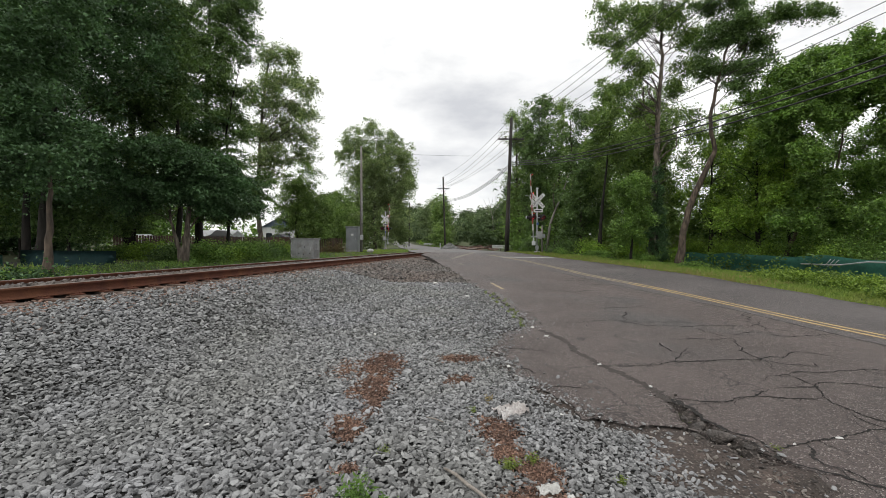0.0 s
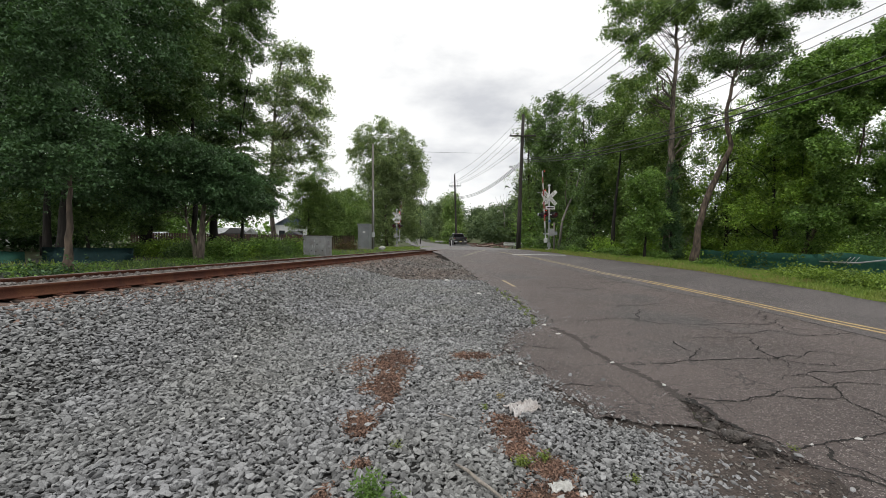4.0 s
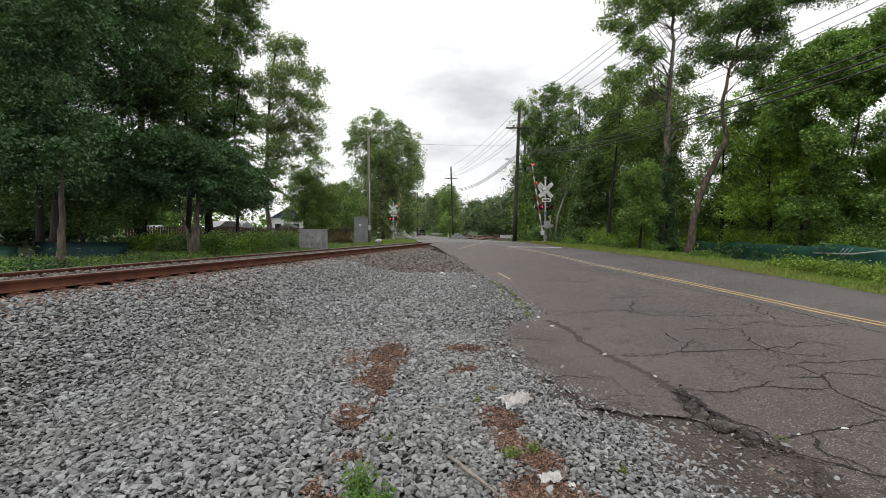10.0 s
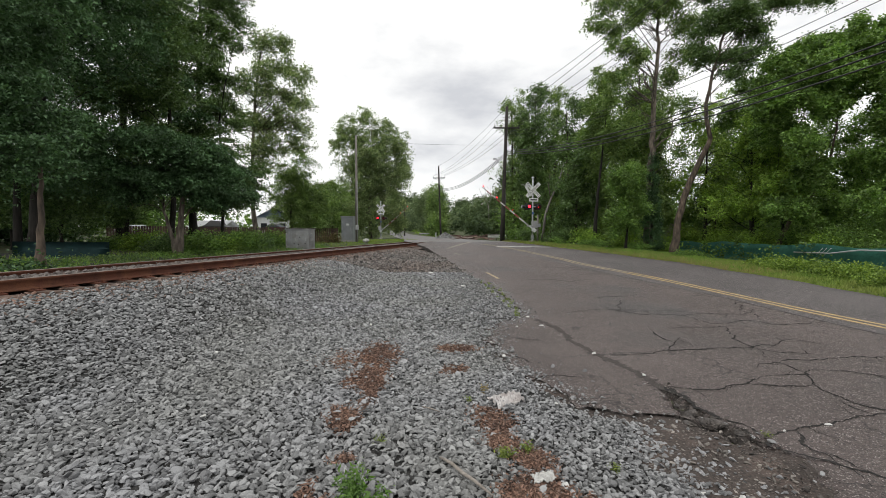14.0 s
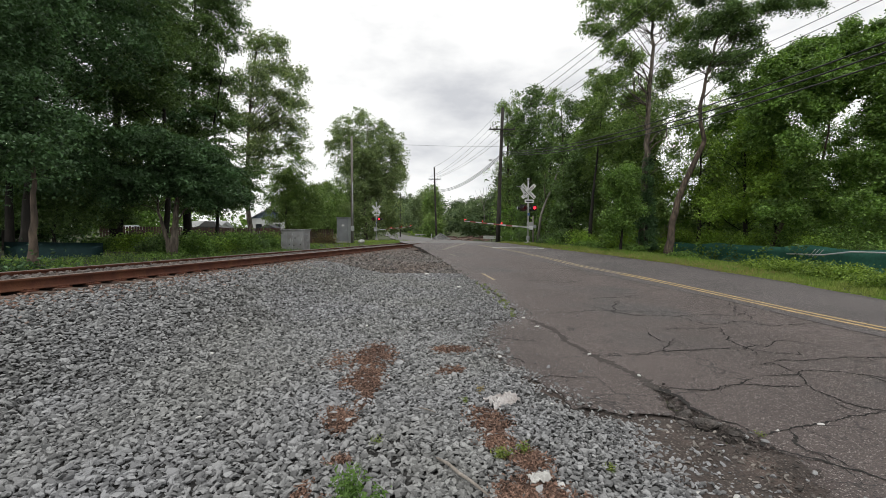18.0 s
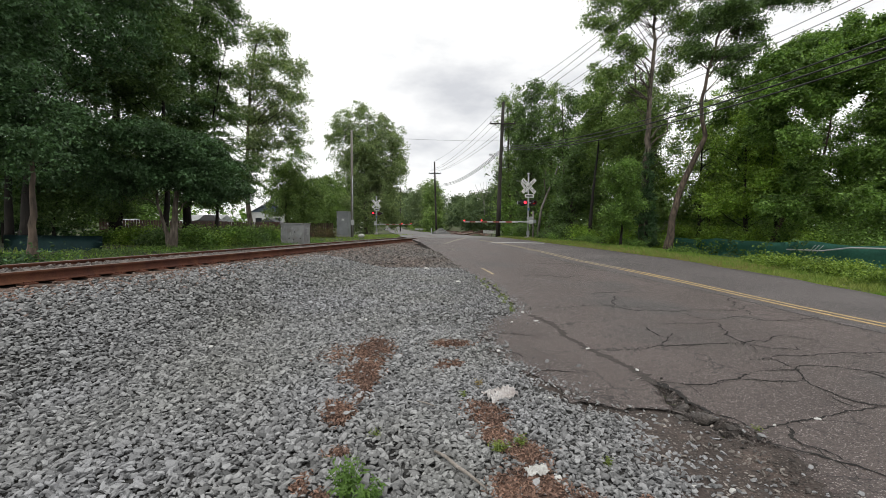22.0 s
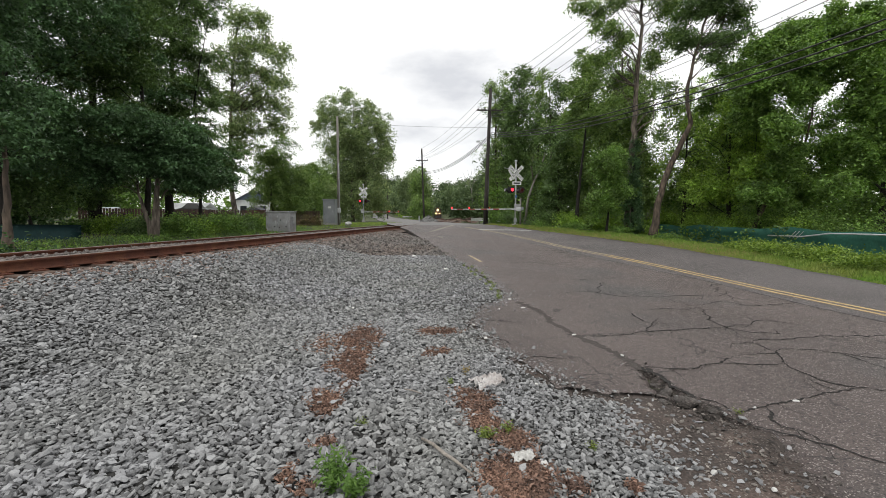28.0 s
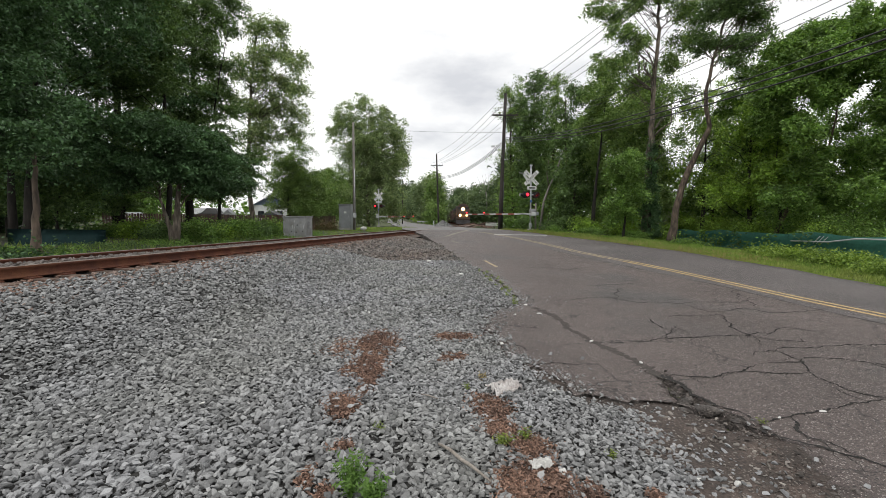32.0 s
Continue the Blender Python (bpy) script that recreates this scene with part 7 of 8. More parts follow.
def crossing_signal(x, y, z, rot, arm_sign, arm_len, label):
    base = empty("crossing_signal", pose(x, y, z, 0, 0, rot), label, "crossing signal", "crossing signals")
    part("mast", tube([(0, 0, 0.25), (0, 0, 4.95)], 0.06, 12), SILVER, base)
    part("mast_cap", disc(0.07, 0.08, "Z", 12, (0, 0, 4.98)), SILVER, base)
    part("foundation", box(0.42, 0.42, 0.34, (0, 0, -0.16), 0.03), CONCRETE, base)
    part("junction_base", box(0.22, 0.22, 0.34, (0, 0, 0.30), 0.04), GREYBOX, base)
    part("mast_foot", tube([(0, 0, 0.0), (0, 0, 0.3)], 0.07, 12), SILVER, base)
    for k, a in enumerate((45, -45)):
        m = pose(0, -0.09 - 0.02 * k, 4.02, 0, a, 0)
        bl = part("blade", box(1.5, 0.012, 0.28, (0, 0, 0), 0.003, m), WHITE, base, "white crossbuck blade")
        wm = text_mesh("CROSSING" if k else "RAIL    ROAD", 0.24)
        obj("lettering", wm, BLACK, bl, "black capital letters", kind="stuff", at=m @ Matrix.Translation((0, -0.0075, 0)) @ UPRIGHT)
    sg = part("track_sign", box(0.74, 0.012, 0.26, (0.06, -0.08, 3.24), 0.003), WHITE, base, "small white sign below the crossbuck")
    part("lettering_bar", box(0.54, 0.004, 0.10, (0.06, -0.088, 3.24)), BLACK, sg, "dark bar of lettering")
    part("light_bar", tube([(-0.42, -0.02, 2.7), (0.42, -0.02, 2.7)], 0.035, 8), SILVER, base)
    for face in (-1, 1):
        for s in (-1, 1):
            hd = part("signal_head", disc(0.11, 0.22, "Y", 16, (s * 0.40, face * 0.16, 2.7), 0.16 if face > 0 else 0.16), BLACK, base)
            part("backplate", disc(0.255, 0.012, "Y", 24, (s * 0.40, face * 0.25, 2.7)), BLACK, hd, "round black backplate")
            bm = bmesh.new()
            n = 14
            ring = []
            for i in range(n + 1):
                an = radians(-15 + 210 * i / n)
                ring.append((math.cos(an) * 0.165, math.sin(an) * 0.165))
            for (a0, b0), (a1, b1) in zip(ring, ring[1:]):
                q = [bm.verts.new((s * 0.40 + a, face * yy, 2.7 + b)) for a, b, yy in ((a0, b0, 0.26), (a1, b1, 0.26), (a1, b1, 0.56), (a0, b0, 0.56))]
                bm.faces.new(q)
            bmesh.ops.remove_doubles(bm, verts=bm.verts, dist=0.001)
            bmesh.ops.solidify(bm, geom=list(bm.faces), thickness=0.008)
            part("hood", bm, BLACK, hd)
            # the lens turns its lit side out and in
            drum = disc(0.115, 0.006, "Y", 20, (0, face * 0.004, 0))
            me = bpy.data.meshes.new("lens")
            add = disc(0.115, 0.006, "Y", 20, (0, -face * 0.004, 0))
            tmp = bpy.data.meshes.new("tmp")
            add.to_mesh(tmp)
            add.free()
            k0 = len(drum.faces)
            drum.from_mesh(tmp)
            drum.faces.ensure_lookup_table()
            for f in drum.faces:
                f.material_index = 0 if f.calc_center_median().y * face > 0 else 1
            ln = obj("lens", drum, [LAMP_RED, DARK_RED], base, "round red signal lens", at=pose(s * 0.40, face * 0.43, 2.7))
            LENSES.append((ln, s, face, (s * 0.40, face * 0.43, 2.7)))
    part("side_signal_head", disc(0.13, 0.24, "X", 16, (arm_sign * 0.74, 0.05, 2.7), 0.10), BLACK, base)
    part("side_lens", disc(0.12, 0.02, "X", 16, (arm_sign * 0.875, 0.05, 2.7)), SILVER, base, "pale lens of the side signal")
    part("side_sign", box(0.9, 0.012, 0.2, (0, 0, 0), 0.003, pose(arm_sign * 0.30, 0.12, 3.95, 0, 58, 0)), WHITE, base, "back of the opposite crossbuck blade")
    part("antenna", tube([(0, 0, 4.35), (arm_sign * 0.95, 0.05, 4.42)], 0.02, 6), SILVER, base)
    part("blue_notice", box(0.17, 0.012, 0.2, (0.02, -0.07, 2.2)), mat("blue_sign", (0.08, 0.16, 0.35), rough=0.5), base, "small blue notice")
    part("bell", disc(0.13, 0.09, "Z", 16, (0, 0, 5.02), 0.09), SILVER, base)
    mech = part("gate_mechanism", box(0.42, 0.36, 0.58, (0.12 * -arm_sign, -0.12, 1.30), 0.04), MECH, base, "grey gate motor housing")
    part("bracket", box(0.62, 0.10, 0.10, (arm_sign * 0.2, -0.2, 1.18), 0.01), SILVER, base)
    # gate arm: built upright, pivot at its origin
    arm = empty("gate_arm", pose(arm_sign * 0.40, -0.30, 1.18), "red and white striped crossing gate arm", "gate arm")
    arm.parent = base
    seg = arm_len / 9
    for k in range(9):
        w = 0.115 - 0.005 * k
        part("stripe", box(w, 0.03, seg - 0.006, (0, 0, 0.5 + seg * (k + 0.5)), 0.004), REDPAINT if k % 2 else ARM_WHITE, arm)
    part("arm_tube", tube([(0, 0.03, 0.0), (0, 0.03, arm_len * 0.7)], [0.05, 0.03], 8), SILVER, arm)
    part("counterweight", box(0.30, 0.10, 0.34, (0, 0.05, -0.52), 0.03), SILVER, arm)
    part("pivot_arm", box(0.10, 0.05, 1.1, (0, 0.06, -0.05), 0.01), SILVER, arm)
    for k, f in enumerate((0.30, 0.66, 0.985)):
        lp = part("arm_lamp_body", box(0.10, 0.10, 0.05, (-arm_sign * 0.11, 0, 0.5 + arm_len * f), 0.01), BLACK, arm)
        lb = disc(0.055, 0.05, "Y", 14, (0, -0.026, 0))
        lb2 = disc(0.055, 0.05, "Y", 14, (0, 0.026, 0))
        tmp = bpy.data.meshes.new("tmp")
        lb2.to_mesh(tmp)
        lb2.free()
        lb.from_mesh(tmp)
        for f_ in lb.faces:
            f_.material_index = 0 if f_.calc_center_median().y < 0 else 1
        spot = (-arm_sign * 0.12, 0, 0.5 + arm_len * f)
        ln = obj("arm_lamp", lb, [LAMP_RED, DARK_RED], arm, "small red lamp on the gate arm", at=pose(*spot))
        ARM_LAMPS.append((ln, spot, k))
    ARMS.append((arm, arm_sign))
    return base


crossing_signal(7.15, 35.6, 1.22, 8, -1, 4.45, "silver crossing signal mast with crossbuck, red lights and gate")
crossing_signal(-8.75, 63.0, 1.25, 2, 1, 4.45, "silver crossing signal mast beyond the track with lights and gate")
post = empty("wooden_post", pose(7.62, 35.9, 1.0), "short grey wooden post beside the signal", "post")
part("pole", tube([(0, 0, 0), (0, 0, 2.3)], 0.07, 8), POLE_GREY, post)
part("box_on_post", box(0.3, 0.16, 0.28, (0.06, -0.12, 1.45), 0.02), GREYBOX, post)

dead = empty("dead_tree", pose(9.1, 41.0, 1.0), "bare pale leaning trunk in front of the wood", "tree")
part("trunk", tube([(0, 0, 0), (0.3, 0, 2.6), (0.75, 0, 3.9), (1.5, 0, 5.6), (1.95, 0, 7.3)], [0.13, 0.11, 0.09, 0.06, 0.03], 8), POLE_GREY, dead)
part("branch", tube([(0.75, 0, 3.9), (0.55, 0, 5.2), (0.7, 0, 6.4)], [0.06, 0.04, 0.02], 6), BARK_PALE, dead)

bare = empty("bare_tree", pose(14.34, 140.00, 1.36), "leafless pale tree standing above the far wood", "tree")
part("trunk", tube([(0, 0, 0), (-0.21, 0, 4.46), (-0.43, 0, 9.18)], [0.25, 0.15, 0.09], 8), POLE_GREY, bare)
for line_ in [[(-0.42, 0, 7.96), (-0.98, 0, 11.44), (-1.71, 0, 14.74)], [(-0.43, 0, 8.83), (0.25, 0, 11.97), (0.39, 0, 15.27)], [(-0.79, 0, 10.22), (-2.57, 0, 12.65), (-3.28, 0, 14.38)], [(0.08, 0, 10.58), (1.82, 0, 13.02), (2.51, 0, 14.59)], [(-1.16, 0, 11.96), (-0.47, 0, 13.71), (-0.66, 0, 15.09)]]:
    part("branch", tube(line_, [0.07, 0.05, 0.025], 6), POLE_GREY, bare)

# guardrail beyond the crossing
guard = empty("guardrail", pose(0, 0, 0), "weathered galvanised guardrail with a curved end", "guardrail")
gl = [(5.0, 50.0), (5.5, 47.0), (6.1, 44.5), (6.7, 43.2), (7.2, 42.9)]
bm_ = bmesh.new()
sec = [(0.0, -0.16), (0.045, -0.11), (0.0, -0.04), (0.0, 0.04), (0.045, 0.11), (0.0, 0.16)]
rows_ = []
for i, (x, y) in enumerate(fill_line(gl, 0.5)):
    zc = float(land(x, y)) + 0.40 - (0.10 if i > 13 else 0)
    rows_.append([bm_.verts.new((x - 0.9 * d, y - 0.3 * d, zc + h)) for d, h in sec])
for a, b in zip(rows_, rows_[1:]):
    for k in range(5):
        bm_.faces.new((a[k], a[k + 1], b[k + 1], b[k]))
bmesh.ops.solidify(bm_, geom=list(bm_.faces), thickness=0.006)
part("beam", bm_, WHITE, guard)
for x, y in gl[:4]:
    part("post", box(0.12, 0.15, 0.8, (x + 0.1, y + 0.05, float(land(x, y)) + 0.12)), POLE_GREY, guard)
guard2 = empty("guardrail", pose(0, 0, 0), "short grey guardrail beside the far road", "guardrail")
part("beam", box(3.2, 0.06, 0.3, (-4.4, 112, 1.75), 0.01), SILVER, guard2)
for x in (-5.8, -4.4, -3.0):
    part("post", box(0.12, 0.12, 0.9, (x, 112.1, 1.5)), POLE_GREY, guard2)
rp = np.random.default_rng(91)
a_, q_ = rp.uniform(0, math.tau, 900), rp.random(900) ** 0.5
px_, py_ = 0.3 + np.cos(a_) * q_ * 1.35, 63.0 + np.sin(a_) * q_ * 1.2
stones("stone_heap", px_, py_, 1.12 + 0.85 * (1 - q_), np.full(900, 0.10), STONE, 92, label="heap of grey crushed stone beside the far pole", category="gravel heap", kind="stuff")
# bank of old ballast and discarded ties beside the far track
by_ = rp.uniform(52.5, 68, 1500)
bu_ = rp.uniform(1.5, 5.0, 1500)
bx_ = bu_ + track_x(by_)
on_ = bx_ > np.interp(by_, *ROAD_R) + 0.15
stones("ballast_bank", bx_[on_], by_[on_], (1.02 + 0.34 * np.sin(np.pi * (bu_ - 1.5) / 3.5) + 0.05 * np.sin(by_ * 1.3))[on_], np.full(int(on_.sum()), 0.13), BALLAST_RUST, 93, label="bank of rusty brown ballast beside the far track", category="ballast bank", kind="stuff")
for k_, (x_, y_, r_z, up_) in enumerate([(4.2, 54.0, -58, 6), (4.9, 56.0, -50, 3), (5.2, 58.5, -70, 8), (3.6, 56.8, -62, 4), (5.6, 54.8, -45, 5)]):
    obj("old_tie", box(2.6, 0.23, 0.18, (0, 0, 0), 0.015), TIE, label="discarded weathered wooden tie on the bank", category="railway tie", group="discarded ties", at=pose(x_, y_, 1.36 + 0.04 * k_, up_, -up_, r_z))
mk = empty("white_marker", pose(-1.0, 62.0, 1.1), "white marker post beside the stone heap", "marker post")
part("post", box(0.14, 0.12, 0.8, (0, 0, 0.40), 0.02), SILVER, mk)

# green screened fences
def screen_fence(name, pts, top, low, mt, label):
    base = empty(name, pose(0, 0, 0), label, "fence")
    line = fill_line(pts, 0.35)
    bm = bmesh.new()
    rows = []
    for i, (x, y) in enumerate(line):
        wv = 0.05 * math.sin(i * 0.9) + 0.03 * math.sin(i * 2.3)
        t = top + 0.05 * math.sin(i * 0.37) - 0.07 * abs(math.sin(i * 0.11 * 3))
        rows.append([bm.verts.new((x + wv * k / 3, y + wv * 0.5, low + (t - low) * k / 3)) for k in range(4)])
    for a, b in zip(rows, rows[1:]):
        for k in range(3):
            bm.faces.new((a[k], b[k], b[k + 1], a[k + 1]))
    bmesh.ops.solidify(bm, geom=list(bm.faces), thickness=0.012)
    part("screen", bm, mt, base, soft=True)
    for x, y in line[::7]:
        part("fence_post", tube([(x + 0.06, y + 0.06, low - 0.2), (x + 0.06, y + 0.06, top - 0.12)], 0.025, 8), SILVER, base)
    return base


fence_r = screen_fence("screen_fence", [(16.3, 6), (16.35, 31)], 1.33, 0.30, SCREEN, "sagging green windscreen fence along the verge")
part("bent_rail", tube([(16.2, 20.5, 0.95), (16.15, 18.5, 0.98), (16.15, 17.2, 1.16), (16.1, 14.5, 1.2)], 0.03, 8), SILVER, fence_r, "bent galvanised top rail")
for y_ in (19.05, 18.86, 18.65):
    part("loose_slat", tube([(16.17, y_ + 0.17, 0.89), (16.17, y_ - 0.17, 1.20)], 0.014, 6), SILVER, fence_r, "grey slat hanging loose from the fence")
screen_fence("screen_fence", [(-13.4, 13.85), (-10.42, 13.9)], 1.56, 0.9, SCREEN_BLUE, "dark teal windscreen fence under the trees")
screen_fence("screen_fence", [(-15.6, 13.4), (-13.3, 13.2)], 1.45, 0.9, SCREEN, "green windscreen fence under the trees")

# vines climbing the verge fence
rv = np.random.default_rng(95)
for k_, (y_, h_, n_) in enumerate([(29.0, 0.6, 60), (27.4, 0.95, 90), (25.9, 0.8, 80), (24.3, 0.9, 90), (23.2, 0.4, 40), (22.0, 0.9, 70), (19.6, 1.0, 90), (18.9, 0.5, 40), (21.0, 0.35, 40), (26.7, 0.45, 50)]):
    yy_ = y_ + rv.normal(0, 0.38, n_)
    zz_ = 0.40 + h_ * rv.random(n_) ** 1.2
    xx_ = 16.2 - 0.09 * rv.random(n_) - 0.18 * (0.5 > zz_)
    obj("fence_vine", leaf_mesh("fence_vine", np.stack([xx_, yy_ + 0.3 * (zz_ - 0.8) * math.sin(k_ * 2.2), zz_], -1), 0.15, 960 + k_), LEAF if k_ % 3 else LEAF_MOSS, label="dark green vine climbing the screen fence", category="vine", group="fence vines", kind="stuff")

# houses behind the trees
HOUSE_W = mat("white_siding", (0.66, 0.67, 0.68), (0.58, 0.59, 0.6), 2, 0.7, bump=0.1, fine=0.1)
ROOF = mat("dark_shingle", (0.075, 0.075, 0.085), (0.05, 0.05, 0.058), 3, 0.9, bump=0.4, fine=0.3)
WOODF = mat("brown_fence_wood", (0.095, 0.055, 0.042), (0.068, 0.042, 0.034), 3, 0.9, bump=0.4, fine=0.3, random_v=0.25)
GLASS = mat("dark_window_glass", (0.02, 0.024, 0.028), (0.03, 0.034, 0.038), 3, 0.08, fine=0.0)


def prism_roof(w, d, z0, rise):
    """A plain gabled roof slab."""
    bm = bmesh.new()
    v = [bm.verts.new(p) for p in ((-w / 2, -d / 2, z0), (w / 2, -d / 2, z0), (0, -d / 2, z0 + rise), (-w / 2, d / 2, z0), (w / 2, d / 2, z0), (0, d / 2, z0 + rise))]
    for q in ((0, 1, 2), (5, 4, 3), (0, 2, 5, 3), (2, 1, 4, 5), (0, 3, 4, 1)):
        bm.faces.new([v[i] for i in q])
    bmesh.ops.recalc_face_normals(bm, faces=bm.faces)
    return bm


def house(x, y, w, d, h, rot, wall, label, roofcol=ROOF, gablecol=None):
    base = empty("house", pose(x, y, float(land(x, y)) - 0.1, 0, 0, rot), label, "house")
    part("wall", box(w, d, h, (0, 0, h / 2)), wall, base)
    bm = bmesh.new()
    o, e = 0.35, h + w * 0.32
    q = [bm.verts.new(p) for p in ((-w / 2 - o, -d / 2 - o, h - 0.12), (w / 2 + o, -d / 2 - o, h - 0.12), (0, -d / 2 - o, e), (-w / 2 - o, d / 2 + o, h - 0.12), (w / 2 + o, d / 2 + o, h - 0.12), (0, d / 2 + o, e))]
    bm.faces.new((q[0], q[2], q[5], q[3]))
    bm.faces.new((q[1], q[4], q[5], q[2]))
    bmesh.ops.solidify(bm, geom=list(bm.faces), thickness=0.15)
    part("roof", bm, roofcol, base)
    gb = bmesh.new()
    t = [gb.verts.new(p) for p in ((-w / 2, -d / 2 + 0.01, h), (w / 2, -d / 2 + 0.01, h), (0, -d / 2 + 0.01, e - 0.15))]
    gb.faces.new(t)
    bmesh.ops.solidify(gb, geom=list(gb.faces), thickness=0.1)
    part("gable", gb, gablecol or wall, base)
    for wx in (-w * 0.28, w * 0.28):
        wd = part("window", box(1.0, 0.08, 1.2, (wx, -d / 2 - 0.03, h * 0.55), 0.01), WHITE, base)
        part("pane", box(0.82, 0.05, 1.02, (wx, -d / 2 - 0.055, h * 0.55)), GLASS, wd)
    return base


house(-26.6, 52, 2.6, 4.2, 1.35, 78, HOUSE_W, "low white outbuilding with pale roof behind the trees", HOUSE_W)
house(-31.1, 45, 1.6, 2.2, 1.0, 75, HOUSE_W, "small white shed behind the board fence", HOUSE_W)
house(-25.2, 66, 4.4, 6, 2.9, 24, HOUSE_W, "white house with a blue gable behind the trees", mat("blue_grey_shingle", (0.075, 0.09, 0.13), (0.055, 0.065, 0.095), 3, 0.85, bump=0.4, fine=0.3), mat("blue_siding", (0.24, 0.30, 0.42), (0.19, 0.24, 0.35), 2, 0.7, bump=0.1, fine=0.1))
house(-44, 40, 10, 8, 2.8, 30, HOUSE_W, "white house far behind the trees")
BUFF = mat("buff_siding", (0.60, 0.56, 0.52), (0.5, 0.47, 0.44), 2, 0.8, fine=0.12)
house(17.0, 35.0, 3.8, 3.0, 1.4, -24, BUFF, "low buff outbuilding glimpsed behind the leaning tree", BUFF)
car = empty("parked_vehicle", pose(-22.4, 44.0, float(land(-22.4, 44)) + 0.0, 0, 0, 8), "black covered vehicle parked behind the board fence", "vehicle")
cv_ = bmesh.new()
for sy_ in (-0.9, 0.9):
    ring_ = [cv_.verts.new((x_, sy_ * w_, z_)) for x_, z_, w_ in ((-1.75, 0.45, 1), (1.8, 0.45, 1), (1.7, 1.25, 0.95), (0.9, 1.38, 0.9), (0.6, 1.85, 0.75), (-0.2, 1.9, 0.75), (-0.7, 1.42, 0.9), (-1.5, 1.2, 0.95))]
    cv_.faces.new(ring_)
cv_.verts.ensure_lookup_table()
for i_ in range(8):
    j_ = (i_ + 1) % 8
    cv_.faces.new((cv_.verts[i_], cv_.verts[j_], cv_.verts[8 + j_], cv_.verts[8 + i_]))
bmesh.ops.recalc_face_normals(cv_, faces=cv_.faces)
bmesh.ops.bevel(cv_, geom=list(cv_.edges), offset=0.06, segments=2, affect="EDGES", profile=0.5)
part("cover", cv_, BLACK, car)
for x_ in (-1.1, 1.15):
    for y_ in (-0.8, 0.8):
        part("wheel", disc(0.33, 0.22, "Y", 18, (x_, y_, 0.33)), BLACK, car)
shed = empty("shed", pose(-21.9, 58.5, float(land(-21.9, 58.5)) - 0.1), "small dark red shed beside the white house", "shed")
part("wall", box(1.9, 2.0, 1.5, (0, 0, 0.75), 0.01), mat("red_siding", (0.16, 0.03, 0.04), (0.12, 0.025, 0.032), 2, 0.8, fine=0.15), shed)
part("roof", prism_roof(2.2, 2.3, 1.5, 0.5), ROOF, shed)
bf = empty("board_fence", pose(0, 0, 0), "brown weathered board fence in front of the houses", "fence")
bd_me = bpy.data.meshes.new("board")
b_ = box(0.14, 0.025, 1.25, (0, 0, 0.62), 0.004)
b_.to_mesh(bd_me)
b_.free()
bd_me.materials.append(WOODF)
for k in range(150):
    x = -24 + k * 0.15
    y = 32 + 0.55 * (x + 24)
    if -1.05 * y < x < -0.235 * y:
        o_ = new("board", bd_me)
        o_.parent = bf
        o_.matrix_basis = pose(x, y, float(land(x, y)) - 0.05 + 0.02 * math.sin(k * 2.7), 0, 0, 29)

# ---- pickup truck ----
TRUCK_PAINT = mat("graphite_car_paint", (0.052, 0.050, 0.060), (0.046, 0.044, 0.054), 2, 0.24, 0.7, fine=0.0)
for n_ in TRUCK_PAINT.node_tree.nodes:
    if n_.type == "BSDF_PRINCIPLED":
        n_.inputs["Coat Weight"].default_value, n_.inputs["Coat Roughness"].default_value = 1.0, 0.06
FLARE = mat("flare_paint", (0.034, 0.033, 0.039), (0.030, 0.029, 0.034), 3, 0.32, 0.4, fine=0.08)
TRIM = mat("black_plastic", (0.012, 0.012, 0.013), (0.018, 0.018, 0.019), 5, 0.6, fine=0.15, spec=0.3)
CHROME = mat("chrome", (0.62, 0.63, 0.65), rough=0.18, metal=0.95, fine=0.0)
ALLOY = mat("alloy_wheel", (0.50, 0.51, 0.53), rough=0.3, metal=0.8, fine=0.0)
RUBBER = mat("tyre_rubber", (0.010, 0.010, 0.011), (0.016, 0.016, 0.016), 8, 0.9, fine=0.2, spec=0.2)
TAIL = mat("tail_lens", (0.20, 0.012, 0.014), rough=0.2, fine=0.0)
SIDE_GLASS = mat("side_glass", (0.035, 0.045, 0.050), rough=0.02, fine=0.0, spec=0.9)
CAR_GLASS = mat("tinted_glass", (0.004, 0.0045, 0.005), rough=0.12, fine=0.0, spec=0.06)
PLATE = mat("plate", (0.62, 0.55, 0.22), (0.55, 0.5, 0.24), 5, 0.6, fine=0.1)
CLEAR = mat("clear_lens", (0.6, 0.62, 0.64), rough=0.12, metal=0.3, fine=0.0)


def prism(pts, half0, half1=None, bevel=0.0):
    """A side outline (y forward, z up) drawn across the width; half1: half width at the top."""
    bm = bmesh.new()
    zs = [p[1] for p in pts]
    lo, hi = min(zs), max(zs)
    sides = []
    for s in (-1, 1):
        row = []
        for y, z in pts:
            t = (z - lo) / (hi - lo)
            hw = half0 if half1 is None else half0 + (half1 - half0) * t
            row.append(bm.verts.new((s * hw, y, z)))
        sides.append(row)
    n = len(pts)
    bm.faces.new(sides[0])
    bm.faces.new(sides[1][::-1])
    for i in range(n):
        j = (i + 1) % n
        bm.faces.new((sides[0][j], sides[0][i], sides[1][i], sides[1][j]))
    bmesh.ops.recalc_face_normals(bm, faces=bm.faces)
    if bevel:
        es = [e for e in bm.edges if abs(e.verts[0].co.x - e.verts[1].co.x) < 0.01]
        bmesh.ops.bevel(bm, geom=es, offset=bevel, segments=3, affect="EDGES", profile=0.5)
    return bm


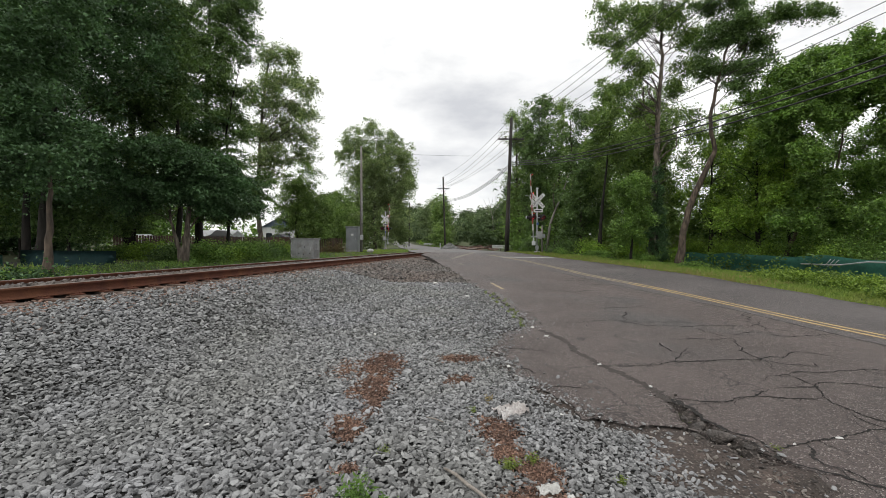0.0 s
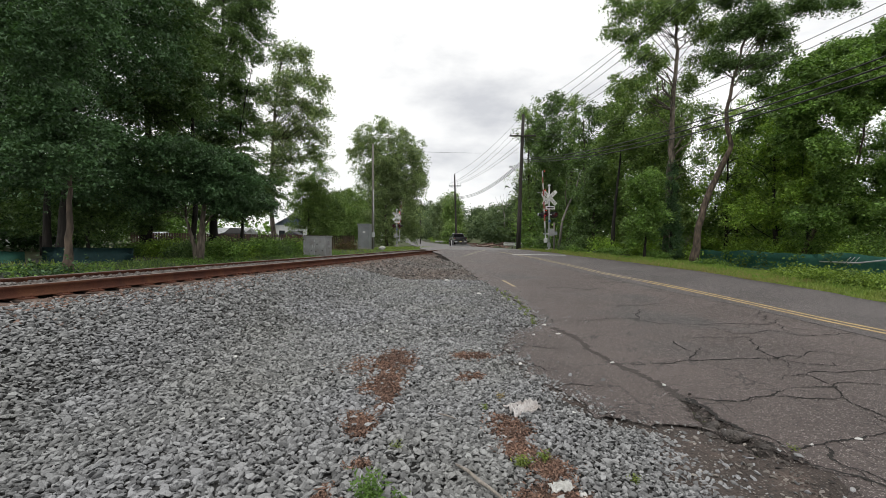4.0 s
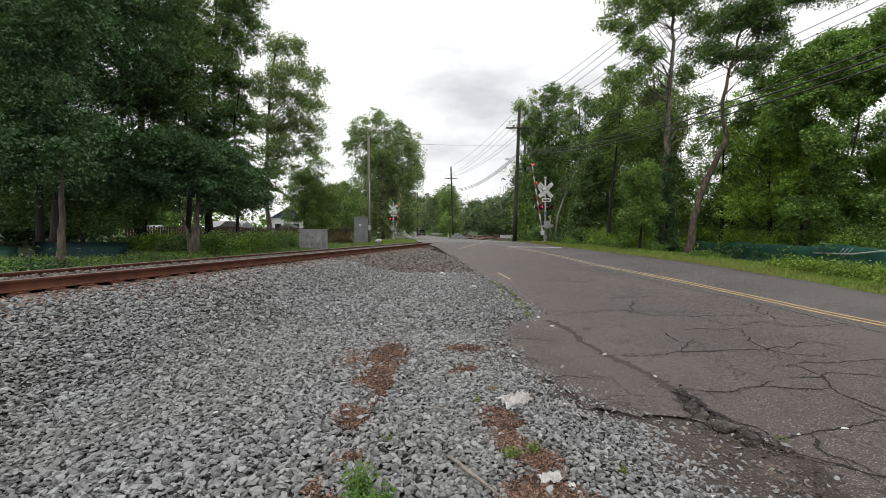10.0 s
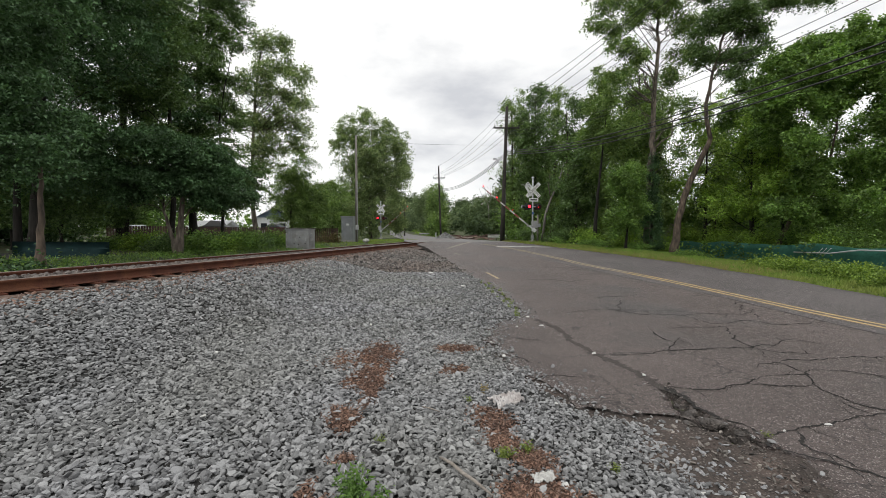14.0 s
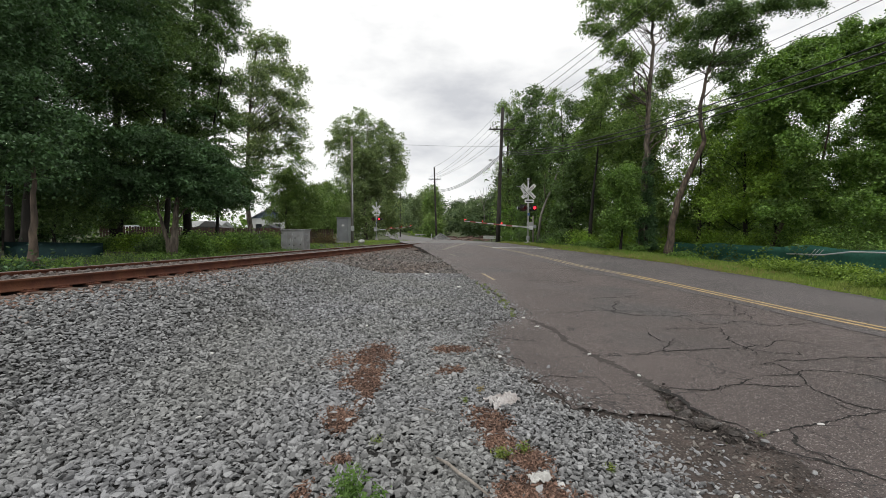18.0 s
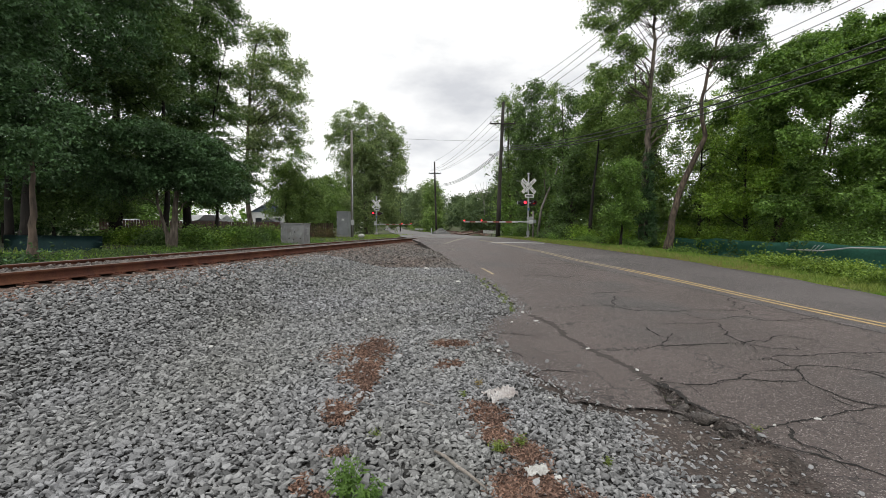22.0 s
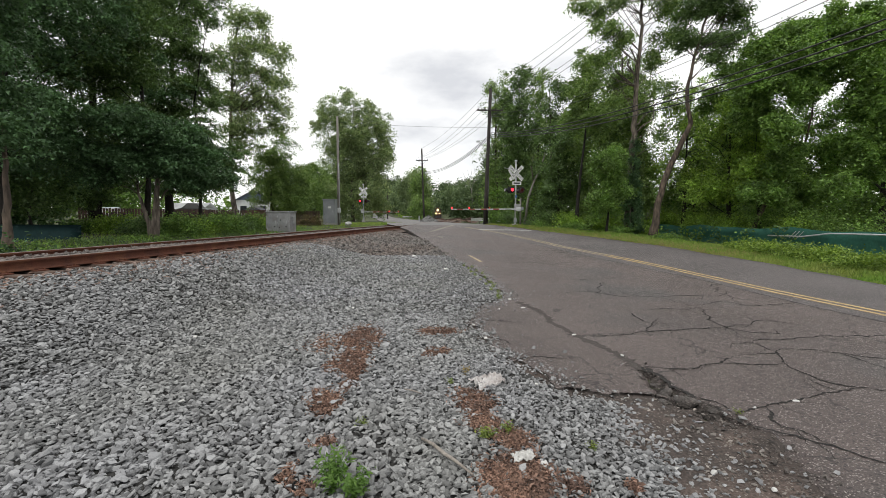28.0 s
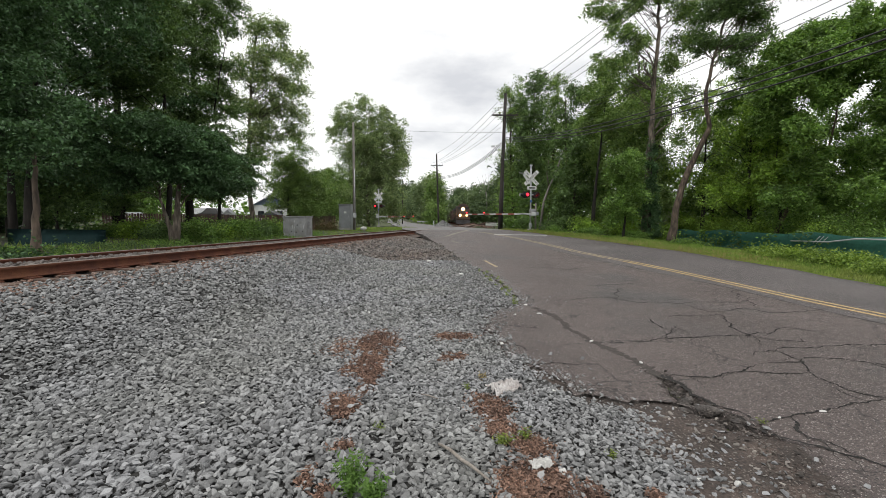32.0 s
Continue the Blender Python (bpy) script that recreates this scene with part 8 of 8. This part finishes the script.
def arch(cy, r, z0, n=10):
    """Half circle over a wheel, from back to front."""
    return [(cy - r * math.cos(math.pi * i / n), z0 + r * math.sin(math.pi * i / n) * 0.95) for i in range(n + 1)]


WHEELS = []


def wheel(parent, x, y, r=0.385, w=0.25):
    s = 1 if x > 0 else -1
    hub = empty("wheel", pose(x, y, r), "", "")
    hub.parent = parent
    bm = bmesh.new()
    prof_t = [(-w / 2, r * 0.66), (-w / 2, r * 0.9), (-w / 2 + 0.03, r * 0.985), (0, r), (w / 2 - 0.03, r * 0.985), (w / 2, r * 0.9), (w / 2, r * 0.66)]
    n = 36
    rows = []
    for k in range(n):
        a = math.tau * k / n
        rows.append([bm.verts.new((px, math.cos(a) * pr, math.sin(a) * pr)) for px, pr in prof_t])
    for k in range(n):
        a, b = rows[k], rows[(k + 1) % n]
        for j in range(len(prof_t) - 1):
            bm.faces.new((a[j], a[j + 1], b[j + 1], b[j]))
    bmesh.ops.recalc_face_normals(bm, faces=bm.faces)
    part("tyre", bm, RUBBER, hub, soft=True)
    rim = disc(r * 0.66, w * 0.55, "X", 30, (0, 0, 0))
    rm = part("rim", rim, TRIM, hub)
    part("rim_edge", tube([(s * w * 0.40, math.cos(math.tau * k / 28) * r * 0.62, math.sin(math.tau * k / 28) * r * 0.62) for k in range(29)], 0.022, 6), ALLOY, rm)
    for k in range(6):
        a = math.tau * k / 6
        sp = box(0.05, 0.085, r * 0.46, (s * w * 0.40, 0, r * 0.36), 0.012, Matrix.Rotation(a, 4, "X"))
        part("spoke", sp, ALLOY, rm)
    part("hub_cap", disc(0.07, 0.06, "X", 14, (s * w * 0.44, 0, 0)), ALLOY, rm)
    WHEELS.append((hub, x, y, r))
    return hub


def pickup():
    """Origin on the road midway between the axles; the front points along +y."""
    base = empty("pickup_truck", pose(0, 0, 0), "dark grey crew cab pickup truck with black fender flares", "pickup truck")
    fy, ry, R = 1.62, -1.62, 0.47
    low = [(2.50, 0.50), (2.52, 0.86), (2.46, 1.02), (2.1, 1.08), (1.15, 1.14), (0.95, 1.16), (-0.92, 1.16), (-0.92, 0.38)]
    front = [(-1.06, 0.38), (fy - R, 0.40)] + arch(fy, R, 0.42) + [(fy + R, 0.40), (2.32, 0.50), (2.40, 0.72), (2.39, 0.98), (2.30, 1.07), (1.9, 1.14), (1.5, 1.17), (1.0, 1.21), (-1.06, 1.22)]
    part("body", prism(front, 0.885, 0.87, 0.04), TRUCK_PAINT, base)
    bed = [(-2.64, 0.62)] + [(ry - R, 0.42)] + arch(ry, R, 0.42) + [(ry + R, 0.40), (-1.09, 0.38), (-1.09, 1.235), (-2.66, 1.235)]
    part("bed", prism(bed, 0.88, 0.86, 0.02), TRUCK_PAINT, base)
    # flat black lid added in place of the open bed's hollow
    part("bed_rail", box(1.78, 1.54, 0.035, (0, -1.88, 1.245), 0.012), TRIM, base)
    cab = [(1.08, 1.16), (0.56, 1.68), (0.46, 1.74), (0.22, 1.80), (-0.55, 1.82), (-0.92, 1.79), (-1.00, 1.72), (-1.16, 1.18)]
    part("cab", prism(cab, 0.865, 0.67, 0.06), TRUCK_PAINT, base)

    def cab_x(z):
        return 0.865 - 0.195 * (z - 1.16) / 0.66

    def pane(name, pts, mt):
        """A thin pane lying just outside the cab's skin."""
        bm = bmesh.new()
        bm.faces.new([bm.verts.new(p) for p in pts])
        bmesh.ops.recalc_face_normals(bm, faces=bm.faces)
        bmesh.ops.solidify(bm, geom=list(bm.faces), thickness=0.012)
        return part(name, bm, mt, base)

    pane("windscreen", [(x, 1.08 - (z - 1.16) * 1.0 + 0.012, z + 0.012) for x, z in ((-0.74, 1.20), (0.74, 1.20), (0.62, 1.64), (-0.62, 1.64))], CAR_GLASS)
    back = [(x, -1.16 + (z - 1.18) * 0.296 - 0.022, z) for x, z in ((-0.74, 1.28), (0.74, 1.28), (0.62, 1.69), (-0.62, 1.69))]
    pane("rear_window", back, CAR_GLASS)
    for x in (-0.22, 0.22):
        part("window_bar", tube([(x, -1.16 + 0.11 * 0.296 - 0.026, 1.29), (x, -1.16 + 0.50 * 0.296 - 0.026, 1.68)], 0.008, 6), RUBBER, base)
    part("rear_window_seal", tube([Vector(p) + Vector((0, -0.006, 0)) for p in back + back[:1]], 0.014, 6), TRIM, base)
    part("brake_light", box(0.30, 0.05, 0.04, (0, -1.0, 1.755), 0.01), TAIL, base)
    for s in (-1, 1):
        for y0, y1, t0, t1 in ((0.93, 0.0, 0.50, 0.02), (-0.08, -0.90, -0.08, -0.80)):
            zb, zt = 1.245, 1.70
            pane("side_window", [(s * (cab_x(zb) + 0.014), y0, zb), (s * (cab_x(zb) + 0.014), y1, zb), (s * (cab_x(zt) + 0.014), t1, zt), (s * (cab_x(zt) + 0.014), t0, zt)], SIDE_GLASS)
            part("rain_guard", tube([(s * (cab_x(zt) + 0.03), t0 - 0.02, zt + 0.01), (s * (cab_x(zt) + 0.03), t1, zt + 0.01)], 0.022, 6), TRIM, base)
        for y in (0.0, -0.86):
            part("door_seam", box(0.008, 0.012, 0.72, (s * 0.874, y, 0.80)), TRIM, base)
        for y in (0.14, -0.68):
            part("door_handle", box(0.035, 0.15, 0.04, (s * 0.885, y, 1.05), 0.01), TRIM, base)
        part("side_moulding", box(0.03, 2.0, 0.055, (s * 0.885, 0.12, 0.80), 0.01), FLARE, base)
        part("sill", box(0.10, 2.1, 0.06, (s * 0.80, 0, 0.40), 0.02), TRIM, base)
        mr = part("mirror", box(0.20, 0.10, 0.17, (s * 0.98, 0.82, 1.29), 0.035), TRIM, base)
        for cy in (fy, ry):
            fl = bmesh.new()
            rows = []
            for i in range(15):
                an = math.pi * (-0.07 + 1.14 * i / 14)
                cs, sn = -math.cos(an), math.sin(an) * 0.95
                rows.append([fl.verts.new((s * x, cy + cs * rr, 0.42 + sn * rr)) for x, rr in ((0.86, R - 0.01), (0.935, R + 0.005), (0.94, R + 0.05), (0.905, R + 0.11), (0.865, R + 0.125))])
            for a, b in zip(rows, rows[1:]):
                for j in range(4):
                    fl.faces.new((a[j], a[j + 1], b[j + 1], b[j]))
            bmesh.ops.recalc_face_normals(fl, faces=fl.faces)
            bmesh.ops.solidify(fl, geom=list(fl.faces), thickness=0.012)
            part("fender_flare", fl, FLARE, base, "dark fender flare")
            part("wheel_well", disc(R - 0.02, 0.5, "X", 20, (s * 0.62, cy, 0.44)), BLACK, base)
            part("mud_flap", box(0.24, 0.02, 0.30, (s * 0.78, cy - R - 0.03, 0.36), 0.004), RUBBER, base)
        tl = part("tail_light", box(0.115, 0.09, 0.22, (s * 0.80, -2.635, 1.045), 0.025), TAIL, base)
        part("reversing_lens", box(0.10, 0.085, 0.055, (s * 0.80, -2.634, 0.905), 0.015), CLEAR, tl, "clear lower lens")
        part("headlight", box(0.34, 0.12, 0.17, (s * 0.66, 2.32, 0.93), 0.04), CLEAR, base)
    tg = part("tailgate", box(1.44, 0.05, 0.50, (0, -2.655, 0.93), 0.02), TRUCK_PAINT, base)
    part("tailgate_handle", box(0.22, 0.03, 0.08, (0, -2.685, 1.06), 0.01), TRIM, tg)
    part("tailgate_crease", box(1.40, 0.012, 0.03, (0, -2.682, 0.90), 0.004), TRUCK_PAINT, tg)
    part("badge", box(0.16, 0.008, 0.04, (0.45, -2.684, 0.84)), CHROME, tg, "small bright badge")
    bp = part("rear_bumper", box(1.70, 0.16, 0.18, (0, -2.71, 0.60), 0.03), CHROME, base)
    part("bumper_step", box(0.95, 0.10, 0.10, (0, -2.745, 0.665), 0.02), TRIM, bp, "black step pad")
    part("number_plate", box(0.31, 0.012, 0.155, (0, -2.795, 0.62)), PLATE, bp)
    part("hitch", box(0.5, 0.12, 0.10, (0, -2.70, 0.42), 0.02), BLACK, base)
    part("front_bumper", box(1.72, 0.20, 0.26, (0, 2.38, 0.60), 0.06), TRIM, base)
    part("grille", box(0.9, 0.06, 0.2, (0, 2.40, 0.90), 0.02), CHROME, base)
    part("chassis", box(1.2, 4.6, 0.18, (0, -0.1, 0.42), 0.02), BLACK, base)
    part("rear_axle", tube([(-0.7, ry, 0.37), (0.7, ry, 0.37)], 0.06, 8), BLACK, base)
    part("differential", disc(0.15, 0.2, "Y", 12, (0.1, ry, 0.38)), BLACK, base)
    for x in (-0.76, 0.76):
        for y in (fy, ry):
            wheel(base, x, y)
    return base


truck = pickup()

# ---- train ----
LOCO = mat("dark_loco_paint", (0.028, 0.026, 0.030), (0.045, 0.038, 0.036), 1.2, 0.55, fine=0.2)
# yellow paint with the headlights' warm glare lightened into its colour
LOCO_Y_GLARE = mat("loco_yellow_glare", (0.24, 0.12, 0.045), (0.17, 0.09, 0.04), 2, 0.55, fine=0.2)


LOCO_BROWN = mat("loco_brown", (0.085, 0.046, 0.028), (0.055, 0.034, 0.024), 1.5, 0.6, fine=0.2)


def locomotive(name, label, lit):
    """Origin on the rail top at the front coupler; the front points along -y."""
    base = empty(name, pose(0, 0, 0), label, "locomotive")
    part("frame", box(3.0, 21.0, 0.45, (0, 10.8, 1.25), 0.05), LOCO, base)
    part("pilot", prism([(0.15, 0.15), (0.55, 0.15), (0.75, 1.0), (0.3, 1.0)], 1.45), LOCO, base)
    part("anticlimber", box(2.9, 0.35, 0.4, (0, 0.35, 1.25), 0.06), LOCO_BROWN, base)
    part("nose", prism([(1.0, 1.45), (1.05, 2.75), (1.4, 2.95), (2.6, 2.95), (2.6, 1.45)], 0.95, 0.85, 0.06), LOCO_BROWN, base)
    cab = part("cab", prism([(2.5, 1.45), (2.55, 3.3), (2.6, 3.35), (5.3, 3.35), (5.4, 1.45)], 1.5, 1.44, 0.06), LOCO_BROWN, base)
    part("cab_roof", disc(1.42, 2.7, "Y", 28, (0, 3.97, 3.12)), LOCO_BROWN, cab)
    for x in (-0.72, 0.72):
        part("windscreen", box(0.9, 0.05, 0.55, (x, 2.56, 3.55), 0.02, pose(0, 0, 0)), BLACK, cab)
    part("number_board", box(1.1, 0.08, 0.22, (0, 2.6, 4.15), 0.02), LOCO, cab)
    part("nose_stripe", box(1.72, 0.03, 0.5, (0, 1.0, 1.9), 0.01), LOCO_Y_GLARE, base)
    part("hood", prism([(5.4, 1.45), (5.4, 4.1), (5.6, 4.3), (19.8, 4.3), (20.4, 4.0), (20.4, 1.45)], 0.98, 0.92, 0.08), LOCO, base)
    part("radiator", box(3.0, 3.6, 0.7, (0, 17.6, 4.05), 0.08), LOCO, base)
    part("fuel_tank", box(2.6, 6.2, 0.85, (0, 10.8, 0.72), 0.12), LOCO, base)
    for y in (4.0, 17.6):
        part("bogie", box(2.5, 4.6, 0.55, (0, y, 0.62), 0.08), BLACK, base)
        for k in (-1.6, 0, 1.6):
            part("axle_wheels", disc(0.52, 2.2, "X", 20, (0, y + k, 0.52)), RUST, base)
    for s in (-1, 1):
        part("handrail", tube([(s * 1.42, 0.6, 1.5), (s * 1.42, 0.6, 2.5), (s * 1.42, 2.4, 2.5)], 0.025, 6), LOCO_Y_GLARE, base)
        part("side_rail", tube([(s * 1.46, 5.6, 2.45), (s * 1.46, 20, 2.45)], 0.025, 6), LOCO_Y_GLARE, base)
        part("steps", box(0.5, 0.5, 0.9, (s * 1.2, 0.75, 0.75), 0.03), LOCO, base)
    part("coupler", box(0.3, 0.5, 0.3, (0, 0.0, 0.88), 0.05), BLACK, base)
    if lit:
        # disc radii are enlarged to take in each lamp's bloom and brightness
        for x, z, rr in ((0.0, 3.35, 0.38), (-0.66, 1.95, 0.30), (0.72, 1.95, 0.22)):
            h = part("headlight", disc(rr, 0.14, "Y", 18, (x, 2.45 if z > 3 else 0.62, z)), HEADLIGHT, base, "lit warm headlight")
    return base


def wagon():
    base = empty("freight_wagon", pose(0, 0, 0), "dark enclosed freight wagon", "freight wagon", "wagons")
    part("body", box(3.0, 15.6, 3.2, (0, 8, 2.55), 0.05), mat("wagon_brown", (0.09, 0.05, 0.04), (0.06, 0.038, 0.032), 1, 0.8, fine=0.3), base)
    part("underframe", box(2.4, 16.4, 0.3, (0, 8, 0.85)), BLACK, base)
    for k in range(8):
        for s in (-1, 1):
            part("rib", box(0.06, 0.1, 3.1, (s * 1.52, 0.9 + k * 2.03, 2.55)), mat("wagon_brown", (0.09, 0.05, 0.04)), base)
    for y in (2.2, 13.8):
        part("bogie", box(2.3, 2.6, 0.5, (0, y, 0.55), 0.05), BLACK, base)
        for k in (-0.9, 0.9):
            part("axle_wheels", disc(0.45, 2.2, "X", 18, (0, y + k, 0.45)), RUST, base)
    return base


TRAIN = [(locomotive("lead_locomotive", "dark diesel locomotive with three lit headlights", True), 0.0),
         (locomotive("second_locomotive", "dark diesel locomotive behind the first", False), 21.8)]
w0 = wagon()
TRAIN.append((w0, 43.6))
for k in range(1, 4):
    TRAIN.append((copy_thing(w0, Matrix.Identity(4)), 43.6 + 17.0 * k))

# ---- moving things ----
TRUCK_ROWS = [(0.0, 9.4, 3.3), (0.3, 8.80, 7.5), (0.5, 8.44, 10.5), (0.8, 7.55, 14.75), (1.2, 6.55, 20.7), (1.7, 5.35, 28.1), (2.0, 4.75, 33.1), (2.2, 4.3, 36.4), (2.8, 2.9, 46.5), (3.5, 1.0, 58), (6.0, -3.7, 85),
              (7.0, -5.2, 97), (8.0, -6.6, 109), (10.0, -10.0, 131), (12.0, -14.2, 160), (14.0, -19.6, 200), (17.0, -26, 258), (20.0, -36, 320), (24, -48, 390), (32, -52, 398)]
ARM_ROWS = [(0, 3), (9.4, 3), (10, 9), (10.5, 12), (11, 16), (11.5, 21), (12, 26), (12.5, 32), (13, 38), (13.5, 44), (14, 50), (14.5, 55.5), (15.5, 65), (16.5, 73), (17, 77), (17.5, 81), (18, 84), (18.6, 87.5), (19.3, 90), (32, 90)]
TRAIN_ROWS = [(0.0, 830), (22.0, 321.6), (25.0, 252.3), (26.5, 217.7), (28.0, 183), (29.0, 160), (30.0, 138), (31.0, 116), (32.0, 95)]


def heading(rows, i):
    a, b = rows[max(i - 1, 0)], rows[min(i + 1, len(rows) - 1)]
    return math.degrees(math.atan2(-(b[1] - a[1]), b[2] - a[2]))


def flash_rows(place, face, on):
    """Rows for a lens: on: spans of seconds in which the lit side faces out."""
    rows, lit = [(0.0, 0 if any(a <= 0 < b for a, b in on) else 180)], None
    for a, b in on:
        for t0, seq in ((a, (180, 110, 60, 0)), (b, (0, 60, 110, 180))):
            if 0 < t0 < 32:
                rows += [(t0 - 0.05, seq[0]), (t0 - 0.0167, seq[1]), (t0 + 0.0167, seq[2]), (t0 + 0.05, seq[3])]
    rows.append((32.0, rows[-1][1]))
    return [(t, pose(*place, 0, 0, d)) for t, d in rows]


def motions():
    rows, rolled = [], 0.0
    for i, (t, x, y) in enumerate(TRUCK_ROWS):
        s = math.degrees(math.atan((float(prof(y + 1)) - float(prof(y - 1))) / 2))
        rows.append((t, pose(x, y, float(prof(y)) + 0.014, s, 0, heading(TRUCK_ROWS, i))))
    walk(truck, rows)
    for hub, x, y, r in WHEELS:
        spin, last, wr = 0.0, TRUCK_ROWS[0], []
        for t, tx, ty in TRUCK_ROWS:
            d = math.hypot(tx - last[1], ty - last[2])
            k = max(1, int(d / 0.5)) if d else 1
            for j in range(1, k + 1):
                wr.append((last[0] + (t - last[0]) * j / k, spin + d * j / k / r))
            spin, last = spin + d / r, (t, tx, ty)
        keys = [(0.0, pose(x, y, r))]
        done = 0.0
        for t, a in wr:
            if t >= done + 1 / 30:
                keys.append((t, pose(x, y, r, -math.degrees(a) % 360)))
                done = t
            if t > 3.6:
                break
        keys.append((32.0, keys[-1][1]))
        walk(hub, keys)
    for arm, sgn in ARMS:
        home = arm.matrix_basis.translation.copy()
        walk(arm, [(t, Matrix.Translation(home) @ Matrix.Rotation(radians(26 * sgn), 4, "Z") @ Matrix.Rotation(radians(sgn * a), 4, "Y")) for t, a in ARM_ROWS])
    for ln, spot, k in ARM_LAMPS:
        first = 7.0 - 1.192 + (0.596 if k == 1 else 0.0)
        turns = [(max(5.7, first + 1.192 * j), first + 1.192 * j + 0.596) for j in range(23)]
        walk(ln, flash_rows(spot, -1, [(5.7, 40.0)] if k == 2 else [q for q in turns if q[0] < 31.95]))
    for ob, back in TRAIN:
        rows = []
        for t, y in TRAIN_ROWS:
            yy = y + back
            dx = float(track_x(yy + 8) - track_x(yy - 2)) / 10
            rows.append((t, pose(float(track_x(yy)), yy, RAIL_TOP, 0, 0, -math.degrees(math.atan(dx)))))
        walk(ob, rows)
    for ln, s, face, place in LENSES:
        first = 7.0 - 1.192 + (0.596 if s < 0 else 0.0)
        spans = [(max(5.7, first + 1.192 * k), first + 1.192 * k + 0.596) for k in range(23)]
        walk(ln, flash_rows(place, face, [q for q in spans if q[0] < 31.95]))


motions()
